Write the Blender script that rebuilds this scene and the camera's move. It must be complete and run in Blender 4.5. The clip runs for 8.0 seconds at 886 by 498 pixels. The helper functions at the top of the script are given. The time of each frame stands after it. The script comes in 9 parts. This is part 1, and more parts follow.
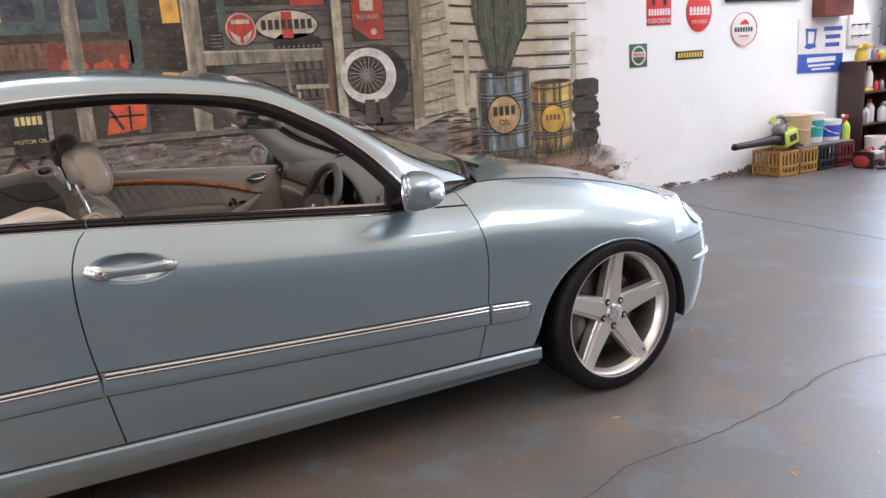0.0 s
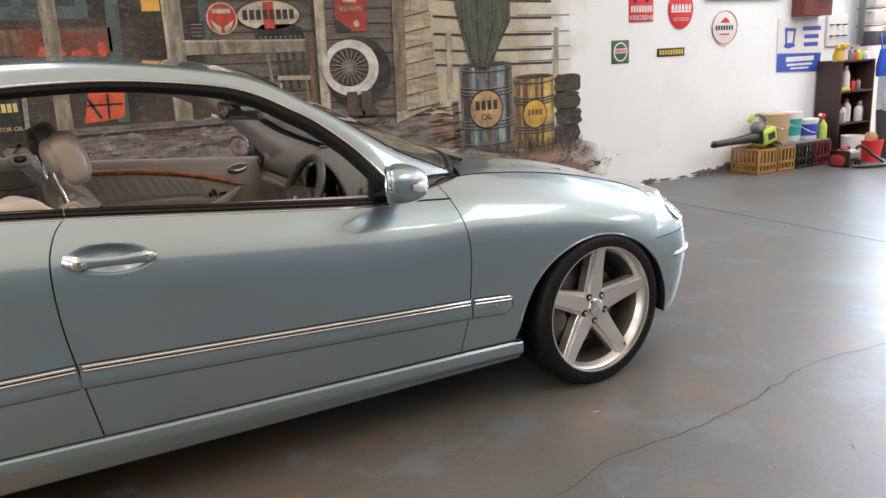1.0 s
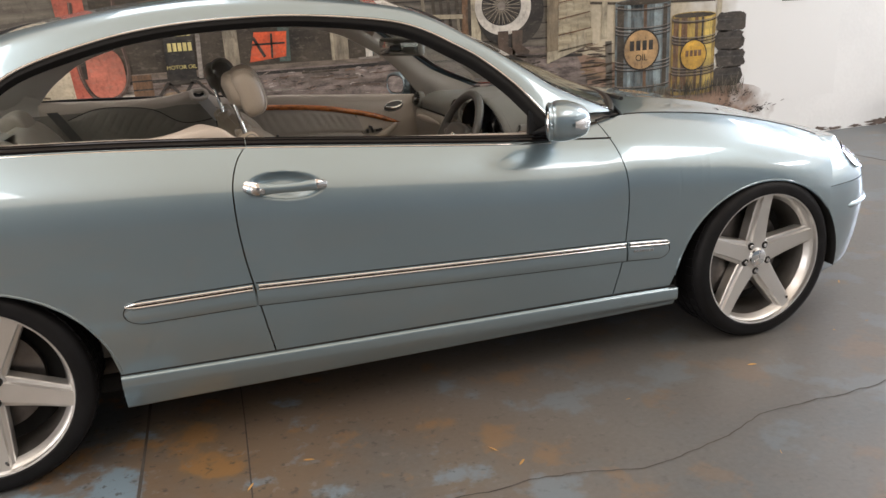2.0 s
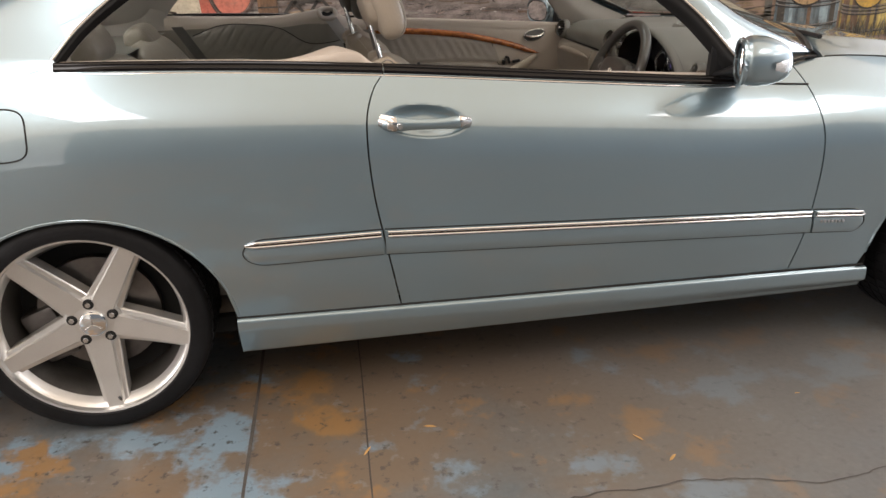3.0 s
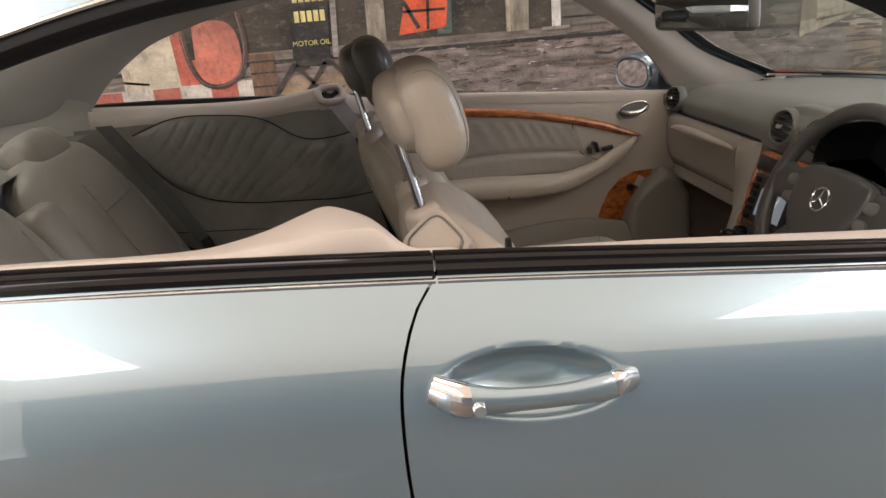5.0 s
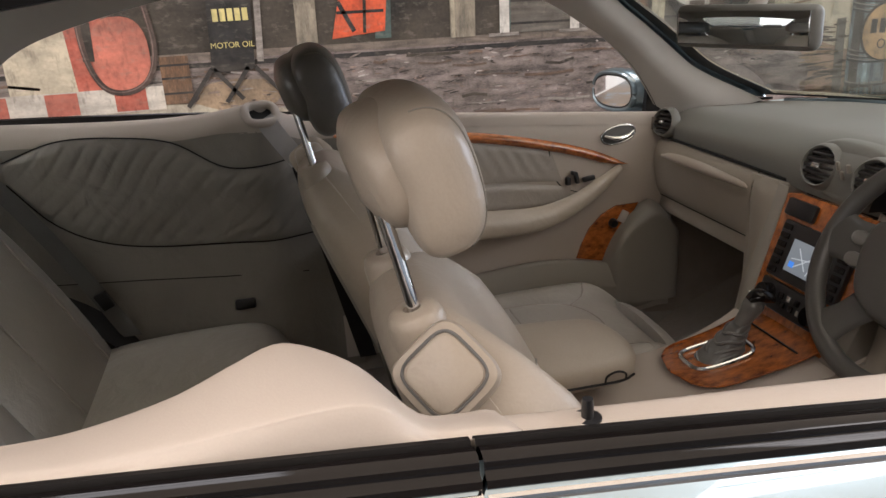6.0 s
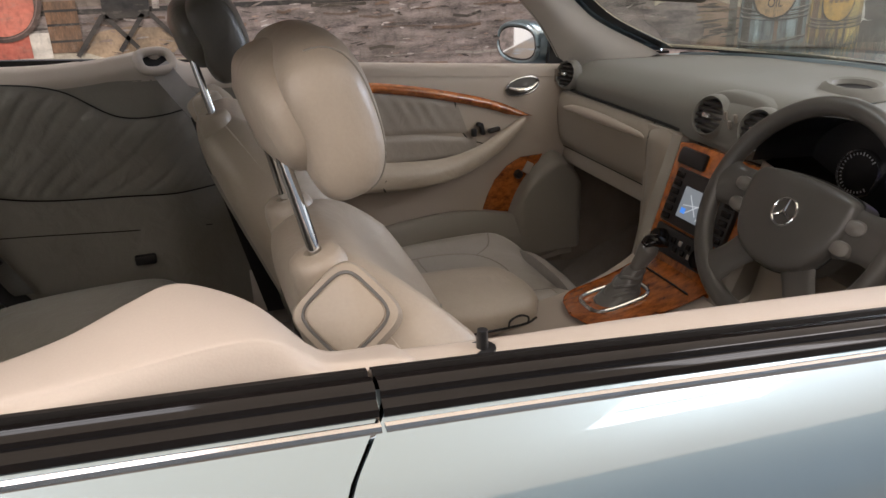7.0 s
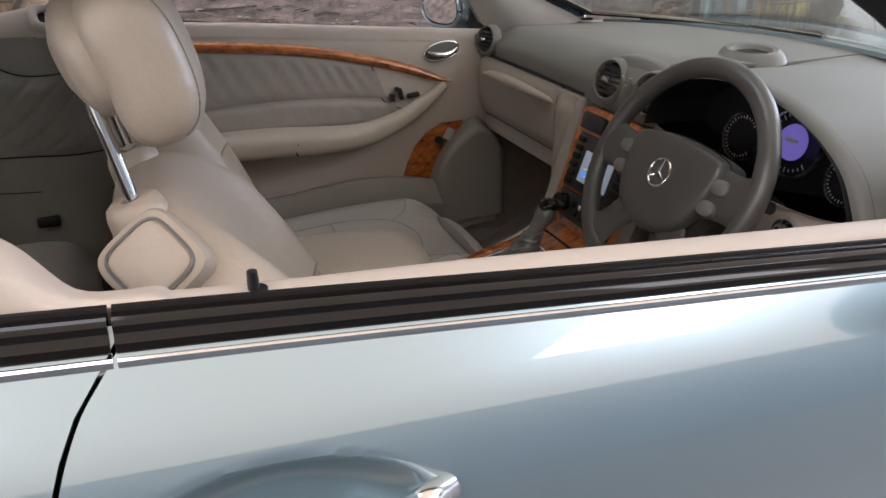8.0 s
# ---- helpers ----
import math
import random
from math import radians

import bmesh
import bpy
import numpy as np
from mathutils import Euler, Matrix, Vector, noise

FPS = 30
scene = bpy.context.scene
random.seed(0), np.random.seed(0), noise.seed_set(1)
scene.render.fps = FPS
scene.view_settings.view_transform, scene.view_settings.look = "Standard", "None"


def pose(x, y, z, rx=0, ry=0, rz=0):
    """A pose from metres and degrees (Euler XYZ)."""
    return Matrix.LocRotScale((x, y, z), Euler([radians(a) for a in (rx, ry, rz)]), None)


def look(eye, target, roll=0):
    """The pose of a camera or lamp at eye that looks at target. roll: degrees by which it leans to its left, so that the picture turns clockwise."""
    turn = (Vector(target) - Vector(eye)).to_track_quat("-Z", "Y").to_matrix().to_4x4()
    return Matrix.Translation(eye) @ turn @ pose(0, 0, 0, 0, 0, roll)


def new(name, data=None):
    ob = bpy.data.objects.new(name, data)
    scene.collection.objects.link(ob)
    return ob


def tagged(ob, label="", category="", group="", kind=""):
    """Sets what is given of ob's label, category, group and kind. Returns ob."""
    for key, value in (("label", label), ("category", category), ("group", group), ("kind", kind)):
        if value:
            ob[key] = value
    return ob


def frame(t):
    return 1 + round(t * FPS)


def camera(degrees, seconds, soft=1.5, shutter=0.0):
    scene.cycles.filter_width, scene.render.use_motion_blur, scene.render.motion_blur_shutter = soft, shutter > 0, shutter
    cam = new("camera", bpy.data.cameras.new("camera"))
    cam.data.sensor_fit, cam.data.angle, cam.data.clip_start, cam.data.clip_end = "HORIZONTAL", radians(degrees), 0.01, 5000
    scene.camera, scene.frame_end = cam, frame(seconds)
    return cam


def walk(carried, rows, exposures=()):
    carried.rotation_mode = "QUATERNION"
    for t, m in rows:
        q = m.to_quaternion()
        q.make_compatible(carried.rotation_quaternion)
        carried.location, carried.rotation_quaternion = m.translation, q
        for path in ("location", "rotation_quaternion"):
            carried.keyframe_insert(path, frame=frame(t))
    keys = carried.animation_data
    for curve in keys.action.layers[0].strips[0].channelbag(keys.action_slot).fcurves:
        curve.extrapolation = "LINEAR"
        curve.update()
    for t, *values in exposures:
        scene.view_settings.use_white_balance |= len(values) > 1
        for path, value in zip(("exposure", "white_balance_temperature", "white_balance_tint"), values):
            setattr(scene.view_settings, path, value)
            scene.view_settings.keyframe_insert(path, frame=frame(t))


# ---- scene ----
cam = camera(60.8, 8.0)
PATH = [
    (0, (-0.511, -3.137, 1.327), (0.332, -1.384, 0.861), -4.0),
    (0.3, (-0.506, -3.136, 1.324), (0.416, -1.427, 0.847), -3.8),
    (0.5, (-0.505, -3.135, 1.323), (0.42, -1.428, 0.842), -4.2),
    (0.7, (-0.507, -3.133, 1.323), (0.437, -1.44, 0.831), -3.2),
    (0.8, (-0.511, -3.132, 1.324), (0.427, -1.433, 0.841), -3.4),
    (1, (-0.519, -3.128, 1.324), (0.369, -1.403, 0.84), -3.1),
    (1.2, (-0.531, -3.122, 1.321), (0.282, -1.362, 0.83), -4.1),
    (1.4, (-0.545, -3.118, 1.315), (0.17, -1.323, 0.799), -5.1),
    (1.5, (-0.551, -3.117, 1.312), (0.129, -1.309, 0.791), -5.4),
    (1.7, (-0.562, -3.118, 1.309), (0.06, -1.296, 0.767), -4.9),
    (2, (-0.595, -3.119, 1.302), (-0.054, -1.29, 0.701), -3.6),
    (2.2, (-0.626, -3.107, 1.293), (-0.163, -1.27, 0.652), -3.3),
    (3.3, (-0.651, -2.645, 1.264), (-0.502, -0.802, 0.501), -1.9),
    (3.5, (-0.644, -2.535, 1.277), (-0.588, -0.67, 0.556), -2.3),
    (3.7, (-0.632, -2.404, 1.274), (-0.614, -0.549, 0.527), -3.3),
    (4, (-0.613, -2.203, 1.271), (-0.514, -0.319, 0.605), -4.9),
    (4.3, (-0.611, -2.028, 1.277), (-0.435, -0.153, 0.604), -5.4),
    (4.5, (-0.602, -1.909, 1.282), (-0.427, -0.048, 0.571), -4.7),
    (4.7, (-0.581, -1.778, 1.278), (-0.388, 0.102, 0.623), -4.8),
    (5.8, (-0.585, -1.255, 1.268), (-0.291, 0.605, 0.595), -2.6),
    (6, (-0.61, -1.183, 1.268), (-0.197, 0.656, 0.601), -2.9),
    (6.2, (-0.621, -1.147, 1.262), (-0.089, 0.652, 0.567), -1.9),
    (6.5, (-0.625, -1.137, 1.25), (-0.081, 0.629, 0.485), -3.7),
    (6.8, (-0.618, -1.17, 1.252), (-0.011, 0.562, 0.457), -1.7),
    (7, (-0.602, -1.199, 1.255), (0.017, 0.536, 0.476), -1.2),
    (7.2, (-0.582, -1.224, 1.255), (0.043, 0.531, 0.527), -0.4),
    (7.5, (-0.544, -1.246, 1.252), (0.111, 0.483, 0.488), 0.4),
    (7.8, (-0.494, -1.261, 1.235), (0.177, 0.439, 0.424), 0.1),
    (8, (-0.453, -1.262, 1.226), (0.214, 0.428, 0.388), -0.1),
]
walk(cam, [(t, look(eye, target, roll)) for t, eye, target, roll in PATH], exposures=[(0.0, -0.63, 5500, 17), (0.5, -0.69, 5750, 15), (1.0, -0.71, 5750, 12), (2.0, -0.65, 5800, 12), (3.5, -0.38, 5800, 14), (4.0, -0.36, 5750, 16), (4.5, -0.34, 5750, 15), (6.0, -0.24, 5620, 14), (6.5, -0.24, 5470, 13), (7.0, -0.2, 5640, 14), (7.5, -0.16, 5350, 15), (8.0, -0.16, 5350, 15)])


ROOF_Z = 4.6
WALL_Y = 2.64
SOUTH_Y = -10.4
CEILING_FILL_Y = -4.6
# Lights beyond x = 6 and past y = 0 are added as fill.
ROOF_LIGHTS = [(-3.15, -5.15), (-3.15, -1.95), (4.1, -4.2), (5.3, -4.2), (-0.9, 1.05), (-6.2, 1.2), (10.5, -4.4), (6.9, 0.4), (9.4, 0.4)]

# ---- world, sun and lamps ----
world = bpy.data.worlds.new("sky")
scene.world = world
world.use_nodes = True
wn = world.node_tree.nodes
sky = wn.new("ShaderNodeTexSky")
sky.sky_type, sky.sun_disc = "NISHITA", False
sky.sun_elevation, sky.sun_rotation = radians(44), radians(30)
wn["Background"].inputs["Strength"].default_value = 0.12
world.node_tree.links.new(sky.outputs["Color"], wn["Background"].inputs["Color"])

sun_data = bpy.data.lights.new("sun", "SUN")
sun_data.energy, sun_data.angle, sun_data.color = 3.5, radians(0.5), (1.0, 0.95, 0.88)
sun_ob = new("sun", sun_data)
sun_ob.matrix_world = look((20, 34, 38), (0, 0, 0))


def area_lamp(name, eye, target, sx, sy, watts, color):
    d = bpy.data.lights.new(name, "AREA")
    d.shape, d.size, d.size_y, d.energy, d.color = "RECTANGLE", sx, sy, watts, color
    ob = new(name, d)
    ob.matrix_world = look(eye, target)
    return ob


# daylight through the roof lights and north opening, plus two added unseen lamps
for lx, ly in ROOF_LIGHTS:
    area_lamp("roof_light_daylight", (lx, ly, ROOF_Z - 0.06), (lx, ly + 0.001, 0), 1.1, 3.0, 140 if lx > 6 else 22 if lx == -0.9 else 55, (1.0, 0.96, 0.92) if lx > 6 else (1.0, 0.84, 0.66))
area_lamp("door_daylight", (10.2, WALL_Y + 0.25, 1.8), (9.0, 0, 0.8), 3.3, 3.2, 1250, (0.92, 0.96, 1.0))
# Unseen west door, assumed so that the car's rear is brighter.
area_lamp("west_door_daylight", (-8.95, -3.6, 1.8), (0, -3.6, 1.4), 5.8, 3.4, 470, (1.0, 0.87, 0.73))
# Added fill below the ceiling; no glowing roof is known there.
area_lamp("opal_roof_daylight", (2.5, CEILING_FILL_Y, ROOF_Z - 0.02), (2.5, CEILING_FILL_Y + 0.001, 0), 22.2, 11.0, 1260, (1.0, 0.75, 0.49))


# ---- materials ----
def mat(name, color, rough=0.6, metal=0.0, vary=0.12, scale=6.0, grain=40.0, bump=0.15, bump_d=0.002, coat=0.0,
        coat_rough=0.04, color2=None, sheen=0.0, rnd=0.0, stretch=(1, 1, 1), spec=0.5, crease=0.0):
    """A surface with two scales of colour change, a change of roughness and a fine relief."""
    m = bpy.data.materials.new(name)
    m.use_nodes = True
    nt = m.node_tree
    n, ln = nt.nodes, nt.links
    b = n["Principled BSDF"]
    tc, mp = n.new("ShaderNodeTexCoord"), n.new("ShaderNodeMapping")
    mp.inputs["Scale"].default_value = stretch
    ln.new(tc.outputs["Object"], mp.inputs["Vector"])
    big, fine = n.new("ShaderNodeTexNoise"), n.new("ShaderNodeTexNoise")
    big.inputs["Scale"].default_value, big.inputs["Detail"].default_value = scale, 5
    fine.inputs["Scale"].default_value, fine.inputs["Detail"].default_value = grain, 4
    for tex in (big, fine):
        ln.new(mp.outputs["Vector"], tex.inputs["Vector"])
    mix = n.new("ShaderNodeMath")
    mix.operation = "MULTIPLY_ADD"
    mix.inputs[1].default_value = 0.4
    ln.new(fine.outputs["Fac"], mix.inputs[0])
    ln.new(big.outputs["Fac"], mix.inputs[2])
    ramp = n.new("ShaderNodeValToRGB")
    c2 = color2 or tuple(min(1, c * (1 + vary)) for c in color)
    c1 = tuple(c * (1 - vary) for c in color)
    ramp.color_ramp.elements[0].position, ramp.color_ramp.elements[1].position = 0.45, 0.95
    ramp.color_ramp.elements[0].color, ramp.color_ramp.elements[1].color = (*c1, 1), (*c2, 1)
    ln.new(mix.outputs[0], ramp.inputs["Fac"])
    out = ramp.outputs["Color"]
    if rnd:
        info, hsv, rng = n.new("ShaderNodeObjectInfo"), n.new("ShaderNodeHueSaturation"), n.new("ShaderNodeMapRange")
        rng.inputs["To Min"].default_value, rng.inputs["To Max"].default_value = 1 - rnd, 1 + rnd
        ln.new(info.outputs["Random"], rng.inputs["Value"])
        ln.new(rng.outputs["Result"], hsv.inputs["Value"])
        ln.new(out, hsv.inputs["Color"])
        out = hsv.outputs["Color"]
    ln.new(out, b.inputs["Base Color"])
    rr = n.new("ShaderNodeMapRange")
    rr.inputs["To Min"].default_value, rr.inputs["To Max"].default_value = max(0.02, rough * 0.85), min(1, rough * 1.15)
    ln.new(big.outputs["Fac"], rr.inputs["Value"])
    ln.new(rr.outputs["Result"], b.inputs["Roughness"])
    b.inputs["Metallic"].default_value = metal
    b.inputs["Specular IOR Level"].default_value = spec
    b.inputs["Coat Weight"].default_value, b.inputs["Coat Roughness"].default_value = coat, coat_rough
    b.inputs["Sheen Weight"].default_value = sheen
    if bump:
        bp = n.new("ShaderNodeBump")
        bp.inputs["Strength"].default_value, bp.inputs["Distance"].default_value = bump, bump_d
        ln.new(fine.outputs["Fac"], bp.inputs["Height"])
        ln.new(bp.outputs["Normal"], b.inputs["Normal"])
        if crease:
            wr, bw = n.new("ShaderNodeTexNoise"), n.new("ShaderNodeBump")
            wr.inputs["Scale"].default_value, wr.inputs["Detail"].default_value, wr.inputs["Distortion"].default_value = 17, 3, 0.8
            ln.new(mp.outputs["Vector"], wr.inputs["Vector"])
            bw.inputs["Strength"].default_value, bw.inputs["Distance"].default_value = crease, 0.012
            ln.new(wr.outputs["Fac"], bw.inputs["Height"])
            ln.new(bw.outputs["Normal"], bp.inputs["Normal"])
    return m


PAINT = mat("car_paint", (0.256, 0.335, 0.376), rough=0.33, metal=0.80, vary=0.02, scale=3, grain=900, bump=0, coat=1.0, coat_rough=0.016)
PAINT.node_tree.nodes["Principled BSDF"].inputs["Coat IOR"].default_value = 1.95
LEATHER = mat("beige_leather", (0.372, 0.318, 0.252), crease=0.22, rough=0.42, vary=0.07, scale=5, grain=260, bump=0.35, bump_d=0.0008)
# Beige leather copy, darkened for the shade over the rear seats.
LEATHER_REAR = mat("shaded_rear_leather", (0.27, 0.245, 0.205), crease=0.3, rough=0.42, vary=0.08, scale=6, grain=240, bump=0.35, bump_d=0.0008)
LEATHER_SEAT = mat("grey_beige_seat_leather", (0.345, 0.318, 0.282), crease=0.25, rough=0.36, vary=0.07, scale=5, grain=260, bump=0.35, bump_d=0.0008)
# Grey-beige leather, its colour also lowered for the front seat's shadow.
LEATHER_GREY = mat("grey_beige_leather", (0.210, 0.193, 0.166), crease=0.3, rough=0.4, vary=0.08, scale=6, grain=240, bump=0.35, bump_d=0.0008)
TRIM = mat("beige_soft_plastic", (0.435, 0.378, 0.320), rough=0.55, vary=0.05, scale=4, grain=500, bump=0.3, bump_d=0.0005)
TRIM_GREY = mat("grey_beige_plastic", (0.25, 0.228, 0.195), rough=0.5, vary=0.06, scale=4, grain=500, bump=0.3, bump_d=0.0005)
TRIM_MID = mat("mid_beige_plastic", (0.295, 0.26, 0.215), rough=0.5, vary=0.05, scale=4, grain=500, bump=0.3, bump_d=0.0005)
DASH = mat("dash_plastic", (0.160, 0.156, 0.139), rough=0.55, vary=0.05, scale=4, grain=420, bump=0.35, bump_d=0.0006)
HEADLINER = mat("headliner_cloth", (0.50, 0.47, 0.43), rough=0.9, vary=0.05, scale=8, grain=700, bump=0.3, bump_d=0.0006)
CARPET = mat("beige_carpet", (0.235, 0.195, 0.155), rough=0.95, vary=0.2, scale=14, grain=420, bump=0.9, bump_d=0.004, sheen=0.3)
CHROME = mat("chrome", (0.82, 0.83, 0.84), rough=0.045, metal=1.0, vary=0.02, bump=0)
CHROME_DULL = mat("satin_chrome", (0.66, 0.67, 0.68), rough=0.22, metal=1.0, vary=0.05, bump=0)
# Chrome greyed so its colour carries the dark surroundings it mirrors.
CHROME_BELT = mat("greyed_chrome", (0.56, 0.55, 0.54), rough=0.14, metal=1.0, vary=0.15, scale=9, bump=0)
ALLOY = mat("alloy_paint", (0.64, 0.63, 0.61), rough=0.34, metal=0.75, vary=0.06, scale=9, grain=300, bump=0.05, bump_d=0.0004, coat=0.5, coat_rough=0.12)
RUBBER = mat("tyre_rubber", (0.011, 0.011, 0.012), rough=0.5, spec=0.14, vary=0.3, scale=12, grain=120, bump=0.3, bump_d=0.001)
BLACK = mat("black_plastic", (0.012, 0.012, 0.013), rough=0.35, vary=0.25, scale=10, grain=300, bump=0.2, bump_d=0.0005)
SEAL = mat("seal_rubber", (0.007, 0.007, 0.0075), rough=0.45, spec=0.18, vary=0.2, scale=10, grain=300, bump=0.2, bump_d=0.0004)
BLACK_GLOSS = mat("black_gloss", (0.006, 0.005, 0.005), rough=0.07, spec=0.28, vary=0.2, bump=0)
DARK = mat("underbody_black", (0.012, 0.012, 0.012), rough=0.9, vary=0.3, bump=0.3)
IRON = mat("brake_iron", (0.16, 0.15, 0.145), rough=0.4, metal=0.9, vary=0.2, scale=20)
RED_PLASTIC = mat("red_plastic", (0.55, 0.03, 0.02), rough=0.4, vary=0.1)


def wood_mat(name):
    m = mat(name, (0.27, 0.066, 0.012), rough=0.25, vary=0.6, scale=34, grain=130, bump=0.0, coat=1.0, coat_rough=0.03, color2=(0.50, 0.150, 0.024), stretch=(1.0, 2.2, 1.6))
    return m


BURL = wood_mat("burl_wood")


def glass_mat(name, tint, rough=0.0):
    m = bpy.data.materials.new(name)
    m.use_nodes = True
    b = m.node_tree.nodes["Principled BSDF"]
    b.inputs["Base Color"].default_value = (*tint, 1)
    b.inputs["Transmission Weight"].default_value, b.inputs["Roughness"].default_value, b.inputs["IOR"].default_value = 1.0, rough, 1.45
    return m


GLASS = glass_mat("tinted_glass", (0.86, 0.92, 0.90))
LAMP_LENS = mat("ribbed_lamp_lens", (0.62, 0.62, 0.62), rough=0.12, metal=0.5, vary=0.5, scale=3, grain=90, bump=0.6, bump_d=0.003, stretch=(1, 1, 9), coat=1.0)
LAMP_GLASS = glass_mat("lamp_glass", (0.97, 0.98, 0.99))
MIRROR = mat("mirror_glass", (0.9, 0.9, 0.9), rough=0.02, metal=1.0, vary=0.01, bump=0)


def glow_mat(name, color, strength):
    m = bpy.data.materials.new(name)
    m.use_nodes = True
    b = m.node_tree.nodes["Principled BSDF"]
    b.inputs["Base Color"].default_value = (*[c * 0.3 for c in color], 1)
    b.inputs["Emission Color"].default_value, b.inputs["Emission Strength"].default_value = (*color, 1), strength
    return m


def floor_mat():
    """Grey-blue floor paint, worn through to brown-grey concrete in patches."""
    m = mat("painted_concrete", (0.110, 0.119, 0.122), rough=0.42, vary=0.25, scale=1.2, grain=55, bump=0.25, bump_d=0.002)
    n, ln = m.node_tree.nodes, m.node_tree.links
    b = n["Principled BSDF"]
    base = b.inputs["Base Color"].links[0].from_socket
    tc = n.new("ShaderNodeTexCoord")
    # the rear bay is worn through to ochre screed far more than the front one
    sep, bay = n.new("ShaderNodeSeparateXYZ"), n.new("ShaderNodeMapRange")
    ln.new(tc.outputs["Object"], sep.inputs[0])
    ln.new(sep.outputs["X"], bay.inputs["Value"])
    bay.inputs["From Min"].default_value, bay.inputs["From Max"].default_value = -0.9, 0.6
    bay.inputs["To Min"].default_value, bay.inputs["To Max"].default_value = 1.0, 0.26
    for scale, lo, hi, color, detail in ((0.55, 0.43, 0.54, (0.140, 0.092, 0.050), 9), (2.6, 0.555, 0.605, (0.16, 0.225, 0.28), 11), (3.4, 0.555, 0.615, (0.22, 0.125, 0.045), 12), (9.0, 0.66, 0.72, (0.07, 0.066, 0.064), 6), (15.0, 0.60, 0.655, (0.165, 0.15, 0.135), 9), (26.0, 0.585, 0.66, (0.045, 0.042, 0.038), 6)):
        nz, mr, mx = n.new("ShaderNodeTexNoise"), n.new("ShaderNodeMapRange"), n.new("ShaderNodeMixRGB")
        nz.inputs["Scale"].default_value, nz.inputs["Detail"].default_value, nz.inputs["Roughness"].default_value = scale, detail, 0.62
        mr.inputs["From Min"].default_value, mr.inputs["From Max"].default_value = lo, hi
        mr.inputs["To Max"].default_value = 0.9
        mx.inputs["Color2"].default_value = (*color, 1)
        ln.new(tc.outputs["Object"], nz.inputs["Vector"])
        ln.new(nz.outputs["Fac"], mr.inputs["Value"])
        fac = n.new("ShaderNodeMath")
        fac.operation = "MULTIPLY"
        ln.new(mr.outputs["Result"], fac.inputs[0])
        ln.new(bay.outputs["Result"], fac.inputs[1])
        ln.new(fac.outputs[0], mx.inputs["Fac"])
        ln.new(base, mx.inputs["Color1"])
        base = mx.outputs["Color"]
    ln.new(base, b.inputs["Base Color"])
    return m


FLOOR = floor_mat()
WALL = mat("white_wall_paint", (0.80, 0.815, 0.81), rough=0.75, vary=0.05, scale=1.6, grain=30, bump=0.3, bump_d=0.004)
CEIL = mat("ceiling_sheet", (0.55, 0.54, 0.52), rough=0.7, vary=0.08, scale=1)
STEEL_GREY = mat("grey_steel", (0.22, 0.23, 0.24), rough=0.45, metal=0.6, vary=0.1)


# ---- mesh tools ----
def part(name, bm, material, parent=None, label="", smooth=True, angle=40):
    """Links a bmesh as one mesh object, under its thing or part."""
    bmesh.ops.recalc_face_normals(bm, faces=bm.faces[:])
    me = bpy.data.meshes.new(name)
    bm.to_mesh(me)
    bm.free()
    if smooth:
        me.shade_smooth()
        me.set_sharp_from_angle(angle=radians(angle))
    me.materials.append(material)
    ob = new(name, me)
    if parent:
        ob.parent = parent
    return tagged(ob, label)


def thing(name, label, category, group="", kind=""):
    return tagged(new(name), label, category, group, kind)


def grid(fn, nu, nv, bm=None, closed_u=False, closed_v=False):
    """A sheet of quads: fn(u, v) in 0..1 gives each corner."""
    bm = bm or bmesh.new()
    cu, cv = (nu if closed_u else nu + 1), (nv if closed_v else nv + 1)
    vs = [[bm.verts.new(fn(i / nu, j / nv)) for j in range(cv)] for i in range(cu)]
    for i in range(nu):
        for j in range(nv):
            q = (vs[i][j], vs[(i + 1) % cu][j], vs[(i + 1) % cu][(j + 1) % cv], vs[i][(j + 1) % cv])
            if len(set(q)) == 4:
                bm.faces.new(q)
    return bm


def solid(ob, t, offset=-1.0):
    md = ob.modifiers.new("thickness", "SOLIDIFY")
    md.thickness, md.offset = t, offset
    return ob


def thick(ob, t, offset=-1.0):
    """Folds the open edges of a sheet inwards, towards the car's middle line, as a pressed panel has them."""
    bm = bmesh.new()
    bm.from_mesh(ob.data)
    bm.normal_update()
    side = sum(v.normal.dot(Vector((0, v.co.y, v.co.z - 0.6))) for v in bm.verts)
    sign = -1 if side > 0 else 1
    edges = [e for e in bm.edges if e.is_boundary]
    made = {v: bm.verts.new(v.co + v.normal * sign * t) for v in {v for e in edges for v in e.verts}}
    for e in edges:
        a, b = e.verts
        bm.faces.new((a, b, made[b], made[a]))
    bmesh.ops.recalc_face_normals(bm, faces=bm.faces[:])
    bm.to_mesh(ob.data)
    bm.free()
    ob.data.shade_smooth()
    ob.data.set_sharp_from_angle(angle=radians(35))
    return ob


def spline(pts, s):
    """A smooth curve through points; s runs from 0 to len(pts) - 1."""
    n = len(pts) - 1
    i = min(max(int(math.floor(s)), 0), n - 1)
    f = s - i
    p1, p2 = Vector(pts[i]), Vector(pts[i + 1])
    p0 = Vector(pts[i - 1]) if i > 0 else 2 * p1 - p2
    p3 = Vector(pts[i + 2]) if i + 2 <= n else 2 * p2 - p1
    return 0.5 * (2 * p1 + (p2 - p0) * f + (2 * p0 - 5 * p1 + 4 * p2 - p3) * f * f + (3 * p1 - p0 - 3 * p2 + p3) * f ** 3)


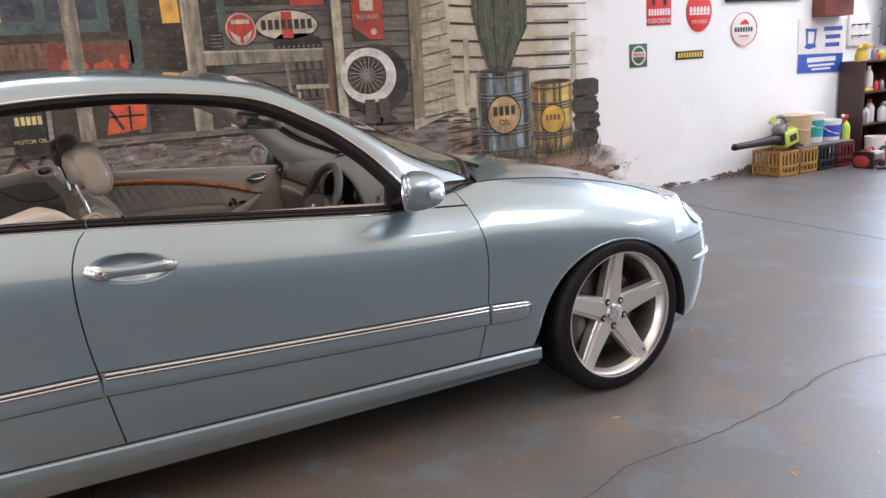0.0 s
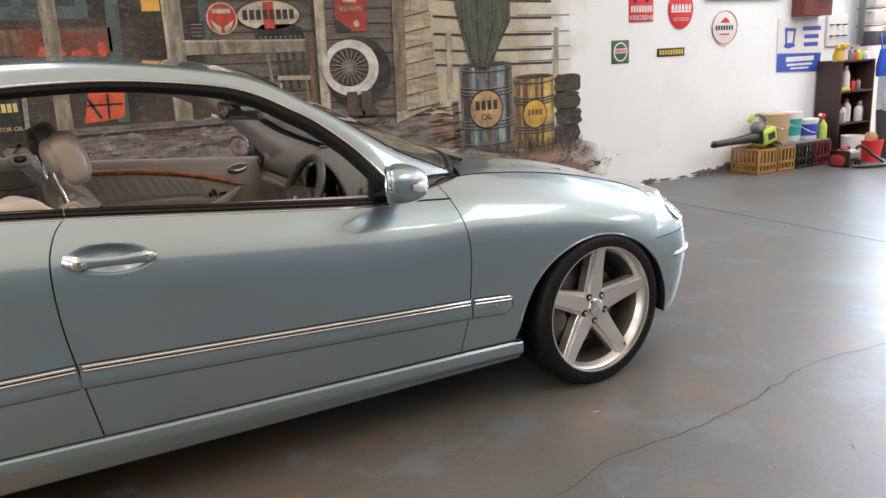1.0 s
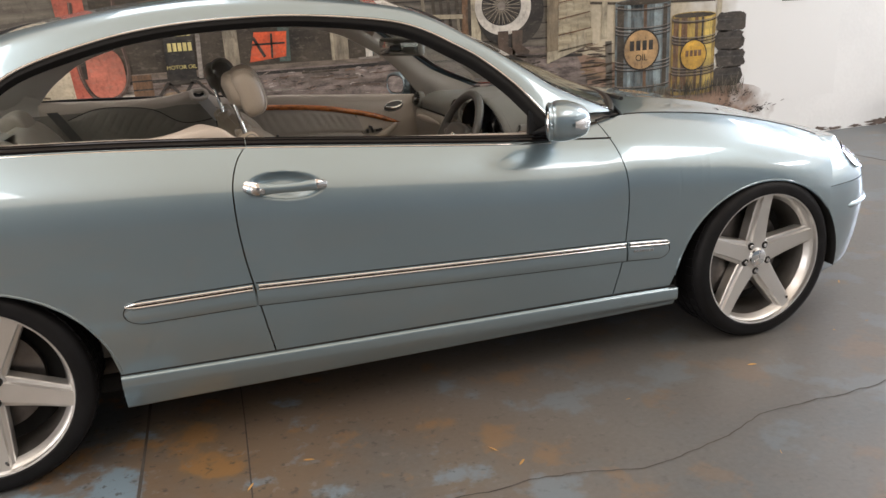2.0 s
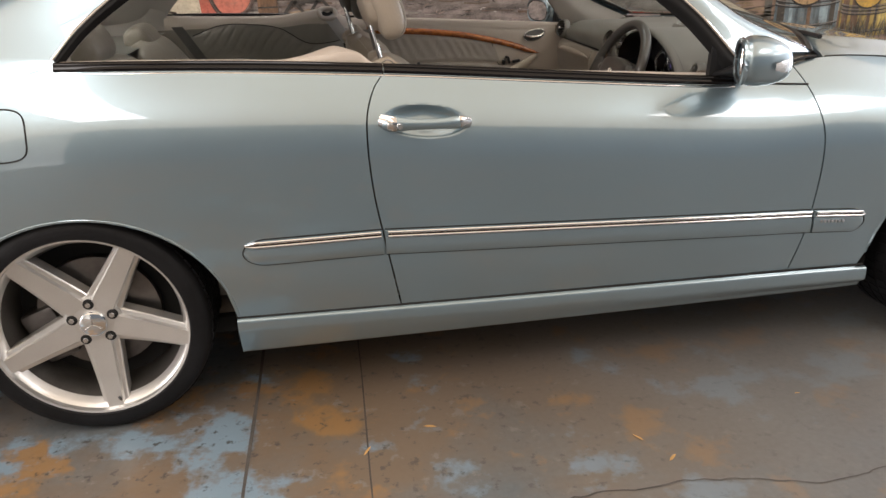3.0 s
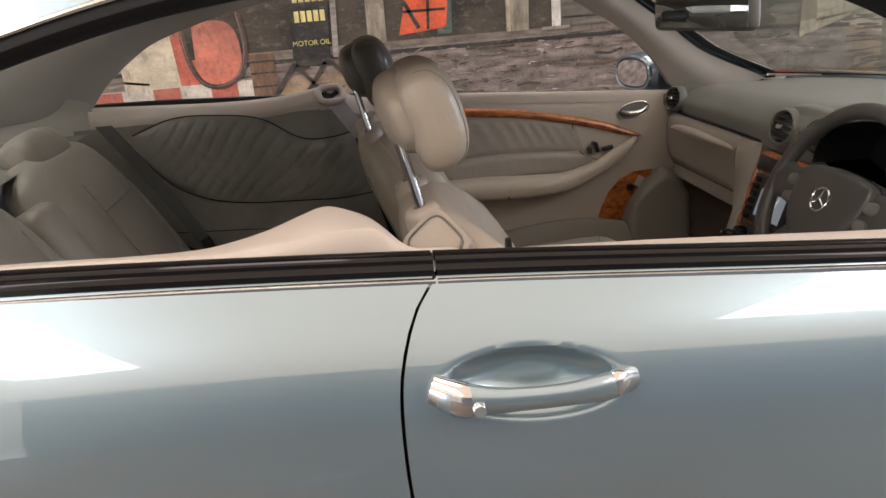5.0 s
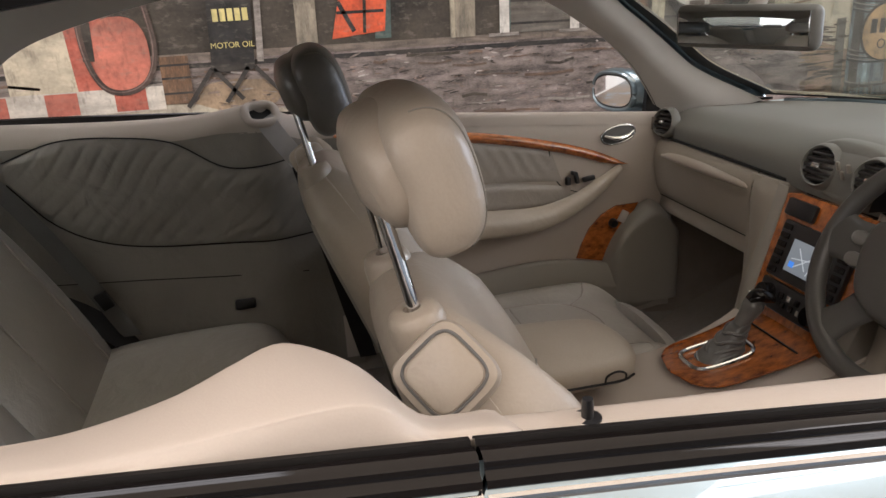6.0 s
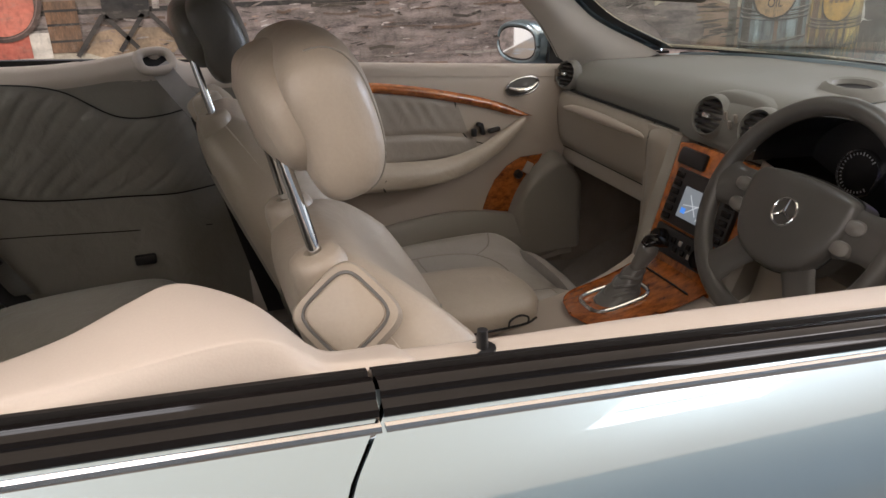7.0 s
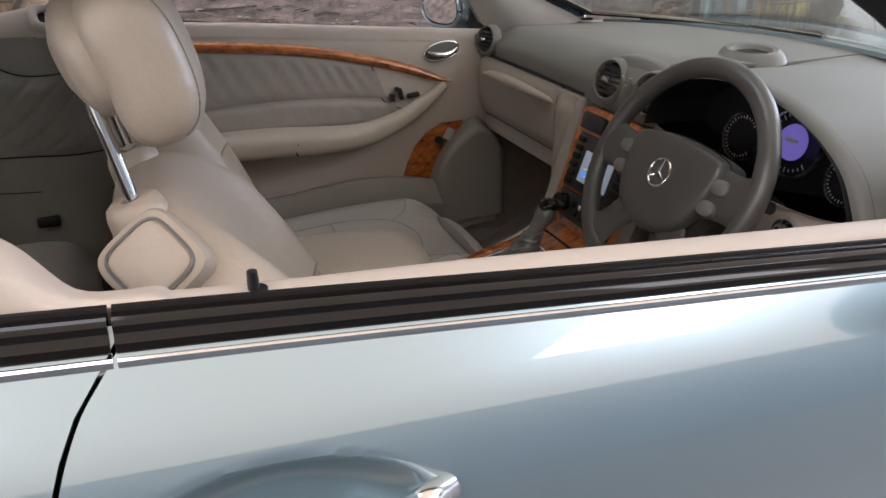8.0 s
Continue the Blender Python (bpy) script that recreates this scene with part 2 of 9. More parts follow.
def lerp_table(table, x):
    """Smooth interpolation in a table of (x, value), sorted by x."""
    if x <= table[0][0]:
        return table[0][1]
    if x >= table[-1][0]:
        return table[-1][1]
    for i in range(len(table) - 1):
        if table[i][0] <= x <= table[i + 1][0]:
            x1, y1 = table[i]
            x2, y2 = table[i + 1]
            m1 = (y2 - table[i - 1][1]) / (x2 - table[i - 1][0]) if i else (y2 - y1) / (x2 - x1)
            m2 = (table[i + 2][1] - y1) / (table[i + 2][0] - x1) if i + 2 < len(table) else (y2 - y1) / (x2 - x1)
            h, f = x2 - x1, (x - x1) / (x2 - x1)
            return (2 * f ** 3 - 3 * f * f + 1) * y1 + (f ** 3 - 2 * f * f + f) * h * m1 + (3 * f * f - 2 * f ** 3) * y2 + (f ** 3 - f * f) * h * m2


def tube(pts, r, n=10, bm=None, closed=False, flat=1.0, smooth_steps=0, up=(0, 0, 1)):
    """A round (or flattened) bar along points; r may be a list."""
    bm = bm or bmesh.new()
    if smooth_steps:
        m = (len(pts) - 1) * smooth_steps
        if isinstance(r, (list, tuple)):
            r = [lerp_table(list(enumerate(r)), k / smooth_steps) for k in range(m + 1)]
        pts = [spline(pts, k / smooth_steps) for k in range(m + 1)]
    pts = [Vector(p) for p in pts]
    rings = []
    for k, p in enumerate(pts):
        a = pts[(k - 1) % len(pts)] if closed or k else p
        b = pts[(k + 1) % len(pts)] if closed or k < len(pts) - 1 else p
        t = (b - a).normalized()
        side = t.cross(Vector(up))
        side = side.normalized() if side.length > 1e-4 else t.orthogonal().normalized()
        top = side.cross(t).normalized()
        rr = r[k] if isinstance(r, (list, tuple)) else r
        rings.append([bm.verts.new(p + rr * (math.cos(q) * side + flat * math.sin(q) * top)) for q in (2 * math.pi * j / n for j in range(n))])
    m = len(rings)
    for k in range(m if closed else m - 1):
        for j in range(n):
            bm.faces.new((rings[k][j], rings[k][(j + 1) % n], rings[(k + 1) % m][(j + 1) % n], rings[(k + 1) % m][j]))
    if not closed:
        bm.faces.new(rings[0])
        bm.faces.new(rings[-1][::-1])
    return bm


def lathe(profile, n=48, m=None, bm=None, closed=False):
    """Turns a profile of (radius, height) round the z axis, then lays it by the matrix m."""
    bm = bm or bmesh.new()
    m = m or Matrix()
    rings = []
    for r, h in profile:
        if r < 1e-5:
            rings.append([bm.verts.new(m @ Vector((0, 0, h)))])
        else:
            rings.append([bm.verts.new(m @ Vector((r * math.cos(a), r * math.sin(a), h))) for a in (2 * math.pi * k / n for k in range(n))])
    pairs = list(zip(rings, rings[1:])) + ([(rings[-1], rings[0])] if closed else [])
    for a, b in pairs:
        for k in range(n):
            q = [a[k % len(a)], a[(k + 1) % len(a)], b[(k + 1) % len(b)], b[k % len(b)]]
            q = list(dict.fromkeys(q))
            if len(q) > 2:
                bm.faces.new(q)
    return bm


def rbox(sx, sy, sz, m=None, r=0.01, seg=2, bm=None):
    """A box with rounded edges, centred on the matrix m."""
    b2 = bmesh.new()
    bmesh.ops.create_cube(b2, size=1.0, matrix=Matrix.Diagonal((sx, sy, sz, 1)))
    if r:
        bmesh.ops.bevel(b2, geom=b2.edges[:], offset=min(r, 0.49 * min(sx, sy, sz)), segments=seg, profile=0.5, affect="EDGES")
    bmesh.ops.transform(b2, matrix=m or Matrix(), verts=b2.verts)
    if bm is None:
        return b2
    tmp = bpy.data.meshes.new("tmp")
    b2.to_mesh(tmp)
    b2.free()
    bm.from_mesh(tmp)
    bpy.data.meshes.remove(tmp)
    return bm


def plate(outline, t, m=None, bm=None, r=0.0):
    """A flat plate of thickness t with the outline (x, y), lying in the matrix's xy plane and reaching down from it."""
    b2 = bmesh.new()
    f = b2.faces.new([b2.verts.new((x, y, 0)) for x, y in outline])
    ext = bmesh.ops.extrude_face_region(b2, geom=[f])
    bmesh.ops.translate(b2, vec=(0, 0, -t), verts=[v for v in ext["geom"] if isinstance(v, bmesh.types.BMVert)])
    if r:
        bmesh.ops.bevel(b2, geom=[e for e in b2.edges if abs(e.verts[0].co.z - e.verts[1].co.z) < 1e-6], offset=r, segments=2, profile=0.5, affect="EDGES")
    bmesh.ops.transform(b2, matrix=m or Matrix(), verts=b2.verts)
    if bm is None:
        return b2
    tmp = bpy.data.meshes.new("tmp")
    b2.to_mesh(tmp)
    b2.free()
    bm.from_mesh(tmp)
    bpy.data.meshes.remove(tmp)
    return bm


def ring_pts(rx, ry, n=32, power=2.0, cx=0.0, cy=0.0):
    """A superellipse as outline."""
    out = []
    for k in range(n):
        c, s = math.cos(2 * math.pi * k / n), math.sin(2 * math.pi * k / n)
        out.append((cx + rx * math.copysign(abs(c) ** (2 / power), c), cy + ry * math.copysign(abs(s) ** (2 / power), s)))
    return out


def pillow(sections, bm=None, n=28, power=2.6):
    """A soft body lofted from sections (centre, half_a, half_b, axis_a, axis_b), closed at both ends."""
    bm = bm or bmesh.new()
    rings = []
    for sec in sections:
        c, ha, hb, aa, ab = sec[:5]
        pw = sec[5] if len(sec) > 5 else power
        c, aa, ab = Vector(c), Vector(aa).normalized(), Vector(ab).normalized()
        rings.append([bm.verts.new(c + aa * x + ab * y) for x, y in ring_pts(ha, hb, n, pw)])
    for a, b in zip(rings, rings[1:]):
        for k in range(n):
            bm.faces.new((a[k], a[(k + 1) % n], b[(k + 1) % n], b[k]))
    bm.faces.new(rings[0][::-1])
    bm.faces.new(rings[-1])
    return bm


def dense(sections, steps=4):
    """More sections between the given ones, along smooth curves."""
    out = []
    for k in range((len(sections) - 1) * steps + 1):
        s = k / steps
        out.append((spline([q[0] for q in sections], s), max(0.002, spline([(q[1], q[2], 0) for q in sections], s)[0]),
                    max(0.002, spline([(q[1], q[2], 0) for q in sections], s)[1]),
                    spline([q[3] for q in sections], s), spline([q[4] for q in sections], s)))
    return out


# ---- the workshop: floor, walls, ceiling ----


def slab(name, x0, x1, y0, y1, z0, z1, material, label, category):
    bm = rbox(x1 - x0, y1 - y0, z1 - z0, pose((x0 + x1) / 2, (y0 + y1) / 2, (z0 + z1) / 2), r=0.0)
    ob = part(name, bm, material, None, label, smooth=False)
    return tagged(ob, label, category, "", "structure")


WALL_DULL = mat("dull_block_wall", (0.15, 0.175, 0.20), rough=0.8, vary=0.2, scale=1.5, grain=25, bump=0.3, bump_d=0.004)
slab("floor", -9, 14, SOUTH_Y, WALL_Y, -0.3, 0, FLOOR, "worn blue-grey painted concrete workshop floor", "floor")
slab("wall_north", -9, 8.45, WALL_Y, WALL_Y + 0.2, 0, ROOF_Z, WALL, "white painted block wall with a mural", "wall")
slab("wall_north_lintel", 8.45, 12.0, WALL_Y, WALL_Y + 0.2, 3.4, ROOF_Z, WALL, "white painted wall above the side opening", "wall")
slab("wall_north_end", 12.0, 14, WALL_Y, WALL_Y + 0.2, 0, ROOF_Z, WALL, "white painted workshop wall", "wall")
# West wall, out of view, left open for the assumed door's lamp.
slab("wall_west", -9.2, -9, -0.6, WALL_Y + 0.2, 0, ROOF_Z, WALL, "white painted workshop end wall", "wall")
slab("wall_west_end", -9.2, -9, SOUTH_Y - 0.2, -6.6, 0, ROOF_Z, WALL, "white painted workshop end wall", "wall")
slab("wall_west_lintel", -9.2, -9, -6.6, -0.6, 3.6, ROOF_Z, WALL, "white painted wall above the assumed, unseen roller door", "wall")
# Unseen south wall: white end added as reflector, blue-grey rest tints the car.
slab("wall_south_end", -9, -5.0, SOUTH_Y - 0.2, SOUTH_Y, 0, ROOF_Z, WALL, "unseen white end of the side wall, added as a reflector", "wall")
slab("wall_south", -5.0, 14, SOUTH_Y - 0.2, SOUTH_Y, 0, ROOF_Z, WALL_DULL, "unseen side wall, dull blue-grey for the car's reflections", "wall")
slab("wall_east", 14, 14.2, SOUTH_Y - 0.2, WALL_Y + 0.2, 0, ROOF_Z, WALL, "white painted workshop end wall", "wall")
slab("ground", -120, 160, -120, 160, -0.5, -0.31, mat("outdoor_ground", (0.42, 0.40, 0.37), rough=0.9, scale=0.5), "pale sunlit concrete ground outside", "ground")
slab("pavement", 8.0, 120.0, WALL_Y + 0.2, 120.0, -0.31, -0.02, mat("yard_concrete", (0.45, 0.43, 0.40), rough=0.9, scale=0.8), "pale sunlit concrete yard outside the opening", "pavement")


def ceiling_sheet():
    """The roof sheeting, open where the roof lights sit."""
    bm = bmesh.new()
    xs = sorted({-9.2, 14.0, *[v for lx, _ in ROOF_LIGHTS for v in (lx - 0.6, lx + 0.6)]})
    ys = sorted({SOUTH_Y - 0.2, 3.0, *[v for _, ly in ROOF_LIGHTS for v in (ly - 1.55, ly + 1.55)]})
    for x0, x1 in zip(xs, xs[1:]):
        for y0, y1 in zip(ys, ys[1:]):
            cx, cy = (x0 + x1) / 2, (y0 + y1) / 2
            if not any(abs(cx - lx) < 0.6 and abs(cy - ly) < 1.55 for lx, ly in ROOF_LIGHTS):
                rbox(x1 - x0, y1 - y0, 0.1, pose(cx, cy, ROOF_Z + 0.05), r=0, bm=bm)
    return tagged(part("ceiling", bm, CEIL, None, "", smooth=False), "pale metal roof sheeting with clear roof lights", "ceiling", "", "structure")


ceiling_sheet()
SKYLIGHT = glow_mat("roof_light_sheet", (1.0, 0.97, 0.92), 5.0)
for i, (lx, ly) in enumerate(ROOF_LIGHTS):
    ob = part("roof_light", rbox(1.18, 3.08, 0.02, pose(lx, ly, ROOF_Z + 0.02), r=0), SKYLIGHT, None, smooth=False)
    tagged(ob, "unseen translucent roof light sheet glowing with daylight", "roof light", "roof lights", "structure")
    ob.visible_shadow = False
    for k in (-1, 0, 1):
        bar = part("trim_roof_bar", rbox(1.2, 0.05, 0.05, pose(lx, ly + 0.78 * k, ROOF_Z - 0.10), r=0.004), STEEL_GREY, None, smooth=False)
        tagged(bar, "thin grey glazing bar below a roof light", "glazing bar", "", "structure")


# ---- the mural painted on the wall: flat painted shapes ----
mural = thing("mural", "faded old filling station mural painted on the white wall", "mural")
PM = {}


def tint(name, c, vary=0.3, scale=7.0, stretch=(1, 1, 1), c2=None):
    """Matt brushed wall paint, dulled by age in streaks and worn through in specks."""
    if name not in PM:
        m = PM[name] = mat("paint_" + name, c, rough=0.8, vary=min(0.8, vary * 1.5), scale=scale, grain=60, bump=0.15, bump_d=0.002, stretch=stretch, color2=c2)
        n, ln = m.node_tree.nodes, m.node_tree.links
        b = n["Principled BSDF"]
        out = b.inputs["Base Color"].links[0].from_socket
        tc = n.new("ShaderNodeTexCoord")
        for size, axes, lo, hi, most, dust in ((2.4, (1.0, 1.0, 3.2), 0.42, 0.72, 0.55, (0.105, 0.088, 0.070)), (21.0, (1.0, 1.0, 2.0), 0.55, 0.74, 0.42, (0.235, 0.205, 0.170)), (11.0, (2.6, 1.0, 1.0), 0.54, 0.70, 0.50, (0.040, 0.034, 0.028))):
            mp, nz, mr, mx = n.new("ShaderNodeMapping"), n.new("ShaderNodeTexNoise"), n.new("ShaderNodeMapRange"), n.new("ShaderNodeMixRGB")
            mp.inputs["Scale"].default_value = axes
            nz.inputs["Scale"].default_value, nz.inputs["Detail"].default_value, nz.inputs["Roughness"].default_value = size, 7, 0.62
            mr.inputs["From Min"].default_value, mr.inputs["From Max"].default_value, mr.inputs["To Max"].default_value = lo, hi, most
            mx.inputs["Color2"].default_value = (*dust, 1)
            ln.new(tc.outputs["Object"], mp.inputs["Vector"])
            ln.new(mp.outputs["Vector"], nz.inputs["Vector"])
            ln.new(nz.outputs["Fac"], mr.inputs["Value"])
            ln.new(mr.outputs["Result"], mx.inputs["Fac"])
            ln.new(out, mx.inputs["Color1"])
            out = mx.outputs["Color"]
        ln.new(out, b.inputs["Base Color"])
    return PM[name]


def wall_m(layer):
    return Matrix.Translation((0, WALL_Y - 0.002 - 0.0013 * layer, 0)) @ pose(0, 0, 0, 90, 0, 0)


def daub(name, outline, material, layer, parent=None, label=""):
    """A flat painted patch with the outline (x, z) on the wall."""
    return part(name, plate(outline, 0.0012, wall_m(layer)), material, parent or mural, label, smooth=False)


def rect(x0, x1, z0, z1, skew=0.0):
    return [(x0, z0), (x1, z0), (x1 + skew, z1), (x0 + skew, z1)]


def blob(cx, cz, rx, rz, n=28, wob=0.0, power=2.0, seed=1):
    rnd = random.Random(seed)
    return [(cx + (x - cx) * (1 + wob * rnd.uniform(-1, 1)), cz + (z - cz) * (1 + wob * rnd.uniform(-1, 1))) for x, z in ring_pts(rx, rz, n, power, cx, cz)]


def stroke(pts, w, material, layer, name="brush_stroke", parent=None):
    """A flat painted line."""
    bm = bmesh.new()
    m = wall_m(layer)
    pv = [Vector((x, z, 0)) for x, z in pts]
    rows = []
    for k, p in enumerate(pv):
        t = (pv[min(k + 1, len(pv) - 1)] - pv[max(k - 1, 0)]).normalized()
        nrm = Vector((-t.y, t.x, 0)) * (w / 2)
        rows.append((bm.verts.new(m @ (p + nrm)), bm.verts.new(m @ (p - nrm))))
    for a, b in zip(rows, rows[1:]):
        bm.faces.new((a[0], b[0], b[1], a[1]))
    return part(name, bm, material, parent or mural, smooth=False)


def fade_mat(name, c, x0, x1, seed):
    """Mural ground colour that breaks up into bare white wall towards x1."""
    m = mat(name, c, rough=0.8, vary=0.3, scale=4, grain=40, bump=0.15)
    n, ln = m.node_tree.nodes, m.node_tree.links
    b = n["Principled BSDF"]
    base = b.inputs["Base Color"].links[0].from_socket
    tc, sep, mr, nz, add, mr2, mx = (n.new(k) for k in ("ShaderNodeTexCoord", "ShaderNodeSeparateXYZ", "ShaderNodeMapRange", "ShaderNodeTexNoise", "ShaderNodeMath", "ShaderNodeMapRange", "ShaderNodeMixRGB"))
    ln.new(tc.outputs["Object"], sep.inputs["Vector"])
    ln.new(sep.outputs["X"], mr.inputs["Value"])
    mr.inputs["From Min"].default_value, mr.inputs["From Max"].default_value = x0, x1
    nz.inputs["Scale"].default_value, nz.inputs["Detail"].default_value = 3.0 + seed, 8
    ln.new(tc.outputs["Object"], nz.inputs["Vector"])
    add.operation = "ADD"
    ln.new(mr.outputs["Result"], add.inputs[0])
    ln.new(nz.outputs["Fac"], add.inputs[1])
    mr2.inputs["From Min"].default_value, mr2.inputs["From Max"].default_value = 0.75, 1.15
    ln.new(add.outputs[0], mr2.inputs["Value"])
    ln.new(mr2.outputs["Result"], mx.inputs["Fac"])
    ln.new(base, mx.inputs["Color1"])
    mx.inputs["Color2"].default_value = (0.797, 0.812, 0.807, 1)
    ln.new(mx.outputs["Color"], b.inputs["Base Color"])
    return m


SIDING = tint("siding", (0.115, 0.105, 0.088), 0.35, 3, (1.2, 1, 9), (0.21, 0.19, 0.155))
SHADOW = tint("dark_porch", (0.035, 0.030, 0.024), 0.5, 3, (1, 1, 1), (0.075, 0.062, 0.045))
STONE = tint("stone_base", (0.115, 0.094, 0.087), 0.6, 6, (1.0, 1, 4), (0.36, 0.30, 0.275))
PALE_STONE = tint("pale_stone", (0.25, 0.225, 0.20), 0.4, 8, (1, 1, 4))
POST = tint("weathered_post", (0.21, 0.185, 0.145), 0.35, 5, (5, 1, 1), (0.40, 0.35, 0.26))
POST_PALE = tint("pale_post", (0.43, 0.385, 0.28), 0.25, 5, (5, 1, 1))
GREEN = tint("green_frame", (0.075, 0.11, 0.10), 0.3, 6)
RED = tint("faded_red", (0.42, 0.048, 0.028), 0.3, 7)
ORANGE = tint("orange_red", (0.60, 0.10, 0.035), 0.3, 8)
CREAM = tint("cream", (0.52, 0.46, 0.34), 0.2, 7)
WHITE_P = tint("chalk_white", (0.66, 0.63, 0.57), 0.12, 6)
CLAP = tint("clapboard", (0.43, 0.37, 0.245), 0.25, 5, (1, 1, 6), (0.58, 0.52, 0.37))
BLACK_P = tint("soft_black", (0.022, 0.021, 0.020), 0.5, 8)
BROWN = tint("earth_brown", (0.13, 0.085, 0.058), 0.5, 4, (1, 1, 4), (0.25, 0.165, 0.115))
BLUE = tint("drum_blue", (0.10, 0.155, 0.185), 0.45, 6, (5, 1, 1), (0.24, 0.30, 0.32))
YEL = tint("drum_yellow", (0.42, 0.27, 0.055), 0.4, 6, (5, 1, 1), (0.62, 0.45, 0.12))
RUST = tint("rust", (0.15, 0.085, 0.045), 0.5, 8, (4, 1, 1))
CACTUS = tint("cactus_green", (0.055, 0.075, 0.05), 0.4, 8, (6, 1, 1), (0.12, 0.14, 0.085))
GLOW_Y = tint("lamp_yellow", (0.75, 0.42, 0.07), 0.2, 6)

# grounds
daub("painted_sky", rect(2.3, 5.0, 0.35, 4.5), fade_mat("painted_sky", (0.44, 0.39, 0.29), 3.0, 4.5, 0), 0)
daub("painted_earth", [(2.0, 0.02), (4.7, 0.02), (4.55, 0.30), (4.1, 0.50), (3.0, 0.72), (2.2, 0.95), (2.0, 0.95)], fade_mat("painted_earth", (0.27, 0.185, 0.135), 3.75, 4.55, 2.5), 1)
daub("painted_house", rect(-6.0, 2.16, 0.96, 4.5), SIDING, 1)
daub("painted_base", [(-6.0, 0.02), (2.4, 0.02), (2.45, 0.70), (2.3, 0.98), (1.0, 1.0), (-6.0, 1.0)], STONE, 2)
rs = random.Random(4)
for k in range(16):
    z = 1.05 + 0.118 * k
    if z < 2.85:
        stroke([(1.42, z), (1.8, z + rs.uniform(-0.008, 0.008)), (2.12, z + rs.uniform(-0.008, 0.008))], 0.012, BLACK_P, 3, "plank_line")
# boardwalk: plank edges and stones
stroke([(-6, 0.985), (-1, 0.99), (1.0, 0.985), (2.42, 0.93)], 0.035, tint("board_edge", (0.17, 0.14, 0.115), 0.4, 5, (2, 1, 8)), 4, "boardwalk_edge")
stroke([(-6, 0.955), (-1, 0.95), (1.0, 0.945), (2.40, 0.89)], 0.022, BLACK_P, 4, "boardwalk_shadow")
for k in range(150):
    x, z = rs.uniform(-3.4, 2.2), rs.uniform(0.35, 0.93)
    w = rs.uniform(0.06, 0.30)
    stroke([(x, z), (x + w / 2, z + rs.uniform(-0.012, 0.012)), (x + w, z + rs.uniform(-0.012, 0.012))], rs.uniform(0.005, 0.016), rs.choice([PALE_STONE, BROWN, SHADOW, BROWN, STONE]), 4 + k % 3)
for k in range(40):
    x, z = rs.uniform(2.2, 3.3), rs.uniform(0.05, 0.55)
    if z < 0.75 - 0.17 * (x - 2.2) - 0.06 * max(0, x - 4):
        stroke([(x, z), (x + 0.12, z + rs.uniform(-0.01, 0.01)), (x + rs.uniform(0.16, 0.4), z + rs.uniform(-0.015, 0.015))], rs.uniform(0.01, 0.035), rs.choice([BROWN, RUST, tint("terracotta", (0.27, 0.14, 0.09), 0.4, 6), PALE_STONE]), 3 + k % 3)

# dark porch with its frames and lamp
daub("dark_porch", rect(-1.25, 1.44, 1.0, 4.5), SHADOW, 3)
daub("shop_window", rect(-0.95, -0.12, 1.72, 2.6), GREEN, 4)
daub("window_pane", rect(-0.88, -0.56, 1.80, 2.55), tint("window_dusk", (0.05, 0.055, 0.07), 0.4), 5)
daub("window_pane", rect(-0.50, -0.19, 1.80, 2.55), tint("window_dusk", (0.05, 0.055, 0.07), 0.4), 5)
daub("lamp_glow", rect(0.22, 0.34, 1.76, 1.96), GLOW_Y, 5)
daub("lamp_glow", rect(-0.86, -0.76, 1.80, 2.0), GLOW_Y, 6)
daub("green_frame", [(-0.04, 1.02), (0.04, 1.02), (0.12, 2.9), (0.03, 2.9)], GREEN, 5)
daub("green_frame", rect(0.60, 0.66, 1.02, 2.9), GREEN, 5)
daub("brown_shelf", rect(-0.95, 0.0, 1.50, 1.66), RUST, 5)
daub("red_toolbox", [(-0.56, 1.45), (-0.04, 1.45), (-0.02, 1.62), (-0.52, 1.66)], tint("dark_red", (0.22, 0.05, 0.03), 0.4), 6)
for k, (x, z, w, h) in enumerate(((-0.38, 1.50, 0.16, 0.10), (-0.20, 1.47, 0.12, 0.12), (-0.07, 1.52, 0.05, 0.10))):
    daub("red_engine", blob(x, z, w / 2, h / 2, 14, 0.2, 3, k), ORANGE, 7)
# red can seen through the windows
can = daub("red_can", [(-0.25, 1.03), (-0.20, 1.235), (0.03, 1.23), (0.01, 1.055)], ORANGE, 6)
stroke([(-0.21, 1.20), (-0.14, 1.06)], 0.022, BLACK_P, 7)
stroke([(-0.22, 1.15), (0.01, 1.15)], 0.014, BLACK_P, 7)
stroke([(-0.08, 1.22), (-0.09, 1.05)], 0.016, SHADOW, 7)
# boarded wall behind the bench
daub("boarded_wall", rect(0.66, 1.43, 1.0, 1.86), tint("bench_boards", (0.10, 0.092, 0.08), 0.4, 4, (1.2, 1, 8), (0.19, 0.172, 0.145)), 4)
for k in range(8):
    stroke([(0.66, 1.05 + 0.11 * k), (1.43, 1.045 + 0.11 * k)], 0.011, BLACK_P, 5, "plank_line")
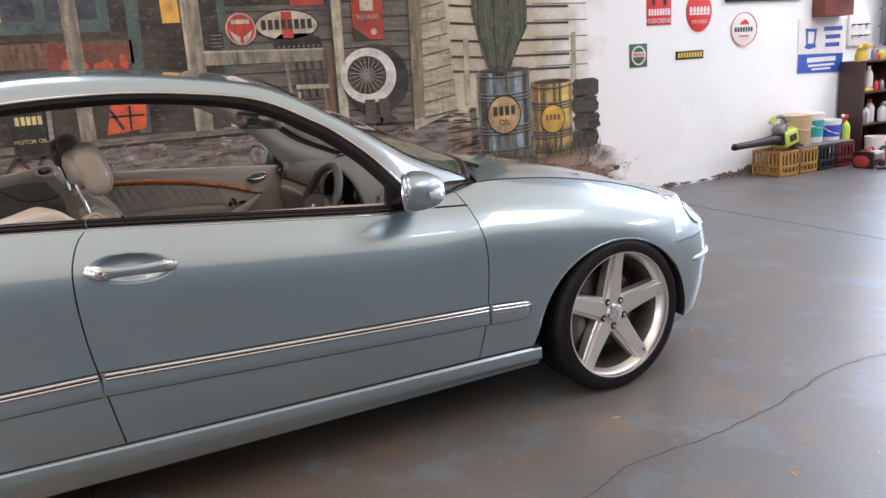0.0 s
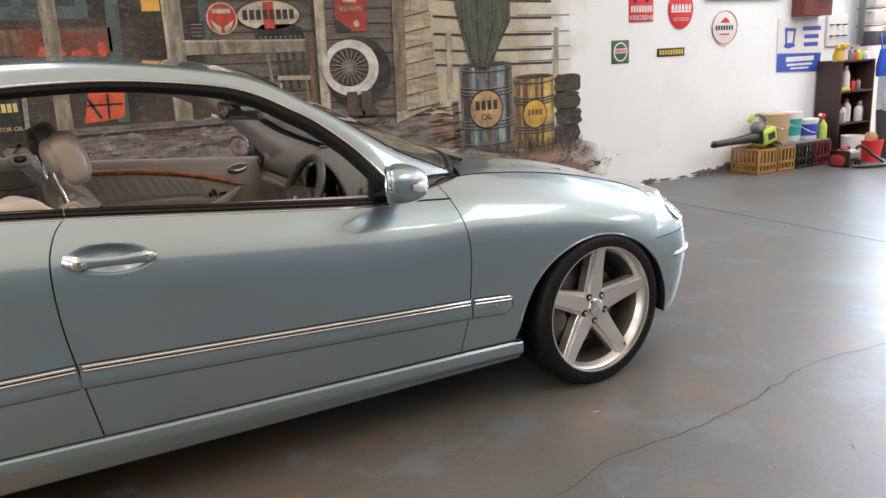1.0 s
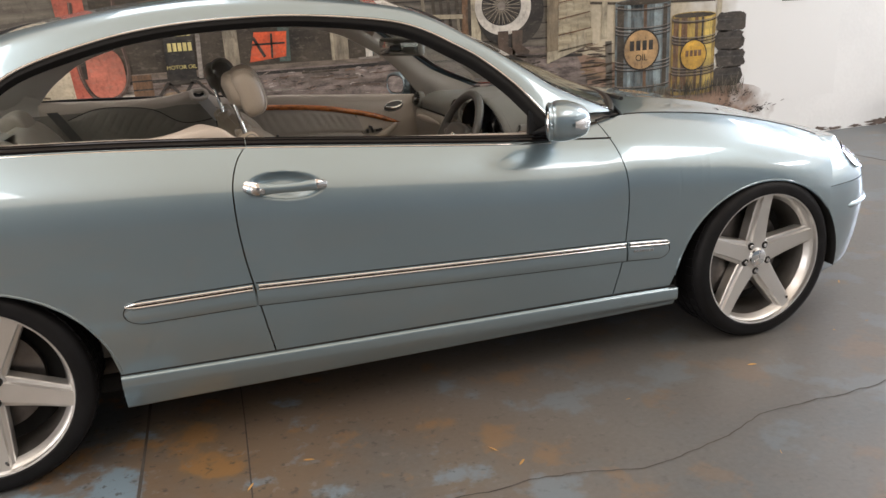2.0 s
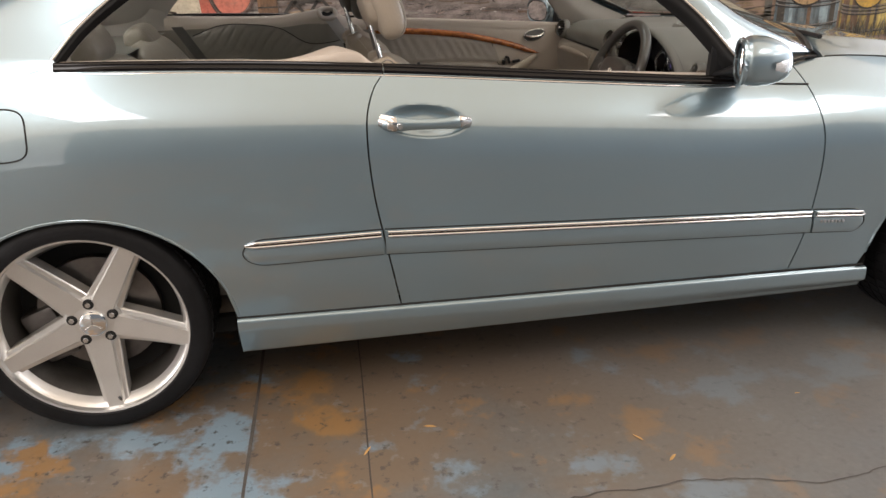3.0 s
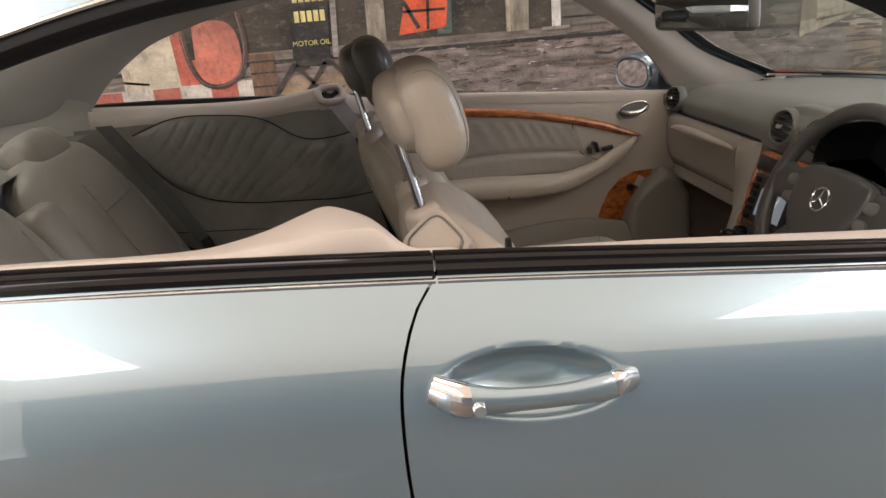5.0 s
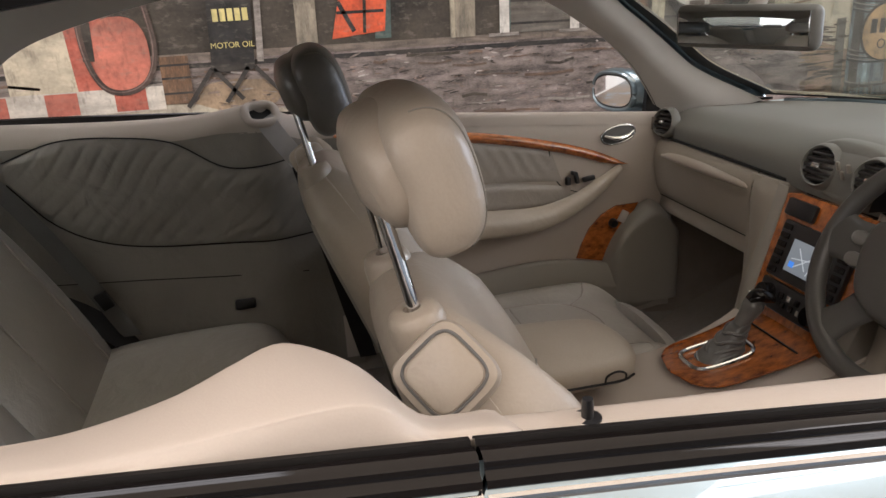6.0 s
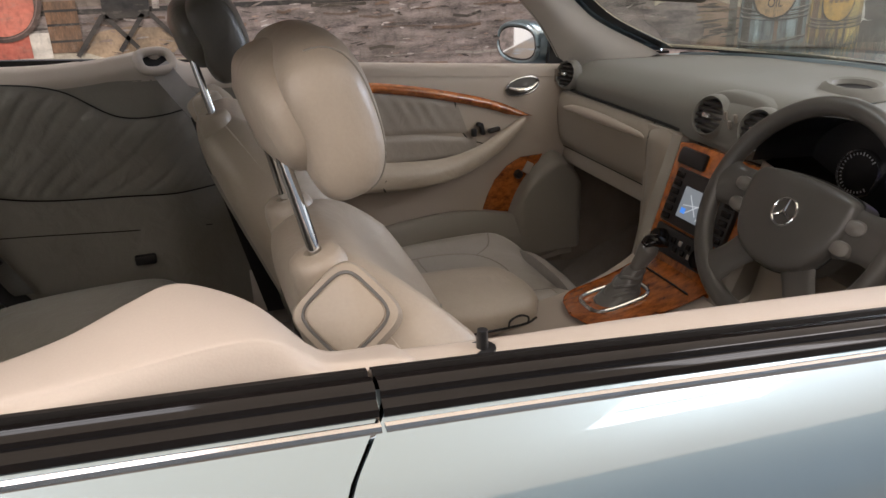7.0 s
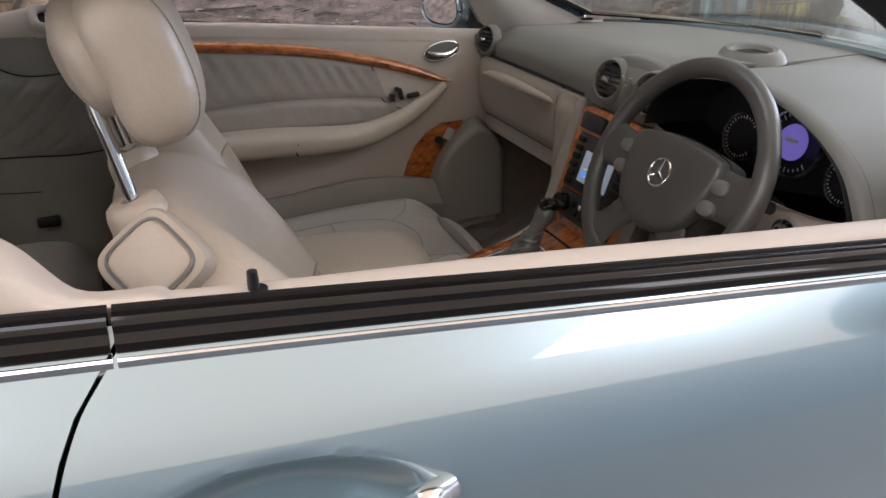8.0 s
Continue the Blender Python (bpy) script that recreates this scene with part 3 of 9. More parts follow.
# posts and the bench rail
for xs, zs, mtl in (((0.34, 0.47, 0.49, 0.36), (1.0, 1.0, 2.9, 2.9), POST), ((1.42, 1.52, 1.55, 1.46), (0.96, 0.96, 2.9, 2.9), POST_PALE), ((-0.42, -0.32, -0.30, -0.40), (1.0, 1.0, 2.9, 2.9), POST)):
    daub("painted_post", list(zip(xs, zs)), mtl, 8)
stroke([(0.355, 1.0), (0.365, 2.9)], 0.02, POST_PALE, 9)
stroke([(1.43, 0.96), (1.46, 2.9)], 0.025, SHADOW, 9)
daub("bench_rail", [(0.46, 1.455), (1.36, 1.445), (1.36, 1.535), (0.46, 1.56)], POST, 9)
stroke([(0.46, 1.55), (1.36, 1.53)], 0.014, POST_PALE, 10)
daub("oil_tin", rect(0.52, 0.62, 1.57, 1.68), BLACK_P, 9)
for k in range(4):
    stroke([(0.53, 1.585 + 0.026 * k), (0.61, 1.585 + 0.026 * k)], 0.006, PALE_STONE, 10)
daub("black_crate", [(0.98, 1.545), (1.36, 1.54), (1.34, 1.62), (1.28, 1.65), (1.04, 1.65), (0.98, 1.61)], BLACK_P, 11)
for k in range(9):
    stroke([(1.02 + 0.038 * k, 1.55), (1.02 + 0.038 * k, 1.565)], 0.012, PALE_STONE, 12)
# chair
for x in (1.08, 1.16, 1.22, 1.28, 1.35):
    stroke([(x, 1.17), (x - 0.02, 1.44)], 0.024, SHADOW if x > 1.1 else POST, 9, "chair_rail")
stroke([(1.12, 1.26), (1.38, 1.25)], 0.032, POST_PALE, 10, "chair_rail")
stroke([(1.14, 1.22), (1.13, 1.10)], 0.022, POST_PALE, 10, "chair_leg")
stroke([(1.34, 1.24), (1.35, 1.06)], 0.022, POST, 10, "chair_leg")
daub("lean_board", [(1.36, 1.02), (1.44, 1.02), (1.45, 1.52), (1.39, 1.55)], RUST, 8)
# round red sign, oval cream sign, red banner sign: their brand names are left as plain marks
daub("round_sign", blob(0.755, 1.70, 0.115, 0.117), RED, 10)
stroke([(0.755 + 0.105 * math.cos(a), 1.70 + 0.107 * math.sin(a)) for a in (2 * math.pi * k / 32 for k in range(33))], 0.010, CREAM, 11)
daub("sign_bar", rect(0.69, 0.82, 1.735, 1.765), CREAM, 11)
for sx in (-1, 1):
    daub("sign_wing", [(0.755 + sx * 0.01, 1.64), (0.755 + sx * 0.085, 1.69), (0.755 + sx * 0.05, 1.62), (0.755 + sx * 0.015, 1.60)], CREAM, 11)
daub("oval_sign", blob(1.10, 1.715, 0.245, 0.115, 36), BLACK_P, 10)
daub("oval_sign", blob(1.10, 1.715, 0.232, 0.103, 36), CREAM, 11)
daub("sign_cross", rect(1.06, 1.14, 1.62, 1.81), RED, 12)
for k in range(8):
    daub("sign_bar", rect(0.905 + 0.05 * k, 0.94 + 0.05 * k, 1.685, 1.755), BLACK_P, 13)
daub("red_sign", rect(1.62, 1.88, 1.58, 2.3), RED, 9)
daub("sign_bar", rect(1.69, 1.80, 1.80, 1.92), CREAM, 10)
daub("sign_corner", [(1.62, 1.58), (1.76, 1.58), (1.62, 1.68)], BLACK_P, 10)
daub("sign_badge", blob(1.79, 1.64, 0.025, 0.025), CREAM, 10)
daub("red_sign", rect(1.14, 1.40, 1.85, 2.2), RED, 10)
# whitewall tyre and boots
daub("painted_tyre", blob(1.775, 1.27, 0.285, 0.275, 40), BLACK_P, 10)
daub("whitewall", blob(1.715, 1.305, 0.235, 0.215, 40), WHITE_P, 11)
daub("wire_wheel", blob(1.70, 1.31, 0.165, 0.148, 36), BLACK_P, 12)
for k in range(40):
    a = 2 * math.pi * k / 40
    stroke([(1.70 + 0.03 * math.cos(a), 1.31 + 0.03 * math.sin(a)), (1.70 + 0.158 * math.cos(a + (0.3 if k % 2 else -0.3)), 1.31 + 0.142 * math.sin(a + (0.3 if k % 2 else -0.3)))], 0.0035, CREAM if k % 2 else PALE_STONE, 13)
daub("wheel_hub", blob(1.70, 1.31, 0.035, 0.032), PALE_STONE, 14)
for x in (1.66, 1.78):
    daub("painted_boot", [(x, 1.12), (x + 0.09, 1.12), (x + 0.085, 1.0), (x + 0.15, 0.955), (x + 0.14, 0.935), (x, 0.935)], tint("boot_brown", (0.085, 0.06, 0.045), 0.4), 15)
# house corner with clapboards
daub("corner_post", [(2.08, 0.92), (2.18, 0.92), (2.25, 2.9), (2.13, 2.9)], tint("corner_post", (0.22, 0.18, 0.12), 0.3, 5, (5, 1, 1)), 10)
for k in range(14):
    z = 0.93 + 0.125 * k
    r = 2.50 - 0.01 * k
    daub("clapboard", [(2.18 + 0.004 * k, z), (r - 0.012, z + 0.045), (r - 0.010, z + 0.166), (2.19 + 0.004 * k, z + 0.118)], CLAP, 9 - (k % 2))
    stroke([(2.18 + 0.004 * k, z), (r - 0.012, z + 0.045)], 0.010, RUST, 11)
daub("step_block", [(2.08, 0.84), (2.44, 0.96), (2.42, 1.06), (2.20, 0.94), (2.08, 0.93)], POST_PALE, 11)
# fence
for z in (1.52, 1.39, 1.27, 1.66, 1.80):
    stroke([(2.47, z + 0.02), (2.75, z), (3.66, z - 0.016)], 0.020, SHADOW, 3, "fence_rail")
    stroke([(3.3, z + 0.012), (3.86, z + 0.004)], 0.010, PALE_STONE, 3, "fence_rail")
for x in (2.60, 3.70):
    stroke([(x, 1.0), (x + 0.01, 1.56)], 0.05, POST_PALE, 4, "fence_post")
# cactus
daub("cactus", [(2.84, 1.18), (3.00, 1.18), (3.08, 1.40), (3.22, 1.62), (3.24, 2.4), (3.12, 2.9), (2.80, 2.9), (2.70, 2.4), (2.68, 1.75), (2.74, 1.50)], CACTUS, 5)
for k in range(7):
    x = 2.74 + 0.075 * k
    stroke([(2.86 + 0.02 * k, 1.22), (x, 1.6), (x + 0.005, 2.9)], 0.014, tint("cactus_pale", (0.11, 0.125, 0.08), 0.3) if k % 2 else BLACK_P, 6)
stroke([(2.64, 0.98), (2.65, 0.55)], 0.06, tint("fence_grey", (0.13, 0.12, 0.10), 0.3), 4, "fence_post")


def drum(x0, x1, z0, z1, m1, spots, label_c, label_r, label_m):
    """A painted oil drum with ribs, streaks and a round badge."""
    w = x1 - x0
    cx = (x0 + x1) / 2
    top = [(cx + w / 2 * math.cos(a), z1 + 0.028 * math.sin(a)) for a in (math.pi * k / 12 for k in range(13))]
    bot = [(cx - w / 2 * math.cos(a), z0 - 0.028 * math.sin(a)) for a in (math.pi * k / 12 for k in range(13))]
    d = daub("painted_drum", top + bot, m1, 6)
    daub("drum_top", blob(cx, z1, w / 2 - 0.01, 0.020), SHADOW, 8)
    for dx, ww, mm in spots:
        stroke([(x0 + dx, z0 + 0.01), (x0 + dx, z1 - 0.02)], ww, mm, 7, "drum_streak")
    for f in (0.06, 0.26, 0.30, 0.34, 0.66, 0.70, 0.74, 0.95):
        z = z0 + (z1 - z0) * f
        stroke([(cx - w / 2 * math.cos(a), z - 0.03 * math.sin(a)) for a in (math.pi * k / 14 for k in range(15))], 0.009, BLACK_P, 9, "drum_rib")
        stroke([(cx - w / 2 * math.cos(a), z + 0.012 - 0.03 * math.sin(a)) for a in (math.pi * k / 14 for k in range(15))], 0.006, PALE_STONE, 9, "drum_rib")
    daub("drum_badge", blob(label_c[0], label_c[1], label_r, label_r * 0.98, 32), BLACK_P, 10)
    daub("drum_badge", blob(label_c[0], label_c[1], label_r * 0.92, label_r * 0.9, 32), label_m, 11)


drum(2.70, 3.22, 0.56, 1.27, BLUE, ((0.05, 0.06, SHADOW), (0.13, 0.03, tint("pale_blue", (0.26, 0.33, 0.35), 0.3)), (0.40, 0.07, tint("pale_blue", (0.26, 0.33, 0.35), 0.3)), (0.47, 0.04, SHADOW), (0.28, 0.03, RUST)), (2.945, 0.89), 0.175, tint("badge_tan", (0.46, 0.30, 0.14), 0.25))
for k in range(4):
    daub("badge_bar", rect(2.835 + 0.06 * k, 2.875 + 0.06 * k, 0.885, 0.965), BLACK_P, 12)
drum(3.24, 3.67, 0.50, 1.14, YEL, ((0.04, 0.05, RUST), (0.12, 0.06, RUST), (0.24, 0.03, RUST), (0.36, 0.07, tint("bright_yellow", (0.66, 0.50, 0.13), 0.2)), (0.30, 0.02, SHADOW)), (3.455, 0.81), 0.135, tint("badge_gold", (0.60, 0.36, 0.05), 0.25))
for k in range(4):
    daub("badge_bar", rect(3.375 + 0.042 * k, 3.405 + 0.042 * k, 0.80, 0.85), RUST, 12)
for k in range(4):
    z = 0.53 + 0.155 * k
    daub("painted_tyre", blob(3.815 + 0.02 * (k % 2), z + 0.07, 0.150, 0.082, 24, 0.10, 4, k), tint("tyre_brown", (0.040, 0.036, 0.032), 0.5, 14), 5)
    stroke([(3.70, z + 0.09), (3.94, z + 0.085)], 0.012, tint("tyre_grey", (0.06, 0.058, 0.055), 0.3), 6)


# pumps, sign frame and barrel at the other end
def letters(text, size, m, material, parent, name="lettering", align="CENTER"):
    """Flat raised letters in the built-in font, as one mesh."""
    cu = bpy.data.curves.new("letters", "FONT")
    cu.body, cu.size, cu.align_x, cu.extrude = text, size, align, 0.0004
    tmp = bpy.data.objects.new("letters", cu)
    scene.collection.objects.link(tmp)
    me = bpy.data.meshes.new_from_object(tmp.evaluated_get(bpy.context.evaluated_depsgraph_get()))
    bpy.data.objects.remove(tmp)
    bpy.data.curves.remove(cu)
    me.transform(m)
    me.materials.clear()
    me.materials.append(material)
    ob = new(name, me)
    ob.parent = parent
    return ob


PUMP_RED = tint("pump_red", (0.50, 0.10, 0.06), 0.35, 4, (1, 1, 1), (0.62, 0.18, 0.12))
PUMP_ORANGE = tint("pump_orange", (0.52, 0.13, 0.08), 0.35, 4, (1, 1, 1), (0.66, 0.22, 0.15))
PUMP_WHITE = tint("pump_white", (0.58, 0.53, 0.46), 0.25, 5, (1, 1, 1), (0.72, 0.67, 0.58))


def pump(x, back=0.0):
    daub("pump_base", rect(x - 0.62, x + 0.32, 0.76, 0.87), PUMP_WHITE, 7)
    for k in range(3):
        daub("base_stripe", rect(x - 0.50 + 0.30 * k, x - 0.36 + 0.30 * k, 0.765, 0.865), PUMP_RED, 8)
    daub("pump_cheek", rect(x - 0.34, x - 0.05, 0.87, 1.30), CREAM, 6)
    daub("pump_body", [(x - 0.05, 0.87), (x + 0.10, 0.87), (x + 0.10, 2.1), (x - 0.12, 2.1)], PUMP_RED, 7)
    daub("pump_drum", blob(x + 0.16, 1.02, 0.125, 0.17, 26, 0, 2.6), PUMP_ORANGE, 9)
    loop = [(x + 0.02, 1.5, 0), (x + 0.0, 1.1, 0), (x + 0.05, 0.90, 0), (x + 0.15, 0.85, 0), (x + 0.26, 0.90, 0), (x + 0.31, 1.05, 0), (x + 0.28, 1.35, 0), (x + 0.30, 1.7, 0)]
    stroke([tuple(spline(loop, k / 6)[:2]) for k in range(43)], 0.026, tint("hose_brown", (0.07, 0.045, 0.036), 0.4), 11, "pump_hose")
    stroke([tuple((spline(loop, k / 6) + Vector((-0.006, 0.004, 0)))[:2]) for k in range(43)], 0.006, tint("hose_light", (0.19, 0.13, 0.11), 0.4), 12, "pump_hose")
    stroke([(x + 0.02, 1.0), (x + 0.03, 1.25)], 0.05, SHADOW, 10)
    daub("pump_dial", blob(x - 0.33, 1.68, 0.13, 0.13), CREAM, 8)
    for k in range(10):
        stroke([(x - 0.40 + 0.05 * (k % 4), 1.60 + 0.06 * (k // 4)), (x - 0.37 + 0.05 * (k % 4), 1.63 + 0.06 * (k // 4))], 0.014, BLACK_P, 9)


pump(-1.38)
pump(-2.95)
daub("pump_island", [(-3.6, 0.70), (-0.5, 0.66), (-0.5, 0.72), (-1.1, 0.79), (-3.6, 0.80)], tint("pale_kerb", (0.40, 0.36, 0.28), 0.3), 5)
daub("oil_sign", [(-0.83, 0.92), (-0.63, 0.92), (-0.61, 1.34), (-0.81, 1.34)], BLACK_P, 10)
for z in (1.27, 1.17):
    for k in range(5):
        daub("sign_bar", rect(-0.795 + 0.034 * k, -0.770 + 0.034 * k, z - 0.028, z + 0.028), tint("sign_yellow", (0.62, 0.54, 0.22), 0.15), 11)
letters("MOTOR OIL", 0.037, Matrix.Translation((-0.72, WALL_Y - 0.019, 1.022)) @ pose(0, 0, 0, 90, 0, 0), tint("sign_yellow", (0.62, 0.54, 0.22), 0.15), mural)
for a, b in (((-0.83, 0.93), (-0.96, 0.76)), ((-0.63, 0.93), (-0.50, 0.78)), ((-0.66, 0.93), (-0.78, 0.77)), ((-0.83, 0.94), (-0.70, 0.78)), ((-0.82, 0.925), (-0.64, 0.925))):
    stroke([a, b], 0.020, BLACK_P, 12, "sign_leg")
stroke([(-0.60, 0.95), (-0.58, 1.36)], 0.03, PALE_STONE, 9)
daub("painted_barrel", rect(-1.06, -0.93, 0.78, 1.0), RUST, 8)
for z in (0.83, 0.90, 0.96):
    stroke([(-1.06, z), (-0.93, z)], 0.010, BLACK_P, 9)
daub("sandstone_patch", blob(-0.72, 0.80, 0.2, 0.08, 20, 0.1), tint("sandy", (0.30, 0.22, 0.14), 0.4), 6)
for x in (0.60, 0.98, -3.9):
    daub("painted_post", rect(x, x + 0.05, 1.0, 1.24), WHITE_P if x > 0 else POST, 9)
    stroke([(x - 0.06, 1.0), (x + 0.10, 1.0)], 0.016, PALE_STONE, 10)
# bare block joints and damp stains low on the white wall
for k, (x, w, h) in enumerate(((4.62, 0.10, 0.020), (4.84, 0.13, 0.024), (5.06, 0.09, 0.014), (5.62, 0.16, 0.035), (5.84, 0.08, 0.04), (5.3, 0.07, 0.012), (6.0, 0.1, 0.06))):
    daub("bare_patch", blob(x, 0.01 + h / 2, w, h, 26, 0.45, 2, 7 + k), tint("bare_plaster", (0.50, 0.40, 0.28) if x > 5.2 else (0.13, 0.10, 0.085), 0.5, 12), 1)


# loose brush marks: speckled stones, grass at the foot of the drums, rubble on the painted earth
def brush_marks(name, marks, material, layer):
    """Many short strokes of one colour: (x, z, length, width, degrees)."""
    bm = bmesh.new()
    m = wall_m(layer)
    for x, z, ln, w, a in marks:
        d = Vector((math.cos(radians(a)), math.sin(radians(a)), 0))
        q = Vector((-d.y, d.x, 0))
        c = Vector((x, z, 0))
        bm.faces.new([bm.verts.new(m @ (c + d * i * ln / 2 + q * j * w / 2)) for i, j in ((-1, -0.6), (0, -1), (1, -0.3), (1, 0.3), (0, 1), (-1, 0.6))])
    tagged(part(name, bm, material, mural, smooth=False), "", "", "", "stuff")


rb = random.Random(12)
for mtl, n, layer in ((tint("stone_pale", (0.40, 0.36, 0.33), 0.4), 150, 8), (tint("stone_mid", (0.20, 0.165, 0.145), 0.4), 260, 7), (tint("stone_dark", (0.045, 0.038, 0.034), 0.4), 200, 8), (tint("stone_warm", (0.25, 0.185, 0.15), 0.4), 220, 7)):
    rows = [0.42, 0.55, 0.66, 0.75, 0.83, 0.90]
    brush_marks("stone_mark", [(rb.uniform(-0.95, 2.2), rb.choice(rows) + rb.gauss(0, 0.022), rb.uniform(0.01, 0.06), rb.uniform(0.003, 0.011), rb.gauss(0, 9)) for k in range(n)], mtl, layer)
for mtl, n, layer in ((tint("dry_grass", (0.20, 0.18, 0.13), 0.3), 150, 13), (tint("dark_grass", (0.06, 0.06, 0.045), 0.3), 130, 14)):
    brush_marks("grass_mark", [(rb.uniform(2.66, 3.98), 0.50 + rb.gauss(0.02, 0.03), rb.uniform(0.06, 0.15), rb.uniform(0.003, 0.007), rb.gauss(90, 16)) for k in range(n)], mtl, layer)
for mtl, n, layer in ((BROWN, 60, 6), (tint("rubble_dark", (0.085, 0.065, 0.055), 0.4), 110, 7), (tint("rubble_warm", (0.33, 0.22, 0.155), 0.4), 140, 6)):
    marks = []
    while len(marks) < n:
        x = 3.0 + 1.5 * rb.random() ** 1.3
        z = rb.uniform(0.03, 0.50)
        if z < 0.52 - 0.33 * max(0.0, x - 3.2):
            marks.append((x, z, rb.uniform(0.015, 0.09), rb.uniform(0.003, 0.011), rb.gauss(-3, 7)))
    brush_marks("rubble_mark", marks, mtl, layer)
marks = []
for cx, cz, sx in ((3.98, 0.44, 0.10), (4.02, 0.27, 0.09), (4.22, 0.30, 0.07), (3.75, 0.36, 0.12), (3.5, 0.30, 0.14), (3.95, 0.20, 0.08)):
    marks += [(cx + rb.gauss(0, sx), cz + rb.gauss(0, 0.018), rb.uniform(0.012, 0.045), rb.uniform(0.005, 0.013), rb.gauss(8, 22)) for k in range(22)]
brush_marks("rubble_mark", marks, tint("rubble_clump", (0.055, 0.046, 0.042), 0.4), 8)
for mtl, n, layer in ((tint("step_brown", (0.12, 0.085, 0.055), 0.4), 26, 4), (tint("step_dark", (0.05, 0.04, 0.032), 0.4), 20, 5), (tint("step_ochre", (0.27, 0.19, 0.11), 0.3), 22, 4)):
    brush_marks("step_mark", [(rb.uniform(2.42, 2.70), rb.uniform(0.48, 0.98), rb.uniform(0.06, 0.22), rb.uniform(0.006, 0.018), rb.gauss(2, 5)) for k in range(n)], mtl, layer)
letters("REPAIRS", 0.052, Matrix.Translation((1.75, WALL_Y - 0.0168, 1.735)) @ pose(0, 0, 0, 90, 0, 0), CREAM, mural)
letters("OIL", 0.075, Matrix.Translation((2.945, WALL_Y - 0.0182, 0.80)) @ pose(0, 0, 0, 90, 0, 0), BLACK_P, mural)


# ---- the car: shape ----
# The car points to +x; side s = -1 is its right side, s = 1 its left.
HALF_W = [(-2.46, 0.58), (-2.38, 0.70), (-2.2, 0.785), (-1.9, 0.835), (-1.36, 0.864), (-0.55, 0.872), (0.2, 0.872), (0.75, 0.868), (1.36, 0.856), (1.66, 0.835), (1.9, 0.775), (2.05, 0.66), (2.14, 0.45)]
EDGE_Z = [(-2.46, 0.93), (-2.2, 0.985), (-1.78, 1.008), (-1.334, 1.012), (-0.91, 0.995), (-0.5, 0.965), (0.0, 0.917), (0.5, 0.872), (0.62, 0.878), (0.8, 0.906), (1.03, 0.893), (1.3, 0.855), (1.59, 0.785), (1.78, 0.715), (1.9, 0.65)]
EDGE_Y = [(-2.46, 0.50), (-2.2, 0.56), (-1.78, 0.62), (-1.334, 0.742), (-0.91, 0.762), (-0.5, 0.768), (0.5, 0.768), (0.62, 0.752), (0.8, 0.705), (1.03, 0.680), (1.3, 0.671), (1.59, 0.66), (1.78, 0.645), (1.9, 0.61)]
SILL_Z = [(-1.0, 0.318), (-0.5, 0.308), (0.7, 0.286), (1.0, 0.277)]
AXLES = (-1.351, 1.361)
ARCHES = ((-1.337, 0.382, 0.337), (1.338, 0.372, 0.327))  # middle, half width, height over ARCH_Z
ARCH_Z = 0.30


def side_y(x, z):
    w, ye, ze = lerp_table(HALF_W, x), lerp_table(EDGE_Y, x), lerp_table(EDGE_Z, x)
    h = max(0.0, ze - z)
    k = max(0.0, 1 - h / 0.30)
    tuck = 0.030 * (max(0.0, 0.45 - z) / 0.22) ** 1.6
    return w - (w - ye) * k ** 3.0 - tuck


def dish(x, z):
    """Depth of the oval hollow behind the door handle."""
    a, b = (x + 0.403) * math.cos(-0.115) + (z - 0.831) * math.sin(-0.115), (z - 0.831) * math.cos(-0.115) - (x + 0.403) * math.sin(-0.115)
    r = (a / 0.116) ** 2 + (b / 0.042) ** 2
    t = max(0.0, 1 - r)
    return 0.027 * t * t * (3 - 2 * t)


def arch_z(x):
    """The lower edge of the side: the sill line, or the wheel arch."""
    z = lerp_table(SILL_Z, x) if -1.02 < x < 1.02 else 0.2
    for a, w, h in ARCHES:
        if abs(x - a) < w:
            z = max(z, ARCH_Z + h * math.sqrt(1 - ((x - a) / w) ** 2))
    if x > 1.64:
        z = max(z, 0.478)
    return z


DOOR_REAR = [(-0.496, 0.300), (-0.517, 0.425), (-0.536, 0.538), (-0.551, 0.635), (-0.559, 0.735), (-0.5595, 0.80), (-0.556, 0.848), (-0.545, 0.888), (-0.528, 0.922), (-0.508, 0.944), (-0.490, 0.963)]
DOOR_FRONT = [(0.703, 0.284), (0.733, 0.42), (0.752, 0.563), (0.756, 0.66), (0.752, 0.735), (0.735, 0.81), (0.712, 0.88), (0.700, 0.905)]


def seam_x(seam, z):
    return lerp_table(sorted((b, a) for a, b in seam), z)


def side_panel(name, x_lo, x_hi, s, parent, label="", nx=40, nz=26, inset=0.0, z_lo=None, z_hi=None, t=0.012, material=None, xs=None):
    """A sheet of the car's side between two seams (functions of z)."""
    if xs is None:
        xs = [k / nx for k in range(nx + 1)]

    def fn(u, v):
        uu = xs[round(u * (len(xs) - 1))]
        x = x_lo(0.6) + (x_hi(0.6) - x_lo(0.6)) * uu
        for _ in range(4):
            lo, hi = (z_lo or arch_z)(x), (z_hi or (lambda q: lerp_table(EDGE_Z, q)))(x)
            z = lo + (hi - lo) * v
            x = x_lo(z) + (x_hi(z) - x_lo(z)) * uu
        lo, hi = (z_lo or arch_z)(x), (z_hi or (lambda q: lerp_table(EDGE_Z, q)))(x)
        z = lo + (hi - lo) * v
        return (x, s * (side_y(x, z) - (dish(x, z) if name == "door" else 0.0)), z)

    ob = part(name, grid(fn, len(xs) - 1, nz), material or PAINT, parent, label)
    thick(ob, t)
    return ob


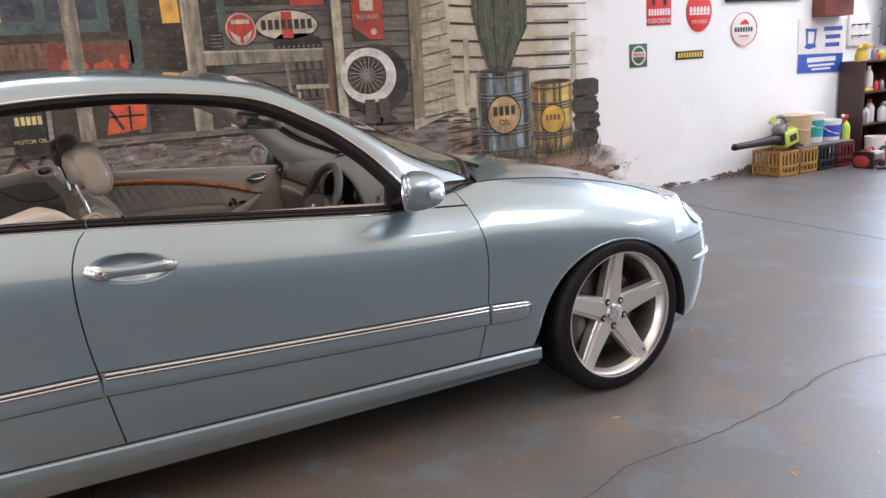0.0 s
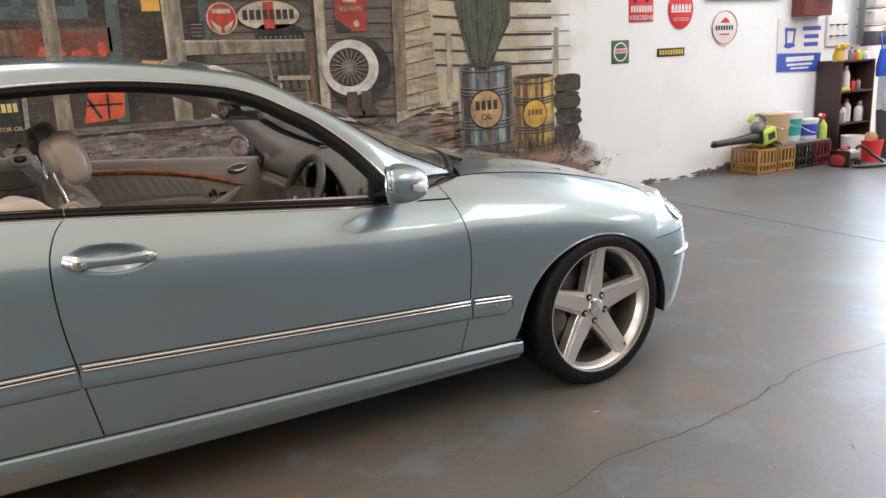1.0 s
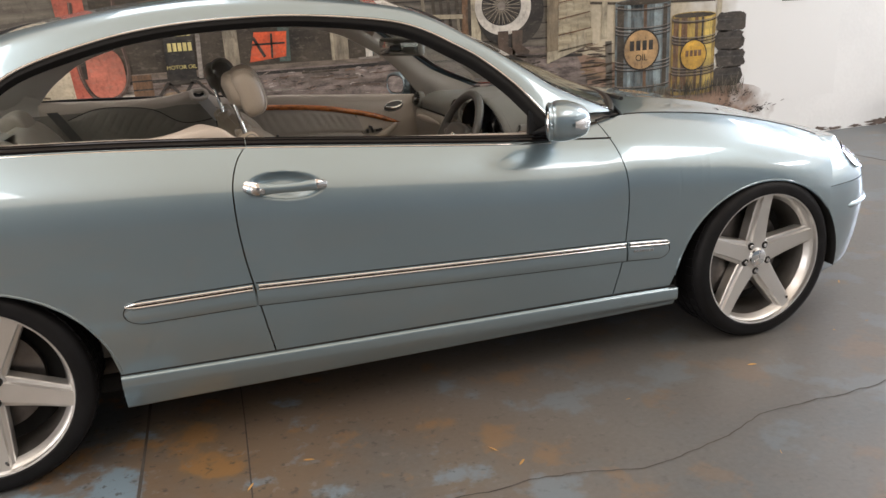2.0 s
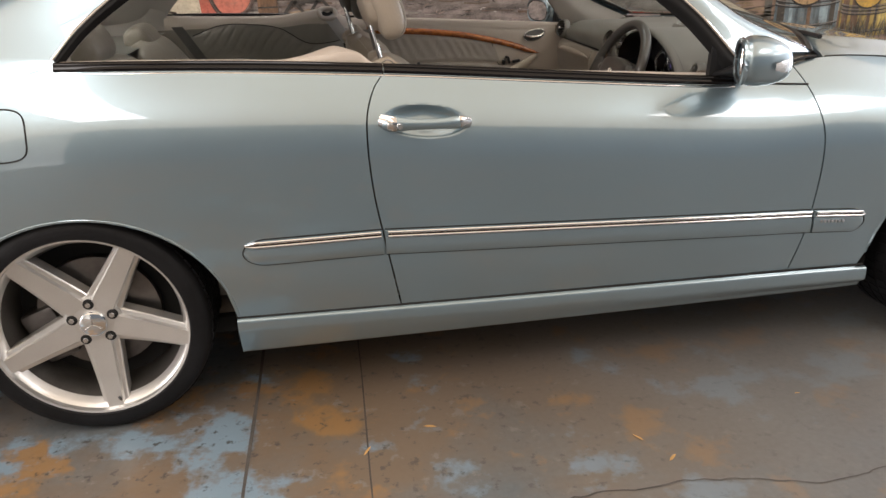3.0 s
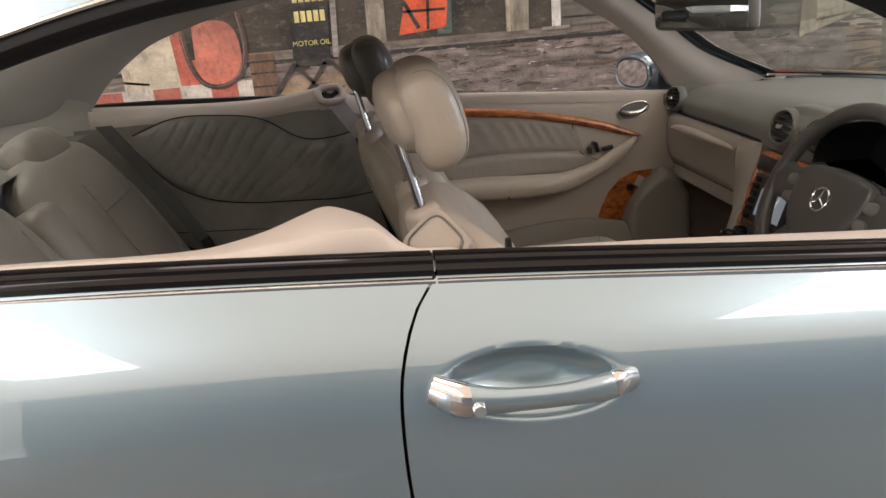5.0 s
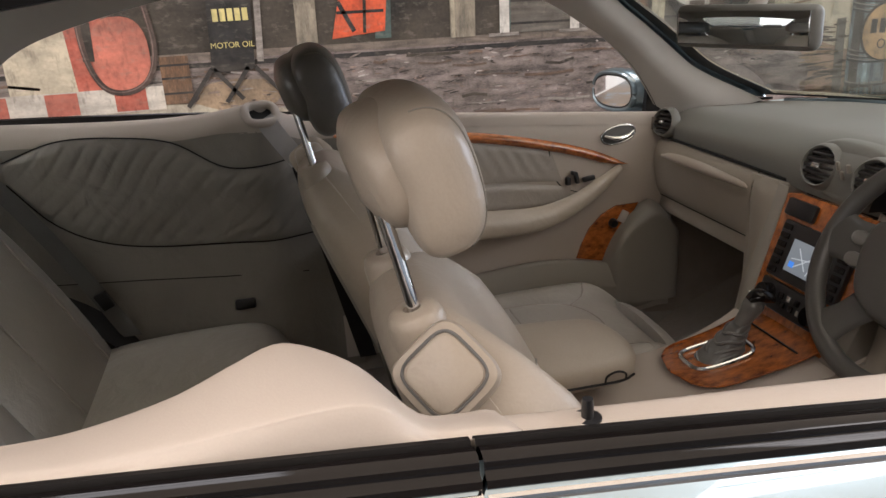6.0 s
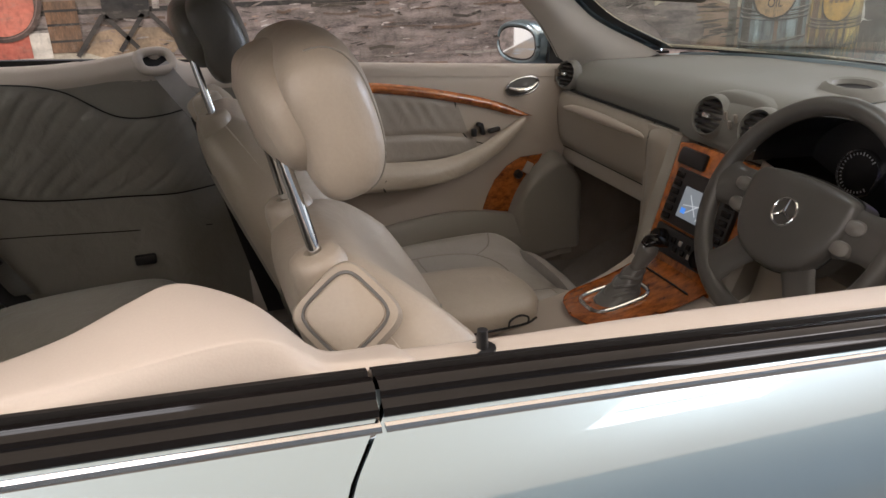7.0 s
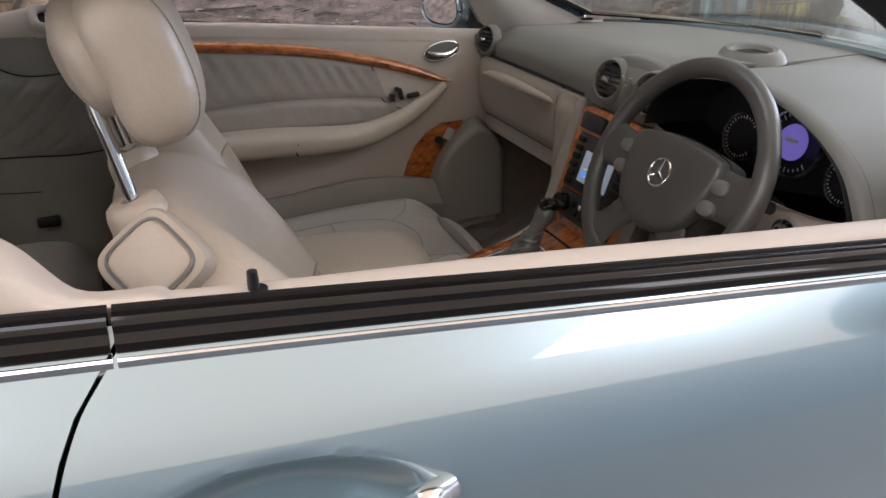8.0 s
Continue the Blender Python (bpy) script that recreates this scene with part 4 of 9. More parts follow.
def fine_xs(x0, x1, a, n):
    """Columns, closer together at the two feet of a wheel arch."""
    pts = {x0, x1}
    for k in range(n + 1):
        pts.add(x0 + (x1 - x0) * k / n)
    for side in (-1, 1):
        for k in range(14):
            q = a[0] + side * a[1] * math.sin(math.pi / 2 * (1 - (k / 14) ** 2 * 0.6))
            pts.add(min(max(q, x0), x1))
            q = a[0] + side * (a[1] + 0.002 + 0.006 * k)
            pts.add(min(max(q, x0), x1))
    out = []
    for p in sorted(pts):
        if not out or p - out[-1] > 0.0015:
            out.append(p)
    return [(p - x0) / (x1 - x0) for p in out]


car = thing("car", "light blue metallic two-door coupe with lowered windows on the workshop floor", "car")

GAP = 0.0022
for s in (-1, 1):
    door = side_panel("door", lambda z: seam_x(DOOR_REAR, z) + GAP, lambda z: seam_x(DOOR_FRONT, z) - GAP, s, car, "closed light blue metallic car door", nx=240, nz=150,
                      z_lo=lambda x: lerp_table(SILL_Z, x) + 0.003)
    tagged(door, "closed light blue metallic car door")
    if s < 0:
        door_r = door
    else:
        door_l = door
    quarter = side_panel("rear_quarter_panel", lambda z: -2.02, lambda z: seam_x(DOOR_REAR, z) - GAP, s, car, "", nz=30, xs=fine_xs(-2.02, -0.53, ARCHES[0], 36))
    fender = side_panel("front_wing", lambda z: seam_x(DOOR_FRONT, z) + GAP, lambda z: 1.66 + 0.12 * max(0, (z - 0.55)) / 0.25, s, car, "", nz=26, xs=fine_xs(0.76, 1.70, ARCHES[1], 26))
    if s < 0:
        quarter_r, fender_r = quarter, fender
    # sill below the doors
    def sill_fn(u, v, s=s):
        x = -0.957 + 1.925 * u
        z1 = lerp_table(SILL_Z, x) - 0.002
        prof = [(0.009, z1 - 0.001), (0.000, z1 - 0.007), (-0.002, z1 - 0.026), (0.001, z1 - 0.046), (0.019, 0.216), (0.040, 0.195), (0.14, 0.195)]
        d, z = spline([(p[0], p[1], 0) for p in prof], v * (len(prof) - 1))[:2]
        return (x, s * (lerp_table(HALF_W, x) - 0.003 - d), z)
    thick(part("sill", grid(sill_fn, 30, 24), PAINT, car), 0.008)
    part("sill_gap", tube([(x, s * (side_y(x, lerp_table(SILL_Z, x)) - 0.001), lerp_table(SILL_Z, x) - 0.001) for x in (-0.957 + 1.922 * k / 24 for k in range(25))], 0.0038, 6), DARK, car)
    # dark lip round the wheel arches and dark liners behind them
    for a, w, h in ARCHES:
        def liner(u, v, a=a, w=w, h=h, s=s):
            ang = math.pi * (1.12 * u - 0.06)
            k = 1 - 0.012 + 0.09 * v
            return (a + w * k * math.cos(ang), s * (side_y(a, 0.6) - 0.014 - 0.34 * v), ARCH_Z + h * k * math.sin(ang))
        part("wheel_arch_liner", grid(liner, 36, 4), DARK, car, "black wheel arch liner")
        pts = []
        for k in range(41):
            ang = math.pi * (0.96 * k / 40 + 0.02)
            x, z = a + (w + 0.005) * math.cos(ang), ARCH_Z + (h + 0.005) * math.sin(ang)
            pts.append((x, s * (side_y(min(max(x, -1.9), 1.68), max(z, 0.3)) - 0.0008), z))
        part("wheel_arch_lip", tube(pts, 0.0028, 8, flat=0.7), PAINT, car)

# greenhouse: opening edge, roof edge and centre line
OPEN_TOP = [(-1.311, 1.012), (-1.246, 1.079), (-1.162, 1.141), (-1.085, 1.185), (-0.96, 1.225), (-0.80, 1.262), (-0.63, 1.282), (-0.46, 1.288), (-0.31, 1.286), (-0.15, 1.270),
            (0.004, 1.243), (0.099, 1.208), (0.188, 1.158), (0.263, 1.113), (0.354, 1.037), (0.411, 0.975), (0.480, 0.888)]
ROOF_EDGE = [(-1.78, 0.60, 1.01), (-1.64, 0.585, 1.088), (-1.48, 0.57, 1.17), (-1.34, 0.56, 1.235), (-1.16, 0.545, 1.305), (-0.90, 0.53, 1.355), (-0.66, 0.525, 1.380), (-0.46, 0.52, 1.384),
             (-0.29, 0.52, 1.374), (-0.09, 0.52, 1.350), (0.09, 0.53, 1.316), (0.204, 0.565, 1.273), (0.308, 0.603, 1.220), (0.412, 0.640, 1.155), (0.528, 0.675, 1.079), (0.640, 0.697, 1.005), (0.774, 0.712, 0.925)]
CENTRE = [(-1.90, 1.02), (-1.70, 1.105), (-1.50, 1.195), (-1.3, 1.28), (-1.13, 1.342), (-0.9, 1.385), (-0.66, 1.405), (-0.46, 1.41), (-0.29, 1.403), (-0.1, 1.386), (0.06, 1.362), (0.16, 1.334),
          (0.30, 1.27), (0.47, 1.19), (0.66, 1.10), (0.85, 1.01), (1.02, 0.94)]


def pillar_y(z):
    return 0.765 - (max(z, 0.9) - 0.95) * 0.42


def open_pt(q, s, out=0.0, inn=0.0):
    x, z, _ = spline([(a, b, 0) for a, b in OPEN_TOP], q)
    t = spline([(a, b, 0) for a, b in OPEN_TOP], min(q + 0.05, 16)) - spline([(a, b, 0) for a, b in OPEN_TOP], max(q - 0.05, 0))
    t.normalize()
    x, z = x - t[1] * out, z + t[0] * out
    return Vector((x, s * (pillar_y(z) - inn), z))


def ease(a, b, x):
    f = min(1.0, max(0.0, (x - a) / (b - a)))
    return f * f * (3 - 2 * f)


def band(q):
    """Width of the black surround: broader along the windscreen pillar."""
    return 0.021 + 0.010 * ease(0.0, 4.0, q) + 0.014 * ease(8.0, 12.0, q)


def edge_pt(q):
    """Where the roof rail meets the roof or the glass, on the left side; the windscreen pillar is slimmer than the rail."""
    w = 1 - 0.30 * ease(10.0, 12.5, q) * (1 - ease(14.3, 16.0, q))
    return open_pt(q, 1, out=band(q)).lerp(spline(ROOF_EDGE, q), w)


def roof_pt(q, s, f, drop=0.0):
    """Between the roof edge (f = 0) and the centre line (f = 1)."""
    e, (cx, cz, _) = edge_pt(q), spline([(a, b, 0) for a, b in CENTRE], q)
    k = math.sin(f * math.pi / 2)
    return Vector((e.x + (cx - e.x) * k ** (1.6 - 0.65 * ease(10.6, 12.5, q)), s * e.y * (1 - f), e.z + (cz - e.z) * k - drop))


for s in (-1, 1):
    def frame_fn(u, v, s=s):
        q = 16 * u
        a, b = open_pt(q, s, out=band(q) - 0.001), edge_pt(q)
        b = Vector((b.x, s * b.y, b.z))
        p = a.lerp(b, v)
        bulge = 0.022 * math.sin(math.pi * v) * (1 - 0.25 * ease(10.0, 12.5, q))
        return p + Vector((0, s * bulge * 0.55, bulge * 0.8))
    thick(part("roof_pillar", grid(frame_fn, 96, 12), PAINT, car, "light blue roof rail running into slim windscreen pillar and broad rear pillar"), 0.012)
    def flank(x, u):
        ze = lerp_table(EDGE_Z, x)
        z = ze - 0.06 * (1 - u)
        return Vector((x, s * (side_y(x, z) + 0.0006), z))
    def foot_curve(u, w):
        """From the flank up into the pillar, tangent to both."""
        f0, f1 = frame_fn(0.0, w), frame_fn(0.010, w)
        q0, q1 = flank(f0.x, 0.0), flank(f0.x, 0.12)
        size = (f0 - q0).length
        a, b = (q1 - q0).normalized() * size, (f1 - f0).normalized() * size * 0.8
        return q0 * (2 * u ** 3 - 3 * u * u + 1) + a * (u ** 3 - 2 * u * u + u) + f0 * (3 * u * u - 2 * u ** 3) + b * (u ** 3 - u * u)
    def foot_fn(u, v, s=s):
        w = -0.35 + 1.35 * v
        if w >= 0:
            return foot_curve(u, w)
        x0 = frame_fn(0.0, 0.0).x
        x = x0 - 0.035 * w / 0.35
        e = (1 + w / 0.35) ** 2
        return flank(x, u) + (foot_curve(u, 0.0) - flank(x0, u)) * e
    part("pillar_foot", grid(foot_fn, 16, 30), PAINT, car, "smooth foot of the rear pillar", angle=70)
    def seal_fn(u, v, s=s):
        q = 16 * u
        return open_pt(q, s, out=band(q) - (band(q) + 0.003) * v, inn=-0.006 + 0.002 * math.sin(v * 9) + 0.02 * v * v)
    thick(part("window_seal", grid(seal_fn, 96, 8), SEAL, car, "black rubber window seal"), 0.008)
    part("window_trim", tube([open_pt(16 * k / 80, s, out=band(16 * k / 80), inn=-0.006) for k in range(81)], 0.0042, 8), CHROME_BELT, car, "chrome window trim")
    # inner pillar and rail lining
    def lining_fn(u, v, s=s):
        q = 16 * u
        a, b = open_pt(q, s, out=0.022 if q > 9 and s < 0 else -0.004, inn=0.018), edge_pt(q)
        b = Vector((b.x - 0.012, s * (b.y - 0.008), b.z - 0.016))
        p = a.lerp(b, v)
        bulge = 0.018 * math.sin(math.pi * v)
        return p - Vector((0, s * bulge, bulge * 0.5))
    part("pillar_lining", grid(lining_fn, 80, 8), HEADLINER, car, "grey-beige pillar lining")

part("roof", grid(lambda u, v: roof_pt(4 + 7 * u, -1 if v < 0.5 else 1, 1 - abs(2 * v - 1)), 48, 40), PAINT, car, "light blue metallic roof skin")
part("headliner", grid(lambda u, v: roof_pt(4 + 7.2 * u, -1 if v < 0.5 else 1, 1 - abs(2 * v - 1), 0.035 + 0.02 * abs(2 * v - 1) ** 4), 40, 30), HEADLINER, car, "grey-beige cloth headliner")
ob = part("windscreen", grid(lambda u, v: roof_pt(11.05 + 4.9 * u, -1 if v < 0.5 else 1, 1 - abs(2 * v - 1)), 24, 30), GLASS, car, "clear tinted windscreen")
solid(ob, 0.005)
ob.visible_shadow = False
ob = part("rear_window", grid(lambda u, v: roof_pt(0.05 + 3.9 * u, -1 if v < 0.5 else 1, 1 - abs(2 * v - 1)), 24, 30), GLASS, car, "tinted rear window")
solid(ob, 0.005)
for s in (-1, 1):
    part("windscreen_border", grid(lambda u, v, s=s: roof_pt(11.05 + 4.85 * u, s, 0.055 * v, 0.007), 30, 3), BLACK, car, "black printed glass border")
for q0 in (11.0, 15.95, 4.0, 0.05):
    pts = [roof_pt(q0, -1 if k < 15 else 1, 1 - abs(2 * k / 30 - 1)) for k in range(31)]
    part("glass_seal", tube(pts, 0.011, 6, flat=0.5), BLACK, car, "black glass seal")


# bonnet, boot and the two ends
NOSE_X = [(0.17, 2.055), (0.30, 2.10), (0.40, 2.125), (0.47, 2.135), (0.56, 2.115), (0.62, 2.085), (0.665, 2.05), (0.69, 2.03), (0.74, 1.99)]


def nose_top(a):
    """The line where the nose meets the bonnet: a = 0 at the wing, 1 in the middle."""
    c, sn = math.cos(a * math.pi / 2) ** 0.8, math.sin(a * math.pi / 2) ** 0.8
    return Vector((1.742 + 0.285 * sn, 0.651 * c, 0.729 - 0.042 * sn))


def nose_pt(a, z, out=0.0):
    c, sn = math.cos(a * math.pi / 2) ** (2 / 2.6), math.sin(a * math.pi / 2) ** (2 / 2.6)
    if z > 0.482:
        x0 = 1.6590 + 0.12 * max(0.0, z - 0.55) / 0.25
    else:
        x0 = ARCHES[1][0] + ARCHES[1][1] * math.sqrt(1 - (max(0.0, z - ARCH_Z) / ARCHES[1][2]) ** 2) + 0.003
    y0 = side_y(x0, z) - (0.0 if z > 0.48 else 0.012 * min(1.0, (0.48 - z) / 0.1))
    lip = 0.030 * max(0.0, 1 - (z - 0.17) / 0.06) ** 2
    dx = (lerp_table(NOSE_X, z) - x0 - lip) * sn
    p = Vector((x0 + dx, max(0.0, (y0 - lip) * c - 0.24 * dx * (1 - sn)), z))
    return p + Vector((sn, c, 0)).normalized() * out


def bonnet_edge(u):
    if u < 0.68:
        x = 0.825 + 0.917 * u / 0.68
        return Vector((x, lerp_table(EDGE_Y, x), lerp_table(EDGE_Z, x)))
    return nose_top(min(1.0, (u - 0.68) / 0.32))


def bonnet_fn(u, v):
    e = bonnet_edge(u)
    ye = max(0.0, e.y - 0.004)
    y = (2 * v - 1) * ye
    k = 1 - (2 * v - 1) ** 2
    ridge = 0.010 * math.exp(-(((abs(y) - 0.36 * (1.25 - 0.25 * u)) / 0.06) ** 2))
    rear = max(0.0, 1 - u / 0.68)
    return (e.x + 0.13 * k * rear, y, e.z + (0.022 + 0.016 * rear) * k ** 0.8 * min(1.0, ye / 0.6) + ridge * math.sin(math.pi * min(1, 1.1 * u)) * min(1.0, ye / 0.6))


thick(part("bonnet", grid(bonnet_fn, 50, 40), PAINT, car, "light blue metallic bonnet"), 0.01)
part("cowl", grid(lambda u, v: (0.80 + 0.22 * u + 0.12 * (1 - (2 * v - 1) ** 2), 1.28 * (v - 0.5), 0.905 - 0.02 * u + 0.015 * (1 - (2 * v - 1) ** 2)), 8, 24), BLACK, car, "black plastic cowl below the windscreen")
for y0, y1 in ((-0.55, 0.02), (0.05, 0.60)):
    pts = [(0.99 - 0.10 * (abs(y0 + (y1 - y0) * k / 10) / 0.6) ** 2, y0 + (y1 - y0) * k / 10, 0.945 - 0.02 * k / 10) for k in range(11)]
    part("wiper", tube(pts, 0.008, 6), BLACK, car, "black wiper arm")


def end_curve(a, front):
    """Plan of a bumper: a = 0 at the side, 1 at the middle."""
    ang = a * math.pi / 2
    c, sn = math.cos(ang) ** (2 / 2.7), math.sin(ang) ** (2 / 2.7)
    return (1.655 + 0.475 * sn, 0.828 * c) if front else (-2.0 - 0.46 * sn, 0.822 * c)


def end_fn(front, z0, z1, prof, a0=0.0, a1=1.0):
    def fn(u, v):
        w = 2 * u - 1
        a = a0 + (a1 - a0) * (1 - abs(w)) if a1 > a0 else 0
        x, y = end_curve(a, front)
        z = z0 + (z1 - z0) * v
        d = lerp_table(prof, v)
        n = 1 if front else -1
        return (x + n * d * (0.25 + 0.75 * math.sin(a * math.pi / 2)), math.copysign(max(0.0, y + d * 0.6 * math.cos(a * math.pi / 2)), w), z)
    return fn


BUMPER_TOP = 0.562


def nose_skin(z_lo, z_hi):
    def fn(u, v):
        w = 2 * u - 1
        a = 1 - abs(w)
        zt = z_hi if z_hi else nose_top(a).z
        z = z_lo + (zt - z_lo) * v
        p = nose_pt(a, z)
        if not z_hi:
            t = nose_top(a)
            p = p.lerp(Vector((t.x, t.y, z)), v ** 2.5)
        return (p.x, math.copysign(p.y, w), p.z)
    return fn


part("front_bumper", grid(nose_skin(0.17, BUMPER_TOP - 0.0015), 96, 30), PAINT, car, "light blue front bumper with a rubbing strip")
part("nose_panel", grid(nose_skin(BUMPER_TOP + 0.0015, 0.0), 96, 14), PAINT, car)
part("bumper_gap", grid(lambda u, v: (lambda p, w: (p.x, math.copysign(p.y, w), p.z))(nose_pt(1 - abs(2 * u - 1), BUMPER_TOP - 0.004 + 0.008 * v, -0.006), 2 * u - 1), 60, 1), DARK, car)
part("rear_bumper", grid(end_fn(False, 0.22, 0.64, [(0, -0.04), (0.15, 0), (0.5, 0.012), (0.75, 0.024), (0.9, 0.01), (1, -0.01)]), 60, 22), PAINT, car, "light blue rear bumper")
part("tail_panel", grid(end_fn(False, 0.64, 0.95, [(0, -0.012), (0.5, -0.03), (1, -0.06)]), 60, 12), PAINT, car)
bm = grid(lambda u, v: (-2.44 + 0.58 * u, (2 * v - 1) * (lerp_table(EDGE_Y, -2.4 + 0.6 * u) - 0.01), lerp_table(EDGE_Z, -2.4 + 0.6 * u) + 0.012 + 0.02 * (1 - (2 * v - 1) ** 2)), 16, 24)
part("boot_lid", bm, PAINT, car, "light blue boot lid")
bm = rbox(0.05, 0.62, 0.11, pose(2.075, 0, 0.63, 0, -24, 0), r=0.03, seg=3)
part("grille", bm, CHROME_DULL, car, "chrome radiator grille with dark slats")
for k in range(4):
    part("grille_slat", rbox(0.03, 0.56, 0.008, pose(2.112 - 0.012 * k, 0, 0.592 + 0.026 * k), r=0.002), BLACK, car)
for s in (-1, 1):
    def lamp_fn(u, v, s=s, out=0.004):
        a = 0.16 + 0.50 * u
        h = math.sqrt(max(0.0, 1 - (2 * u - 1) ** 2)) ** 0.8
        z = 0.632 + (2 * v - 1) * 0.047 * h - 0.02 * (u - 0.5)
        p = nose_pt(a, z, out)
        t = nose_top(a)
        f = max(0.0, (z - BUMPER_TOP) / (t.z - BUMPER_TOP)) ** 2.5
        p = p.lerp(Vector((t.x, t.y, z)), f)
        return (p.x + out * 0.7, s * (p.y + out * 0.7), z)
    lamp = part("headlight", grid(lamp_fn, 30, 14), LAMP_GLASS, car, "clear oval headlight")
    part("reflector", grid(lambda u, v: lamp_fn(u, v, out=0.0012), 30, 14), CHROME_DULL, lamp)
    part("tail_light", pillow([((-2.22, s * 0.72, 0.82), 0.10, 0.05, (0.6, s * 0.75, 0), (0, 0, 1)), ((-2.30, s * 0.745, 0.82), 0.13, 0.07, (0.6, -s * 0.8, 0), (0, 0, 1))]), RED_PLASTIC, car, "red tail light")
    pts = [(lambda p: (p.x, s * p.y, p.z))(nose_pt(0.10 + 0.72 * k / 20, 0.462, -0.008)) for k in range(21)]
    part("bumper_strip", tube(pts, [0.006] + [0.019] * 19 + [0.006], 12, flat=0.7), PAINT, car, "light blue bumper rubbing strip")
part("front_intake", rbox(0.04, 0.9, 0.10, pose(2.135, 0, 0.28), r=0.02), BLACK, car, "black lower air intake")
part("underbody", rbox(3.9, 1.42, 0.06, pose(-0.1, 0, 0.225), r=0.02), DARK, car, "black underbody")

# dark seam above the door, from the mirror to the wing, and the pillar's foot
for s in (-1, 1):
    part("sill_seam", tube([(x, s * (side_y(x, z) + 0.0008), z) for x, z in ((0.50, 0.862), (0.58, 0.856), (0.66, 0.850), (0.728, 0.846))], 0.0032, 6, smooth_steps=4), DARK, car)
    part("pillar_seam", tube([(0.700, s * (side_y(0.70, 0.9) + 0.001), 0.902), (0.74, s * 0.722, 0.910), (0.795, s * 0.706, 0.912)], 0.004, 6, smooth_steps=4), DARK, car)

for s in (-1, 1):
    pts = [Vector((x, s * (lerp_table(EDGE_Y, x) - 0.002), lerp_table(EDGE_Z, x) + 0.0012)) for x in (0.83 + 0.905 * k / 30 for k in range(31))]
    part("bonnet_gap", tube(pts, 0.0026, 6), DARK, car)
# fuel flap
flap_pts = [(-1.500 + a, 0.863 + b) for a, b in ring_pts(0.108, 0.062, 40, 4.5)]
part("fuel_flap", tube([(x, -(side_y(x, z) + 0.0006), z) for x, z in flap_pts], 0.0022, 6, closed=True), DARK, car, "dark seam round the fuel flap")


# ---- wheels ----
# Alloy colour darkened for the shade deep behind the spokes.
BARREL = mat("shaded_alloy", (0.115, 0.108, 0.10), rough=0.42, metal=0.7, vary=0.25, scale=14, grain=200, bump=0.05)


